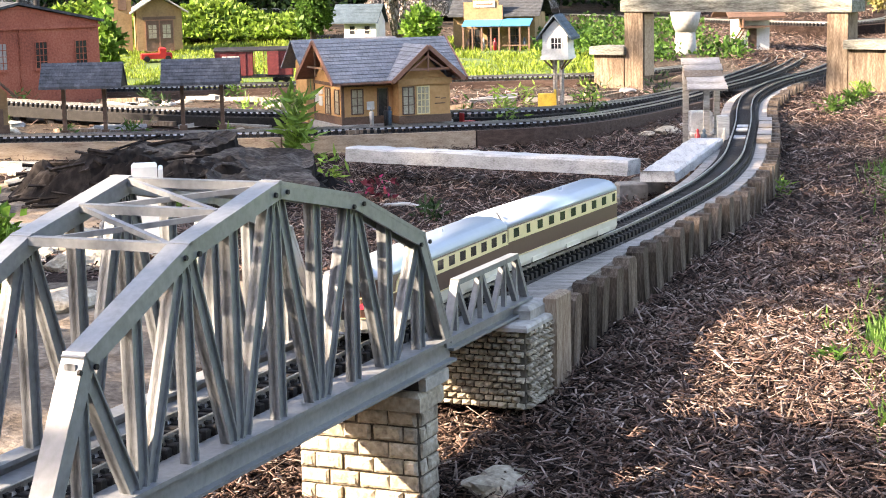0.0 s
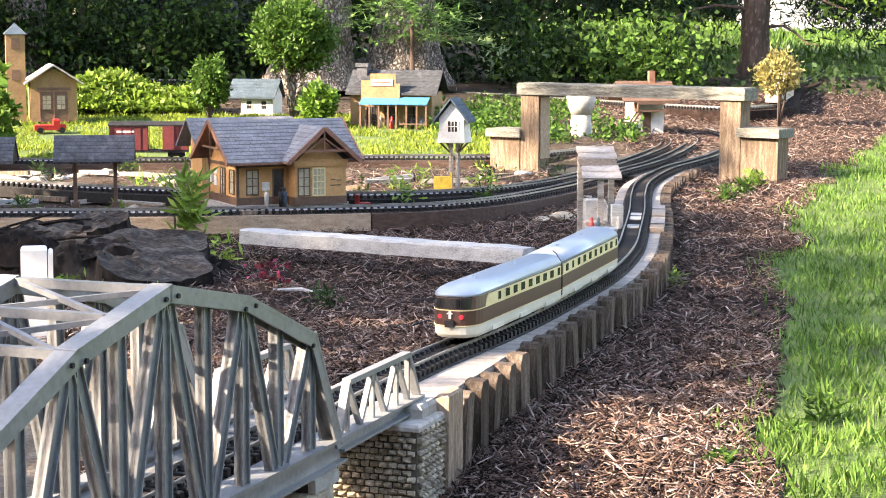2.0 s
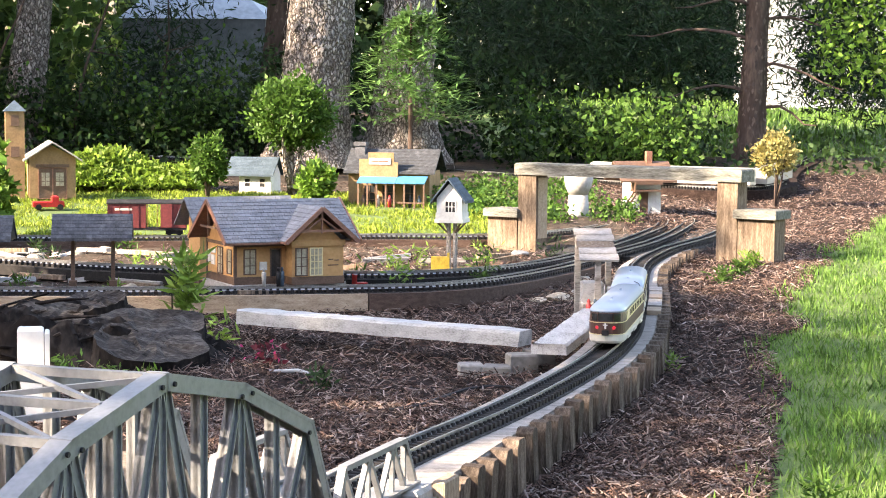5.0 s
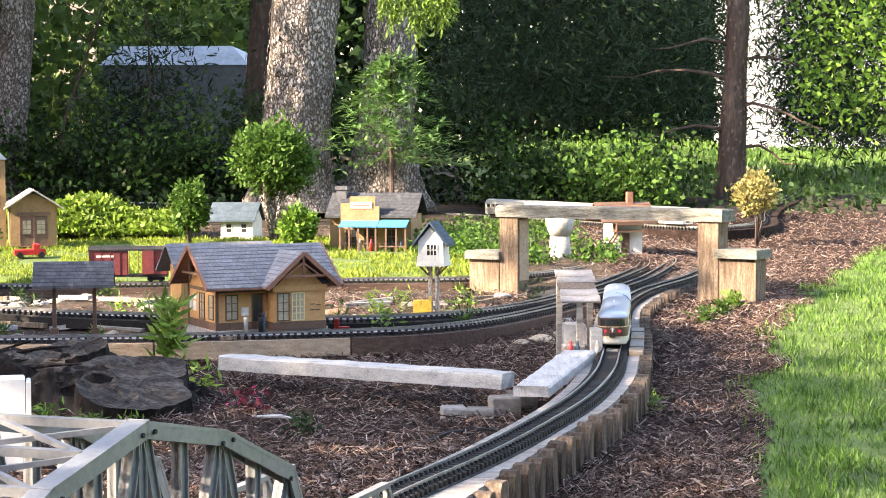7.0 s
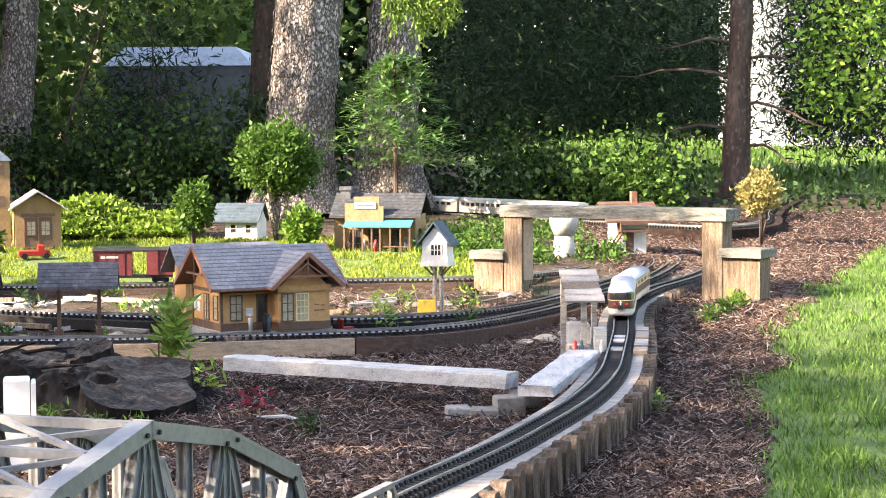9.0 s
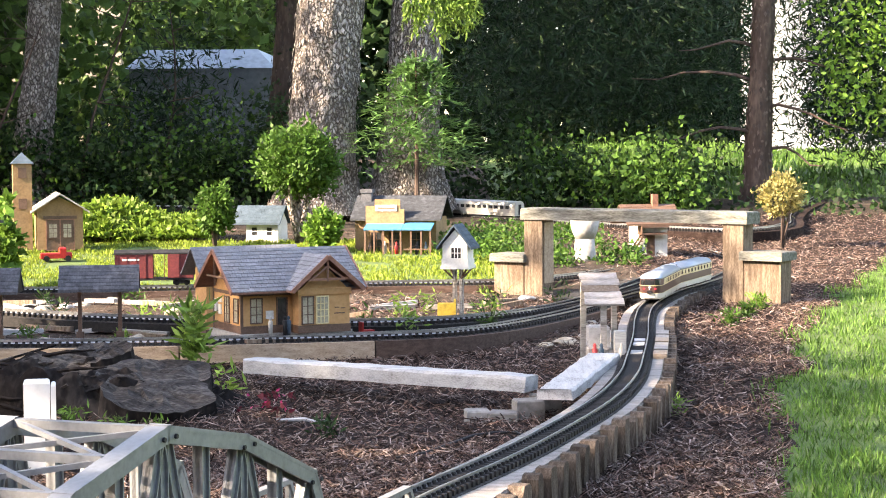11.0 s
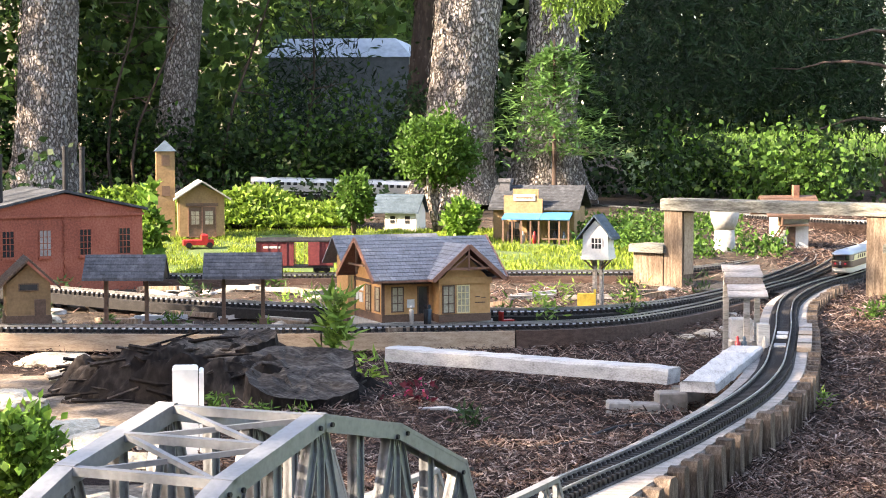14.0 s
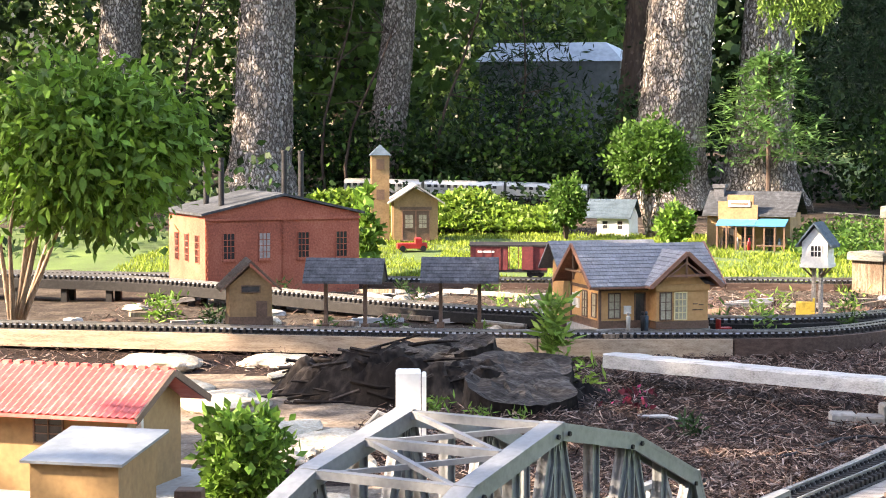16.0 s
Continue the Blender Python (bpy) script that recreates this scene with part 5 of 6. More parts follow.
for i in range(28):
    part("ridge_tile", Shape().box(-0.69 + i * 0.0255, 0.144, 0.234, -0.675 + i * 0.0255, 0.156, 0.242), REDTILE, rs)
part("porch_post", Shape().box(0.0, 0.03, 0.0, 0.01, 0.04, 0.165), WHITE, rs)
sash(rs, "front", -0.40, -0.34, 0.10, 0.15, 0.03, BROWN, GLASS)
sash(rs, "front", -0.22, -0.16, 0.10, 0.15, 0.03, BROWN, GLASS)
part("slab", Shape().box(-0.66, -0.06, -0.03, 0.12, 0.36, 0.0), CONCRETE, rs)
hs = thing("tan_shed", pose(-1.385, 2.98, -0.122, 0, 0, -2), "tan shed with a flat zinc sheet roof", "model building")
part("wall", Shape().prism([(0, 0), (0.17, 0), (0.17, 0.178), (0, 0.152)], 0.0, 0.165, "x"), TAN, hs)
part("roof", Shape().add([(-0.012, -0.015, 0.152), (0.178, -0.015, 0.152), (0.185, 0.185, 0.182), (-0.005, 0.185, 0.182), (-0.012, -0.015, 0.157), (0.178, -0.015, 0.157), (0.185, 0.185, 0.187), (-0.005, 0.185, 0.187)], [(3, 2, 1, 0), (4, 5, 6, 7), (0, 1, 5, 4), (1, 2, 6, 5), (2, 3, 7, 6), (3, 0, 4, 7)]), ZINC, hs)
part("step", Shape().box(0.165, 0.06, 0.0, 0.19, 0.11, 0.02), TAN, hs)
part("step", Shape().box(0.165, 0.06, 0.05, 0.175, 0.11, 0.06), TAN, hs)
cr = tagged(part("dark_crate", Shape().box(-0.025, -0.02, 0, 0.025, 0.02, 0.05, c=0.002), BROWN, at=pose(-1.17, 3.20, -0.10, 0, 0, 8)), "dark brown wooden crate beside the station", "crate")

# the stainless train on the distant line
COACHES = []
for k in range(3):
    co = thing("stainless_coach", Matrix(), "stainless steel passenger coach running on the distant line", "train car", "distant train")
    prof = [(-0.045, 0.012), (0.045, 0.012), (0.046, 0.075), (0.036, 0.098), (0.015, 0.106), (-0.015, 0.106), (-0.036, 0.098), (-0.046, 0.075)]
    part("body", Shape().prism(prof, 0.0, 0.57, "x"), STAINLESS, co)
    for u in (-1, 1):
        for i in range(11):
            part("window", Shape().box(0.05 + i * 0.047, u * 0.0445, 0.055, 0.078 + i * 0.047, u * 0.0475, 0.075), GLASS, co)
    for xc in (0.09, 0.51):
        part("bogie", Shape().box(xc - 0.045, -0.028, 0.0, xc + 0.045, 0.028, 0.014), BLACK, co)
    if k == 2:
        part("end_door", Shape().box(-0.003, -0.012, 0.02, 0.0, 0.012, 0.085), BLACK, co)
    COACHES.append(co)

# a toy truck by the fire house, a red cart, people-like toys on the store porch
tk = thing("toy_truck", pose(-1.96, 8.72, ground(-1.96, 8.72) + 0.002, 0, 0, 20), "small red toy fire truck parked by the fire house", "toy truck")
part("bed", Shape().box(-0.06, -0.025, 0.014, 0.03, 0.025, 0.040, c=0.004), TRACTORRED, tk)
part("cab", Shape().box(0.028, -0.025, 0.014, 0.058, 0.025, 0.066, c=0.006), TRACTORRED, tk)
part("hood", Shape().box(0.056, -0.020, 0.014, 0.085, 0.020, 0.042, c=0.005), TRACTORRED, tk)
for x in (-0.035, 0.065):
    for y in (-0.027, 0.027):
        part("wheel", Shape().tube([(x, y - 0.005, 0.014), (x, y + 0.005, 0.014)], [0.014, 0.014], 12), RUBBER, tk)
ct = thing("red_cart", pose(-0.335, 6.02, ground(-0.335, 6.02), 0, 0, 30), "tiny red baggage cart beside the station", "toy cart")
part("tray", Shape().box(-0.022, -0.014, 0.030, 0.022, 0.014, 0.046), TRACTORRED, ct)
part("back", Shape().box(-0.022, -0.014, 0.046, -0.017, 0.014, 0.072), TRACTORRED, ct)
for x in (-0.015, 0.015):
    part("wheel", Shape().tube([(x, -0.016, 0.016), (x, 0.016, 0.016)], [0.016, 0.016], 12), BLACK, ct)
for lx, ly, cm in ((0.03, -0.085, BROWN), (0.10, -0.06, CONCRETE), (0.16, -0.08, TRACTORRED), (0.26, -0.08, BLACK), (0.30, -0.06, SLATEBLUE)):
    p = gs.matrix_basis @ Vector((lx, ly, -0.018))
    q = Shape().tube([p, p + Vector((0, 0, 0.035)), p + Vector((0, 0, 0.058)), p + Vector((0, 0, 0.063)), p + Vector((0, 0, 0.071)), p + Vector((0, 0, 0.078))], [0.008, 0.009, 0.010, 0.004, 0.0065, 0.002], 8)
    tagged(part("figurine", q, cm, smooth=True), "painted toy figurine standing on the store porch", "figurine", "porch figurines")

# ---- plants ----
RS = np.random.RandomState(7)


def blade_mesh(name, base, ahead, side, length, width, mat_, fold=0.15):
    """Many leaves in one mesh: rhombs that start at base and point along ahead."""
    n = len(base)
    ahead = ahead / np.linalg.norm(ahead, axis=1, keepdims=True)
    side = side - (side * ahead).sum(1, keepdims=True) * ahead
    side = side / (np.linalg.norm(side, axis=1, keepdims=True) + 1e-9)
    up = np.cross(side, ahead)
    L, W = np.reshape(length, (-1, 1)) * np.ones((n, 1)), np.reshape(width, (-1, 1)) * np.ones((n, 1))
    v = np.empty((n, 4, 3))
    v[:, 0] = base
    v[:, 1] = base + ahead * L * 0.45 + side * W / 2 + up * W * fold
    v[:, 2] = base + ahead * L
    v[:, 3] = base + ahead * L * 0.45 - side * W / 2 + up * W * fold
    me = bpy.data.meshes.new(name)
    me.vertices.add(4 * n)
    me.vertices.foreach_set("co", v.ravel())
    me.loops.add(4 * n)
    me.loops.foreach_set("vertex_index", np.arange(4 * n))
    me.polygons.add(n)
    me.polygons.foreach_set("loop_start", np.arange(n) * 4)
    me.polygons.foreach_set("loop_total", np.full(n, 4))
    me.materials.append(mat_)
    me.update(calc_edges=True)
    return me


def puffs(centre, radii, clumps, per, spread, shell=0.75, flat=1.0):
    """Points in clumps, most of them near the skin of an uneven ellipsoid."""
    d = RS.normal(size=(clumps, 3))
    d /= np.linalg.norm(d, axis=1, keepdims=True)
    r = shell + (1 - shell) * RS.rand(clumps, 1) - 0.35 * (RS.rand(clumps, 1) < 0.25) * RS.rand(clumps, 1)
    lump = np.array([[1 + 0.28 * noise.noise(Vector(x) * 1.7 + Vector((centre[0], centre[1], 0)))] for x in d])
    c = np.array(centre) + d * r * lump * np.array(radii)
    p = np.repeat(c, per, 0) + RS.normal(size=(clumps * per, 3)) * spread * np.array([1, 1, flat])
    return p, np.repeat(d, per, 0)


def crown(name, centre, radii, clumps, per, size, mat_, parent, spread=None, aspect=0.55, droop=0.0, label=""):
    p, d = puffs(centre, radii, clumps, per, spread or 0.16 * min(radii))
    a = d * 0.6 + RS.normal(size=p.shape) * 0.7 + np.array([0, 0, 0.25 - droop])
    L = size * (0.6 + 0.8 * RS.rand(len(p)))
    me = blade_mesh(name, p, a, RS.normal(size=p.shape), L, L * aspect, mat_)
    return part(name, me, None, parent, label)


def limbs(parent, foot, centre, radii, n, r0, mat_):
    rng = random.Random(int(abs(foot[0] * 77)) + n)
    for k in range(n):
        tip = Vector(centre) + Vector((rng.uniform(-1, 1) * radii[0], rng.uniform(-1, 1) * radii[1], rng.uniform(-0.5, 0.8) * radii[2])) * 0.75
        f = Vector(foot)
        mid = f.lerp(tip, 0.5) + Vector((rng.uniform(-0.1, 0.1), rng.uniform(-0.1, 0.1), 0.03)) * radii[0]
        part("limb" if k else "trunk", Shape().tube([f, f.lerp(mid, 0.5), mid, tip], [r0, r0 * 0.8, r0 * 0.55, r0 * 0.2], 7), mat_, parent, smooth=True)


def bush(name, x, y, zc, radii, clumps, per, size, mat_, label, category="shrub", stems=5, r0=0.008, foot=None, bark=None, droop=0.0, aspect=0.55):
    z0 = ground(x, y)
    th = thing(name, Matrix(), label, category)
    limbs(th, foot or (x, y, z0 - 0.01), (x, y, zc), radii, stems, r0, bark or DARKBARK)
    crown("crown", (x, y, zc), radii, clumps, per, size, mat_, th, droop=droop, aspect=aspect)
    return th


bush("round_boxwood_tree", -0.86, 9.4, 0.485, (0.200, 0.19, 0.155), 360, 22, 0.026, BOXLEAF, "clipped round boxwood tree on a bare forked trunk", "small tree", 6, 0.022, bark=BARK)
bush("young_shrub", -1.27, 9.25, 0.25, (0.085, 0.085, 0.115), 130, 16, 0.026, BOXLEAF, "small upright green shrub by the houses")
bush("yellow_green_shrub", -0.71, 9.0, 0.165, (0.078, 0.075, 0.085), 100, 14, 0.030, BRIGHTLEAF, "low yellow-green shrub before the store")
bush("golden_shrub", 1.67, 10.0, 0.285, (0.11, 0.10, 0.105), 110, 14, 0.024, GOLDLEAF, "golden leaved shrub at the edge of the mulch path")
bush("glossy_foreground_bush", -1.13, 3.40, -0.025, (0.085, 0.08, 0.095), 170, 12, 0.024, BRIGHTLEAF, "glossy green bush by the stone path")
bush("large_leafy_shrub", -2.33, 5.62, 0.56, (0.34, 0.30, 0.25), 480, 20, 0.046, BRIGHTLEAF, "large leafy shrub with pale bent stems over the line", "shrub", 9, 0.011, (-2.60, 5.62, -0.08), CEDAR, 0.9, 0.42)
bush("bright_climber", -2.00, 8.0, 0.17, (0.05, 0.08, 0.15), 40, 9, 0.055, BRIGHTLEAF, "bright large-leaved climber beside the brick works")

# hedge-like ground cover behind the houses
hd = thing("ground_cover", Matrix(), "bright ground cover bank behind the model houses", "ground cover", kind="stuff")
n = 15000
px = RS.uniform(-2.9, -1.36, n)
py = RS.uniform(9.5, 10.2, n)
hz = np.array([ground(a, b) for a, b in zip(px, py)]) + 0.02 + 0.17 * np.clip((py - 9.45) / 0.3, 0, 1) * RS.rand(n) ** 0.5 * (0.8 + 0.3 * np.sin(px * 9))
part("leaves", blade_mesh("leaves", np.c_[px, py, hz], RS.normal(size=(n, 3)) * [1, 1, 0.4] + [0, -0.5, 0.4], RS.normal(size=(n, 3)), RS.uniform(0.025, 0.05, n), RS.uniform(0.02, 0.035, n), leafy("ground_cover_leaf", (0.125, 0.21, 0.03), 0.55)), None, hd)
LOWGREEN = leafy("low_green", (0.20, 0.27, 0.04), 0.5)
for name, x0, x1, y0, y1, n, hgt, test in (("meadow_grass", -3.2, 0.2, 7.95, 9.6, 60000, 0.028, None), ("lawn_grass", 0.4, 3.4, 2.2, 11.5, 230000, 0.036, "lawn"), ("far_lawn_grass", 0.8, 9.0, 13.5, 30.0, 30000, 0.10, None)):
    x, y = RS.uniform(x0, x1, n), RS.uniform(y0, y1, n)
    if test:
        y = y0 + (y1 - y0) * RS.rand(n) ** 1.5
        keep = np.array([a > lawn_edge(b) + 0.12 * noise.noise((a * 3, b * 3, 9)) + RS.normal() * 0.04 for a, b in zip(x, y)])
        x, y = x[keep], y[keep]
    elif name == "meadow_grass":
        keep = np.array([noise.noise((a * 4, b * 4, 2)) > -0.35 for a, b in zip(x, y)])
        x, y = x[keep], y[keep]
    n = len(x)
    z = np.array([ground(a, b) for a, b in zip(x, y)]) - 0.003
    L = hgt * RS.uniform(0.4, 1.2, n) * np.array([0.85 + 0.75 * noise.noise((a * 9, b * 9, 5)) for a, b in zip(x, y)])
    me = blade_mesh(name, np.c_[x, y, z], RS.normal(size=(n, 3)) * [0.45, 0.45, 0.1] + [0, 0, 1], RS.normal(size=(n, 3)), L, L * (0.12 if name == "lawn_grass" else 0.2), BLADE if name != "meadow_grass" else LOWGREEN)
    tagged(part(name, me, None), "blades of sunlit green grass", "grass", kind="stuff")

# bark chips over the bed
n = 200000
x, y = RS.uniform(-2.6, 2.6, n), 1.6 + 9.0 * RS.rand(n) ** 1.35
x[:30000], y[:30000] = RS.uniform(-0.5, 0.8, 30000), RS.uniform(1.8, 4.2, 30000)
x[98000:133000], y[98000:133000] = RS.uniform(-0.6, 0.8, 35000), RS.uniform(1.9, 3.9, 35000)
x[30000:80000], y[30000:80000] = RS.uniform(-1.0, 1.5, 50000), RS.uniform(3.6, 7.4, 50000)
x[80000:98000], y[80000:98000] = RS.uniform(0.7, 2.8, 18000), RS.uniform(7.3, 12.0, 18000)
keep = np.array([zone(a, b) == 0 or (zone(a, b) == 1 and RS.rand() < 0.6) for a, b in zip(x, y)])
x, y = x[keep], y[keep]
n = len(x)
z = np.array([ground(a, b) for a, b in zip(x, y)]) + RS.uniform(0, 0.017, n)
L, Wd = RS.uniform(0.008, 0.046, n) * RS.uniform(0.6, 1.2, n), RS.uniform(0.0012, 0.0042, n)
an = RS.uniform(0, 2 * np.pi, n)
a = np.c_[np.cos(an), np.sin(an), RS.normal(size=n) * 0.42]
a /= np.linalg.norm(a, axis=1, keepdims=True)
s = np.cross(a, RS.normal(size=(n, 3)) * [0.5, 0.5, 0.2] + [0, 0, 1])
s /= np.linalg.norm(s, axis=1, keepdims=True)
u = np.cross(s, a)
c = np.c_[x, y, z]
A_, S_, U_ = a * L[:, None] / 2, s * Wd[:, None] / 2, u * (Wd * 0.3)[:, None]
cor = np.stack([c - A_ - S_, c + A_ - S_ * 0.6, c + A_ * 0.9 + S_, c - A_ * 1.05 + S_ * 0.7, c - A_ - S_ + U_, c + A_ - S_ * 0.6 + U_, c + A_ * 0.9 + S_ + U_, c - A_ * 1.05 + S_ * 0.7 + U_], 1)
me = bpy.data.meshes.new("bark_chips")
me.vertices.add(8 * n)
me.vertices.foreach_set("co", cor.ravel())
fq = np.array([(4, 5, 6, 7), (0, 1, 5, 4), (1, 2, 6, 5), (2, 3, 7, 6), (3, 0, 4, 7)])
li = (np.arange(n)[:, None, None] * 8 + fq[None]).ravel()
me.loops.add(len(li))
me.loops.foreach_set("vertex_index", li)
me.polygons.add(5 * n)
me.polygons.foreach_set("loop_start", np.arange(5 * n) * 4)
me.polygons.foreach_set("loop_total", np.full(5 * n, 4))
for mt in (CHIP, CHIPPALE, CHIPDARK):
    me.materials.append(mt)
me.polygons.foreach_set("material_index", np.repeat(RS.choice(3, n, p=[0.48, 0.27, 0.25]), 5))
me.update(calc_edges=True)
tagged(part("bark_chips", me, None), "loose dark shredded bark mulch", "mulch", kind="stuff")


# ---- the old stump ----
def stump_piece(name, c, r, h, tilt, seed, mat_, cut):
    q, n, rings = Shape(), 40, 7
    vs, m = [], pose(c[0], c[1], c[2], tilt[0], tilt[1], tilt[2])
    for i in range(rings):
        t = i / (rings - 1)
        for k in range(n):
            a = 2 * math.pi * k / n
            rr = 1 + 0.16 * noise.noise((2 * math.cos(a) + seed, 2 * math.sin(a), 0)) + 0.06 * noise.noise((9 * math.cos(a) + seed, 9 * math.sin(a), 2 * t)) + 0.22 * (1 - t) ** 2
            jag = 0.05 * h * noise.noise((5 * math.cos(a), 5 * math.sin(a), seed))
            vs.append(m @ Vector((r[0] * rr * math.cos(a), r[1] * rr * math.sin(a), t * h + (jag if t == 1 else 0))))
    fs = [(i * n + k, i * n + (k + 1) % n, (i + 1) * n + (k + 1) % n, (i + 1) * n + k) for i in range(rings - 1) for k in range(n)]
    q.add(vs, fs)
    prev = (rings - 1) * n
    base = len(q.v)
    vs2 = []
    for j, f in enumerate((0.8, 0.55, 0.3)):
        for k in range(n):
            p = Vector(q.v[prev + k])
            cc = m @ Vector((0, 0, h))
            vs2.append(cc.lerp(p, f) + Vector((0, 0, -0.008 + 0.018 * noise.noise((k * 0.16 + seed, f * 7, 0)) + 0.010 * noise.noise((k * 0.9, f * 19, seed)))))
    q.v += [tuple(v) for v in vs2]
    ringsi = [prev] + [base + j * n for j in range(3)]
    for a, b in zip(ringsi, ringsi[1:]):
        for k in range(n):
            q.f.append((a + k, a + (k + 1) % n, b + (k + 1) % n, b + k))
            q.m.append(1)
    q.f.append(tuple(base + 2 * n + k for k in range(n)))
    q.m.append(1)
    return part(name, q, [mat_, cut], None, smooth=False)


stp = thing("rotten_stump", Matrix(), "dark rotten tree stump split into slabs with a sawn face", "tree stump")
for c, r, h, tilt, seed in (((-0.795, 4.665, -0.15), (0.140, 0.115), 0.122, (19, 4, 10), 2.0), ((-0.825, 4.78, -0.13), (0.155, 0.110), 0.126, (17, -3, 24), 5.0), ((-1.10, 4.80, -0.13), (0.135, 0.110), 0.128, (24, -16, 40), 9.0), ((-0.97, 4.93, -0.12), (0.10, 0.08), 0.160, (14, -8, 0), 13.0)):
    stump_piece("sawn_block", c, r, h, tilt, seed, STUMPWOOD, CUTWOOD).parent = stp


def torn(x, y):
    """Height of the torn wood: overlapping slabs with fibres and clefts."""
    u, v = (x + 1.03) / 0.47, (y - 4.84) / 0.24
    edge = 1 - (u * u + v * v)
    if edge <= 0:
        return -0.03
    lobe = 0.08 * math.exp(-((x + 0.90) / 0.20) ** 2) + 0.085 * math.exp(-((x + 1.15) / 0.14) ** 2) + 0.07 * math.exp(-((x + 1.38) / 0.14) ** 2)
    grain = abs(noise.noise((x * 7 + y * 3, y * 26 - x * 9, 4.0)))
    cleft = min(1.0, abs(noise.noise((x * 5, y * 9, 7.0))) * 6)
    return min(1, edge * 3.2) * (lobe * (0.40 + 0.60 * cleft) + 0.06 * grain + 0.010 * noise.noise((x * 34, y * 62, 1)) + 0.005 * noise.noise((x * 80, y * 90, 5)))


q, nxx, nyy = Shape(), 120, 70
q.v = [(-1.52 + 0.96 * i / nxx, 4.58 + 0.54 * j / nyy, ground(-1.52 + 0.96 * i / nxx, 4.58 + 0.54 * j / nyy) + torn(-1.52 + 0.96 * i / nxx, 4.58 + 0.54 * j / nyy)) for j in range(nyy + 1) for i in range(nxx + 1)]
q.f = [(j * (nxx + 1) + i, j * (nxx + 1) + i + 1, (j + 1) * (nxx + 1) + i + 1, (j + 1) * (nxx + 1) + i) for j in range(nyy) for i in range(nxx)]
q.m = [0] * len(q.f)
part("torn_wood", q, STUMPWOOD, stp, fix=False)
SPLINTER = material("grey_black_splinter", (0.032, 0.026, 0.023), (0.010, 0.008, 0.007), (0.12, 0.105, 0.095), 14, 0.9, 0, 0.6, 6, island=0.7, spec=0.15)
q, rng = Shape(), random.Random(3)
for k in range(150):
    x, y = rng.uniform(-1.48, -0.64), rng.uniform(4.62, 5.06)
    h = torn(x, y)
    if h < 0.012:
        continue
    a = rng.gauss(0.25, 0.5) + (0.7 if x > -0.95 else -0.3)
    ln, up = rng.uniform(0.03, 0.13), rng.uniform(-0.02, 0.035)
    p = Vector((x, y, ground(x, y) + h + rng.uniform(-0.008, 0.006)))
    d = Vector((math.cos(a) * ln, math.sin(a) * ln * 0.4, up))
    q.bar(p - d / 2, p + d / 2, rng.uniform(0.003, 0.008), rng.uniform(0.003, 0.008), up=(rng.uniform(-0.5, 0.5), -0.6, 1))
tagged(part("splintered_wood", q, SPLINTER, stp, fix=False), kind="stuff")
rng = random.Random(21)
for k in range(22):
    x, y = rng.uniform(-1.50, -0.95), rng.uniform(4.60, 4.95)
    z = ground(x, y) + max(0, torn(x, y)) + 0.004
    dx, dz = rng.uniform(0.05, 0.16), rng.uniform(-0.03, 0.02)
    part("root", Shape().tube([(x, y, z), (x + dx * 0.5, y - 0.02, z + dz * 0.8), (x + dx, y - 0.01, z + dz)], [0.006, 0.005, 0.002], 5), STUMPWOOD, stp)

# stones and litter by the path
rng = random.Random(5)
for x, y, r, f in ((-1.55, 4.55, 0.12, 0.25), (-1.30, 4.15, 0.11, 0.3), (-1.02, 3.75, 0.06, 0.5), (-1.12, 4.05, 0.09, 0.3), (-1.80, 4.75, 0.12, 0.25), (-1.45, 5.0, 0.09, 0.3), (-1.95, 5.2, 0.12, 0.3), (-1.62, 5.28, 0.10, 0.25), (-0.95, 3.35, 0.07, 0.4), (-1.20, 3.85, 0.08, 0.3), (-1.62, 4.0, 0.1, 0.3)):
    rock(x, y, r, f, STONE, seed=int(abs(x * 30 + y * 7)))
for k in range(95):
    x, y = rng.uniform(-2.6, 0.55), rng.uniform(5.95, 7.4)
    rock(x, y, rng.uniform(0.015, 0.045), rng.uniform(0.3, 0.6), rng.choice([GREYSTONE, STONE, BROWNBEAM]), seed=k + 40)
for k in range(44):
    x, y = rng.uniform(-2.5, 0.2), rng.uniform(6.0, 7.5)
    q = Shape().bar((-0.09, 0, 0), (0.09, 0, 0.01), 0.022, 0.016)
    tagged(part("scrap_board", q, rng.choice([PLANK, CEDAR, WHITEWOOD]), at=pose(x, y, ground(x, y) + 0.012, 0, rng.uniform(-6, 6), rng.uniform(-50, 50))), "weathered scrap of board lying by the tracks", "board", "scrap boards")

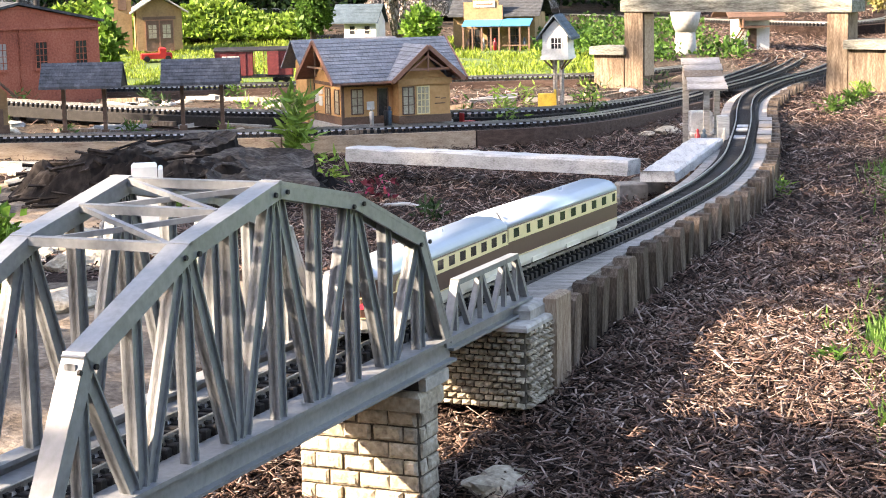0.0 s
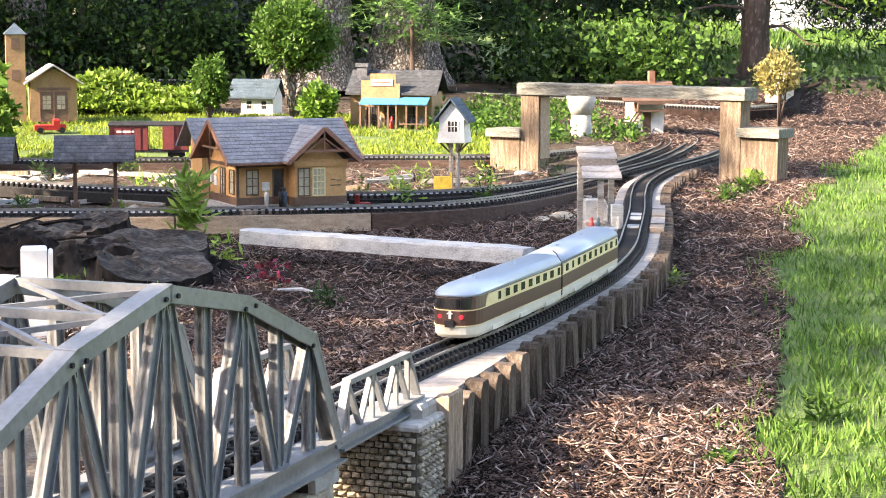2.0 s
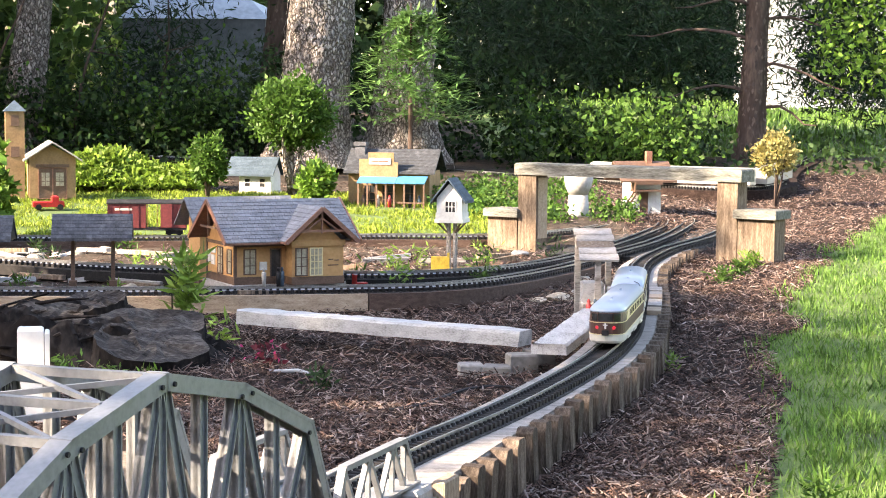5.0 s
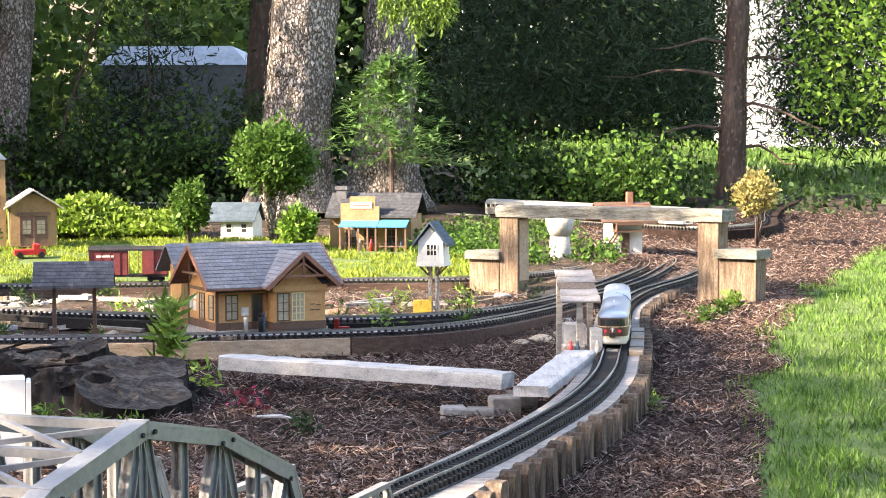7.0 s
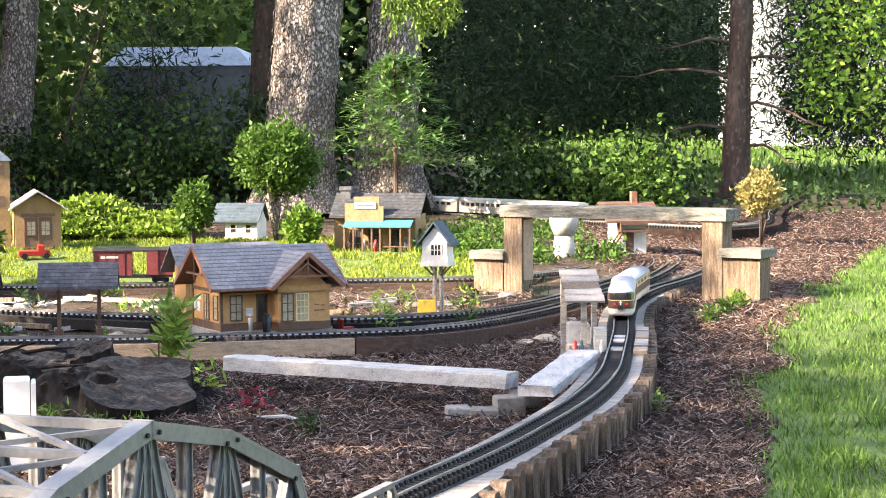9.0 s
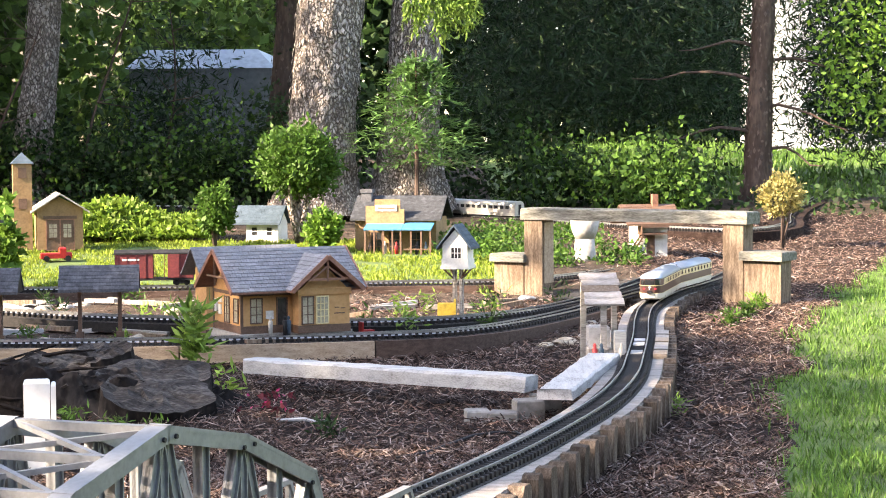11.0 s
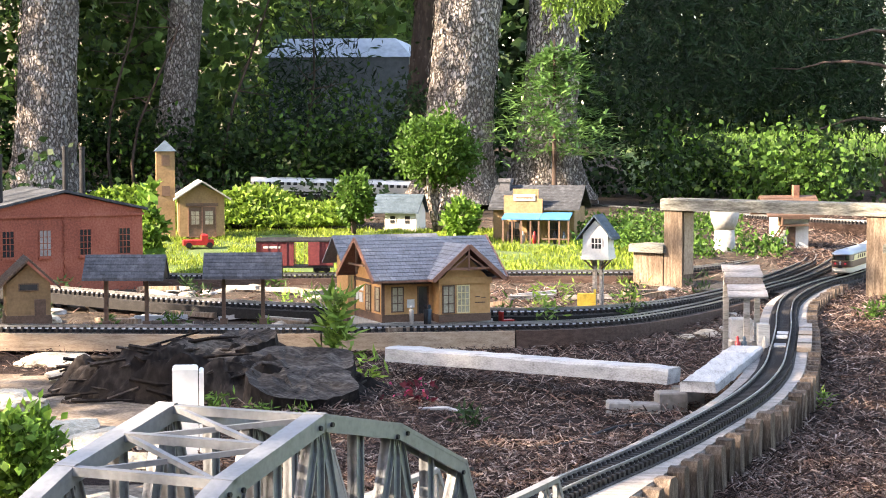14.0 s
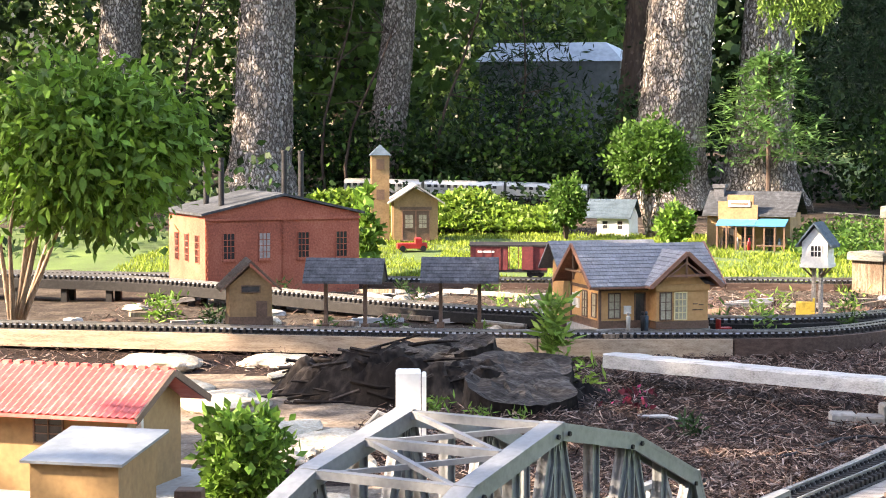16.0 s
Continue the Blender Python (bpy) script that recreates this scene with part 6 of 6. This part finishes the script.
# weeds
WEEDS = [(-0.80, 5.40, 0.20, 62, 0.085, WEED), (-0.655, 4.95, 0.075, 16, 0.05, WEED), (-0.95, 4.35, 0.07, 26, 0.035, BRIGHTLEAF), (-0.84, 4.35, 0.05, 20, 0.03, BRIGHTLEAF), (-0.73, 4.32, 0.05, 16, 0.03, BRIGHTLEAF), (-0.33, 4.30, 0.05, 20, 0.04, SHADEGREEN), (0.40, 2.85, 0.03, 20, 0.03, BOXLEAF), (0.55, 3.05, 0.03, 20, 0.03, BOXLEAF), (0.62, 3.2, 0.05, 30, 0.04, BOXLEAF), (0.52, 4.62, 0.04, 14, 0.03, WEED), (1.0, 6.7, 0.05, 50, 0.04, BOXLEAF), (1.08, 6.95, 0.05, 50, 0.04, BRIGHTLEAF), (0.90, 6.45, 0.05, 40, 0.04, BOXLEAF), (0.05, 6.5, 0.08, 16, 0.05, WEED), (-0.25, 6.7, 0.08, 16, 0.05, WEED), (-1.42, 5.95, 0.06, 30, 0.04, BOXLEAF), (-2.05, 6.0, 0.08, 40, 0.05, SHADEGREEN), (-1.25, 3.95, 0.05, 40, 0.03, BOXLEAF), (-2.3, 6.2, 0.1, 50, 0.05, BRIGHTLEAF)]
WEEDS += [(rng.uniform(-2.6, 0.4), rng.uniform(5.95, 7.4), rng.uniform(0.03, 0.09), 14, 0.045, rng.choice([WEED, BOXLEAF, SHADEGREEN])) for k in range(26)]
for x, y, h, n, l, mt in WEEDS:
    z = ground(x, y)
    n *= 3
    l *= 0.8
    hh = RS.rand(n)
    p = np.c_[RS.normal(size=n) * h * (0.10 if h > 0.1 else 0.3) + x, RS.normal(size=n) * h * (0.10 if h > 0.1 else 0.3) + y, z + hh * h]
    me = blade_mesh("weed", p, RS.normal(size=(n, 3)) * [0.8, 0.8, 0.4] + [0, 0, 0.5], RS.normal(size=(n, 3)), l * RS.uniform(0.6, 1.2, n), l * 0.22, mt)
    tagged(part("weed", me, None), "small green weed growing from the bed", "weed", "weeds in the bed", "stuff")
for mt, n, l in ((REDLEAF, 34, 0.026), (PINKS, 9, 0.014)):
    x, y = -0.50, 4.66
    z = ground(x, y)
    p = np.c_[RS.normal(size=n) * 0.032 + x, RS.normal(size=n) * 0.03 + y, z + RS.rand(n) * 0.05 + (0.02 if mt == PINKS else 0)]
    me = blade_mesh("coleus", p, RS.normal(size=(n, 3)) + [0, 0, 0.5], RS.normal(size=(n, 3)), l, l * 0.6, mt)
    tagged(part("bedding_plant", me, None), "dark red bedding plant with pink bloom", "plant", "", "stuff")

# ---- trees and woods ----
def trunk_tree(name, pts, radii, label, mat_=None, n=36, wob=0.10):
    th = thing(name, Matrix(), label, "tree")
    P, R = [], []
    for i in range(len(pts) - 1):
        for k in range(12):
            t = k / 12
            P.append(Vector(pts[i]).lerp(Vector(pts[i + 1]), t))
            R.append(radii[i] + (radii[i + 1] - radii[i]) * t)
    P.append(Vector(pts[-1]))
    R.append(radii[-1])
    q = Shape()
    vs = []
    for j, (p, r) in enumerate(zip(P, R)):
        for k in range(n):
            a = 2 * math.pi * k / n
            d = Vector((math.cos(a), math.sin(a), 0))
            s = d * 3 + Vector((p.x, p.y, p.z * 2.5))
            rr = r * (1 + wob * noise.noise(s) + 0.35 * wob * noise.noise(s * 5)) + 0.010 * noise.noise(s * 9)
            vs.append(p + d * rr)
    q.add(vs, [(i * n + k, i * n + (k + 1) % n, (i + 1) * n + (k + 1) % n, (i + 1) * n + k) for i in range(len(P) - 1) for k in range(n)])
    part("trunk", q, mat_ or BARK, th, smooth=True)
    return th


PLATE = leafy("bark_plate", (0.24, 0.215, 0.195), 0.6, 0.0)


PLATEDARK = leafy("dark_bark_plate", (0.085, 0.062, 0.052), 0.6, 0.0)


def plates(th, pts, radii, n, dark=None):
    """Loose plates of bark on a trunk."""
    P = np.array([list(p) for p in pts], float)
    zs = RS.uniform(P[0, 2], P[-1, 2], n)
    cx, cy, r = (np.interp(zs, P[:, 2], v) for v in (P[:, 0], P[:, 1], np.array(radii)))
    a = RS.uniform(math.pi, 2 * math.pi, n)
    d = np.c_[np.cos(a), np.sin(a), 0 * a]
    base = np.c_[cx, cy, zs] + d * (r * 1.03)[:, None]
    me = blade_mesh("loose_bark", base, d * 0.12 + np.array([0, 0, -1]) + RS.normal(size=(n, 3)) * 0.12, np.cross(d, [0, 0, 1]), RS.uniform(0.02, 0.055, n), RS.uniform(0.012, 0.028, n), dark or PLATE)
    tagged(part("loose_bark", me, None, th), kind="stuff")


TREES = [
    ("spruce_tree", [(-0.98, 12.0, 0.12), (-0.98, 12.0, 0.32), (-0.95, 12.0, 0.7), (-0.88, 12.0, 1.6), (-0.80, 12.0, 5.0)], [0.36, 0.245, 0.215, 0.205, 0.16], "large old spruce trunk with pale flaking bark", BARK),
    ("spruce_tree", [(-0.40, 12.2, 0.14), (-0.40, 12.2, 0.34), (-0.38, 12.2, 0.7), (-0.34, 12.2, 1.5), (-0.30, 12.2, 5.0)], [0.34, 0.235, 0.18, 0.155, 0.12], "large spruce trunk flaring at its foot", BARK),
    ("spruce_tree", [(-3.70, 12.0, 0.10), (-3.69, 12.0, 0.4), (-3.66, 12.0, 1.0), (-3.62, 12.0, 1.8), (-3.55, 12.0, 5.0)], [0.28, 0.205, 0.19, 0.175, 0.13], "tall spruce trunk behind the brick works", BARK),
    ("spruce_tree", [(-3.20, 13.4, 0.15), (-3.16, 13.4, 0.5), (-3.08, 13.4, 1.1), (-3.0, 13.4, 2.2), (-2.8, 13.4, 5.0)], [0.20, 0.14, 0.12, 0.11, 0.08], "slender leaning trunk in the wood", BARK),
    ("pine_tree", [(2.02, 13.2, 0.05), (2.03, 13.2, 0.4), (2.05, 13.2, 1.0), (2.08, 13.2, 2.0), (2.1, 13.2, 5)], [0.15, 0.095, 0.080, 0.075, 0.06], "dark pine trunk at the edge of the lawn", DARKBARK),
    ("pine_tree", [(-1.45, 14.0, 0.15), (-1.42, 14.0, 0.6), (-1.35, 14.0, 1.5), (-1.2, 14, 5)], [0.15, 0.11, 0.10, 0.08], "dark slender trunk behind the big spruces", DARKBARK),
    ("pine_tree", [(-4.35, 14.0, 0.15), (-4.33, 14.0, 0.6), (-4.3, 14.0, 1.5), (-4.2, 14, 5)], [0.18, 0.13, 0.12, 0.1], "brown trunk deeper in the wood", DARKBARK),
    ("pine_tree", [(-4.05, 15.5, 0.15), (-4.0, 15.5, 0.6), (-3.95, 15.5, 1.5), (-3.9, 15.5, 5)], [0.16, 0.11, 0.10, 0.08], "brown trunk deeper in the wood", DARKBARK),
    ("spruce_tree", [(-4.95, 12.6, 0.12), (-4.93, 12.6, 0.6), (-4.9, 12.6, 1.5), (-4.8, 12.6, 5)], [0.22, 0.16, 0.14, 0.11], "spruce trunk at the edge of the wood", BARK),
]
for i, (nm, pts, rad, lab, mt) in enumerate(TREES):
    th = trunk_tree(nm, pts, rad, lab, mt)
    plates(th, pts, [r * 1.02 for r in rad], 1300 if i < 3 else 700, None if mt is BARK else PLATEDARK)
    # the crown, high up, shades the wood below
    top = Vector(pts[-1])
    crown("crown", (top.x - 1.2, top.y + 0.5, 3.7), (1.5, 1.4, 1.3), 120, 14, 0.20, NEEDLE, th, spread=0.22, aspect=0.35)


rng = random.Random(31)
pine = [ob for ob in bpy.data.objects if ob.name.startswith("pine_tree")][0]
for z, dx, dy, dz in ((0.62, -0.75, -0.2, 0.02), (0.80, 0.55, -0.3, -0.10), (0.98, -0.9, 0.1, 0.10), (1.10, 0.6, 0.1, 0.04), (1.22, -0.6, -0.2, 0.02), (0.50, 0.4, -0.2, -0.06)):
    q = [Vector((2.05, 13.2, z)) + Vector((dx, dy, 0)) * t + Vector((0, 0, dz * t + 0.05 * math.sin(5 * t) + rng.uniform(-0.012, 0.012))) for t in (0, 0.2, 0.4, 0.6, 0.8, 1.0)]
    part("branch", Shape().tube(q, [0.014, 0.012, 0.010, 0.008, 0.006, 0.003], 6), DARKBARK, pine)
for x, y, lean, h in ((-3.55, 13.1, 0.22, 1.5), (-3.35, 13.0, 0.35, 1.3), (-3.9, 13.3, -0.15, 1.4), (-2.75, 13.3, 0.42, 1.7), (-4.6, 13.0, 0.2, 1.6), (-2.30, 14.2, 0.05, 1.5)):
    th = thing("bare_sapling", pose(x, y, 0.1), "thin bare sapling stem bending in the wood", "sapling", "saplings")
    part("stem", Shape().tube([(lean * t * t + 0.04 * math.sin(6 * t + x), 0.03 * math.sin(4 * t), h * t) for t in (0, 0.2, 0.4, 0.6, 0.8, 1.0)], [0.013, 0.012, 0.010, 0.009, 0.007, 0.004], 7), DARKBARK, th, smooth=True)
    for k in range(7):
        t, u = rng.uniform(0.3, 0.95), rng.choice((-1, 1))
        p = Vector((lean * t * t, 0, h * t))
        part("twig", Shape().tube([p, p + Vector((u * rng.uniform(0.08, 0.3), rng.uniform(-0.1, 0.1), rng.uniform(-0.05, 0.2)))], [0.005, 0.002], 5), DARKBARK, th)


def thicket(name, boxes, mat_, size, label, aspect=0.6, droop=0.0, clump=0.10, gaps=-1.0):
    """Undergrowth: clumps of leaves through several boxes (x0, x1, y0, y1, z0, z1, clumps, leaves in each)."""
    P, A = [], []
    for x0, x1, y0, y1, z0, z1, k, per in boxes:
        c = np.c_[RS.uniform(x0, x1, k), RS.uniform(y0, y1, k), z0 + (z1 - z0) * RS.rand(k) ** 1.1]
        c = np.array([q for q in c if noise.noise(Vector(q) * 2.3) > gaps])
        k = len(c)
        P.append(np.repeat(c, per, 0) + RS.normal(size=(k * per, 3)) * clump)
        A.append(RS.normal(size=(k * per, 3)) + [0, -0.5, 0.2 - droop])
    P, A = np.concatenate(P), np.concatenate(A)
    L = size * RS.uniform(0.6, 1.4, len(P))
    return tagged(part(name, blade_mesh(name, P, A, RS.normal(size=P.shape), L, L * aspect, mat_), None), label, "undergrowth", kind="stuff")


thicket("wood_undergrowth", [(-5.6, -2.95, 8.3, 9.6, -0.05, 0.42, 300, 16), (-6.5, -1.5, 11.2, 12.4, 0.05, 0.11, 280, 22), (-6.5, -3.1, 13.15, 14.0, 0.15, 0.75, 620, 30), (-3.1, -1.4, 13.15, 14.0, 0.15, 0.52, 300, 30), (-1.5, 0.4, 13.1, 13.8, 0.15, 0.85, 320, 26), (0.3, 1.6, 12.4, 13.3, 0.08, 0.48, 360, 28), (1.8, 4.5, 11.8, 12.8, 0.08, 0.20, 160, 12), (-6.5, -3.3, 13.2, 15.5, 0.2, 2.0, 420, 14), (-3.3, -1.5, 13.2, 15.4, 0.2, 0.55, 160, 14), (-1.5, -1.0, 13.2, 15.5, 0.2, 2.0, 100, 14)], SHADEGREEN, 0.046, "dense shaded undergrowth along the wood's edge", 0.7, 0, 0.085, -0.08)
thicket("spring_shrubs", [(0.85, 1.45, 12.0, 12.5, 0.12, 0.50, 70, 22), (-4.4, -2.2, 13.1, 13.5, 0.15, 0.55, 110, 14), (0.3, 0.7, 12.5, 12.9, 0.2, 0.5, 50, 12), (-2.4, -1.4, 12.6, 13.4, 0.3, 0.8, 60, 12)], BOXLEAF, 0.045, "fresh green shrubs catching some light")
thicket("low_plants", [(0.16, 0.46, 8.5, 9.3, -0.05, 0.07, 240, 14), (0.60, 0.80, 8.7, 9.3, -0.05, 0.06, 120, 14), (-0.15, 0.15, 8.6, 9.9, 0.0, 0.12, 240, 14), (0.1, 0.7, 9.6, 10.4, 0.02, 0.12, 160, 14)], BOXLEAF, 0.026, "low green plants by the pedestal", 0.55, 0, 0.03)
thicket("conifer_boughs", [(0.0, 2.2, 13.5, 17.0, 0.8, 2.7, 1500, 38), (2.2, 2.5, 15.5, 17.5, 0.65, 2.7, 150, 30), (2.65, 3.0, 14.8, 16.0, 0.62, 2.8, 120, 34), (2.95, 3.8, 14.8, 16.8, 0.62, 2.8, 900, 34), (-3.0, -1.5, 14.2, 15.4, 0.2, 0.85, 120, 26), (-2.65, -2.05, 14.3, 15.0, 0.4, 1.45, 110, 30), (3.4, 7.0, 14.5, 18, 0.62, 3.2, 520, 30)], NEEDLE, 0.085, "dark hanging conifer boughs", 0.16, 0.5, 0.13, -0.18)
thicket("sunlit_maple_boughs", [(2.45, 3.9, 12.6, 13.6, 0.64, 1.8, 200, 20), (-5.6, -4.2, 16, 18, 0.9, 2.4, 120, 14)], BRIGHTLEAF, 0.05, "yellow-green boughs lit by the sun")
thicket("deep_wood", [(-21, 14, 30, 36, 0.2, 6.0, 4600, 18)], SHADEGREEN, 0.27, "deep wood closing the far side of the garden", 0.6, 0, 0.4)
thicket("maple_saplings", [(-11, -6.8, 18, 22, 0.2, 3.4, 520, 26), (-6.8, -5, 18, 24, 0.2, 3.4, 90, 26), (-5, -1.5, 18, 23, 0.2, 3.4, 620, 26), (-4.6, -3.2, 14.0, 15.6, 0.7, 2.2, 110, 24)], leafy("maple_leaf", (0.075, 0.14, 0.034), 0.6), 0.11, "shaded broadleaf saplings in the wood", 0.75, 0.3, 0.25)
# young hemlock before the second trunk
hm = thing("young_hemlock", Matrix(), "young feathery hemlock before the big trunk", "small tree")
part("trunk", Shape().tube([(-0.33, 11.55, 0.15), (-0.33, 11.55, 1.15)], [0.018, 0.006], 8), DARKBARK, hm)
P, A = [], []
for k in range(115):
    z = RS.uniform(0.42, 1.10)
    an, ln = RS.uniform(0, 2 * math.pi), 0.42 * (1.25 - z) / 0.8 + 0.08
    d = np.array([math.cos(an), math.sin(an), 0.12])
    t = np.linspace(0.15, 1, 26)[:, None]
    pp = np.array([-0.33, 11.55, z]) + d * t * ln + np.array([0, 0, -0.10]) * t**2
    P.append(pp), A.append(d * 0.7 + RS.normal(size=(26, 3)) * [0.7, 0.7, 0.25])
P, A = np.concatenate(P), np.concatenate(A)
part("crown", blade_mesh("crown", P, A, RS.normal(size=P.shape) * [0.3, 0.3, 0] + np.cross(A, [0, 0, 1]), RS.uniform(0.05, 0.10, len(P)), 0.02, leafy("hemlock_needle", (0.11, 0.22, 0.07), 0.5)), None, hm)
# the bough that hangs in from above, close to the big trunks
bo = thing("hanging_bough", Matrix(), "bright fresh conifer bough hanging in from above", "bough")
P, A = [], []
for k in range(64):
    x0 = RS.uniform(-0.36, 0.06)
    p0 = np.array([x0, 10.6, 1.38 + RS.uniform(0, 0.12)])
    d = np.array([RS.normal() * 0.25, 0.1, -1.0])
    ln = RS.uniform(0.12, 0.30) * (1.0 - 0.8 * abs(x0 + 0.15))
    t = np.linspace(0, 1, 24)[:, None]
    P.append(p0 + d * t * ln), A.append(d + RS.normal(size=(24, 3)) * 0.7)
P, A = np.concatenate(P), np.concatenate(A)
part("needles", blade_mesh("needles", P, A, RS.normal(size=P.shape), 0.045, 0.012, leafy("fresh_needle", (0.15, 0.25, 0.05), 0.4)), None, bo)
part("branch", Shape().tube([(-0.45, 10.7, 1.75), (-0.2, 10.6, 1.55), (0.1, 10.55, 1.47)], [0.03, 0.02, 0.008], 8), DARKBARK, bo)

# covered boat and pale house wall seen through the wood
bt = thing("tarpaulin_shelter", pose(-2.92, 16.0, 0.2), "large object under a blue-grey tarpaulin in the wood", "covered vehicle")
# one tarp in two tones: light on top, shade on the side, by colour
TARP = material("lit_blue_grey_tarp", (0.46, 0.54, 0.62), (0.3, 0.37, 0.44), (0.6, 0.68, 0.74), 4, 0.5, 0, 0.4, 6)
part("side", Shape().box(0, 0, 0, 1.22, 1.6, 1.02), material("shaded_tarp", (0.13, 0.15, 0.17), None, (0.2, 0.225, 0.25), 4, 0.6, 0, 0.5, 6), bt)
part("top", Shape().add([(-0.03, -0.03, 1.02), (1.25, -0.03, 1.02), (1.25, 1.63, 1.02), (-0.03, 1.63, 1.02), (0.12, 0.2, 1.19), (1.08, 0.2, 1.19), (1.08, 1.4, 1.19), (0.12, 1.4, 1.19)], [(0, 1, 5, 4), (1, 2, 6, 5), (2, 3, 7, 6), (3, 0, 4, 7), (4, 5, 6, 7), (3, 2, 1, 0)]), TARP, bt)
nh = thing("pale_house", pose(4.25, 25.5, 0.4), "pale grey house standing beyond the far lawn", "house")
part("wall", Shape().box(0, 0, 0, 5.5, 4, 3.4), material("pale_siding", (0.33, 0.35, 0.37), None, None, 3, 0.8, 0, 0.1), nh)
part("roof", Shape().prism([(-0.3, 3.4), (4.3, 3.4), (2, 5.0)], -0.3, 5.8, "x"), ROOFGREY, nh)
hw = thing("neighbour_house", pose(-11.1, 24.0, 0.3, 0, 0, 10), "pale house glimpsed through the trees", "house")
part("wall", Shape().box(0, 0, 0, 6.5, 4, 3.2), material("cream_siding", (0.46, 0.38, 0.29), None, None, 3, 0.8, 0, 0.1), hw)
part("roof", Shape().prism([(-0.3, 3.2), (4.3, 3.2), (2, 5.0)], -0.3, 6.8, "x"), ROOFGREY, hw)

# an unseen broad tree, added off to the left to shade the bed
def sunward(v, w, z):
    """A place v metres along the sunlight's way over the ground, w metres across it."""
    h = Vector((to_sun.x, to_sun.y, 0)).normalized()
    return Vector((-h.x * v + h.y * w, -h.y * v - h.x * w, z))


f = sunward(-4.9, 4.2, -0.2)
sh_t = trunk_tree("shade_tree", [f, f + Vector((0, 0, 1.0)), f + Vector((0.1, 0.1, 2.4)), f + Vector((0.3, 0.2, 3.6))], [0.3, 0.24, 0.2, 0.10], "unseen broad tree added to shade the garden bed", BARK)
RS.seed(12)
# each crown stands where its shadow should fall on bed, bridge or shed
for v, w, z, r, k in ((-4.3, 3.4, 3.45, 0.48, 46), (-4.3, 4.05, 3.45, 0.58, 66), (-4.3, 4.8, 3.45, 0.64, 86), (-4.3, 5.5, 3.40, 0.62, 130), (-4.3, 6.6, 4.40, 0.40, 28), (-4.3, 3.1, 2.45, 0.45, 34), (-4.3, 1.65, 2.90, 0.48, 42), (-4.3, 0.9, 2.85, 0.5, 42)):
    crown("crown", sunward(v, w, z), (r * 0.8, r, r), k, 13, 0.13, SHADEGREEN, sh_t, spread=0.15)
# unseen spruces added further left to shade the wood
for x, y, z, r in ((-8.0, 10.4, 3.6, 1.7), (-8.6, 13.4, 3.8, 1.9), (-8.2, 16.6, 3.8, 1.9)):
    th = trunk_tree("spruce_tree", [(x, y, 0.1), (x, y, 1.0), (x, y, 5.6)], [0.24, 0.18, 0.05], "unseen full spruce added to shade the wood", BARK)
    crown("crown", (x, y, z), (r * 0.8, r, 2.2), 260, 14, 0.26, NEEDLE, th, spread=0.28, aspect=0.35)
# unseen tall hedgerow, added to close the garden behind the camera and beside it
thicket("hedgerow", [(-14, 9, -13, -9.5, -0.2, 5.5, 600, 14), (-15, -12, -10, 24, -0.2, 2.6, 500, 14), (9, 12, -10, 6, -0.2, 4.0, 180, 14)], SHADEGREEN, 0.6, "unseen tall hedgerow of trees added round the garden", 0.7, 0, 0.6)
# a cable and a stick on the mulch
cb = Shape().tube([(x, y, ground(x, y) + 0.014) for x, y in ((-0.16, 4.02), (-0.10, 4.07), (-0.04, 4.19), (0.01, 4.28), (0.06, 4.31), (0.11, 4.31), (0.15, 4.22))], [0.0035] * 7, 7)
tagged(part("garden_cable", cb, BLACK, smooth=True), "thin black cable lying on the mulch", "cable")
tagged(part("bleached_stick", Shape().tube([(-0.47, 4.50, ground(-0.47, 4.5) + 0.015), (-0.40, 4.49, ground(-0.4, 4.49) + 0.018), (-0.345, 4.46, ground(-0.345, 4.46) + 0.012)], [0.004, 0.005, 0.003], 6), WHITEWOOD), "pale bleached stick lying on the mulch", "stick")


# ---- what moves ----
def on_line(line, tail, length, heading=1):
    """The pose of a car whose tail is at that arc length, riding on two bogies."""
    a, b = line.at(tail + heading * 0.2 * length), line.at(tail + heading * 0.8 * length)
    d = (b - a).normalized()
    p = a - d * 0.2 * length
    return pose(p.x, p.y, p.z, 0, -math.degrees(math.asin(d.z)), math.degrees(math.atan2(d.y, d.x)))


TAIL_T = [0, 1, 1.5, 2, 3, 4, 6.5, 7, 8, 10.5, 11, 12.5, 13, 14, 16]
TAIL_S = [0.86, 1.28, 1.49, 1.68, 2.04, 2.41, 3.42, 3.68, 4.14, 5.07, 5.26, 5.72, 5.88, 6.20, 6.86]


def motions():
    times = [k * 0.5 for k in range(33)]
    tail = [float(np.interp(t, TAIL_T, TAIL_S)) + 1.312 for t in times]
    walk(REAR_CAR, [(t, on_line(MAIN, s, CAR_L)) for t, s in zip(times, tail)])
    walk(LEAD_CAR, [(t, on_line(MAIN, s + CAR_L + 0.014, CAR_L)) for t, s in zip(times, tail)])
    first = min(range(len(FAR.p)), key=lambda i: (FAR.p[i] - Vector((0.26, 11.85, 0.10))).length)
    nose = FAR.s[first]
    for k, co in enumerate(COACHES):
        walk(co, [(t, on_line(FAR, min(nose - 0.43 * (t - 7.0) + 0.59 * (k + 1), FAR.length - 0.005), 0.57, -1)) for t in times])


motions()
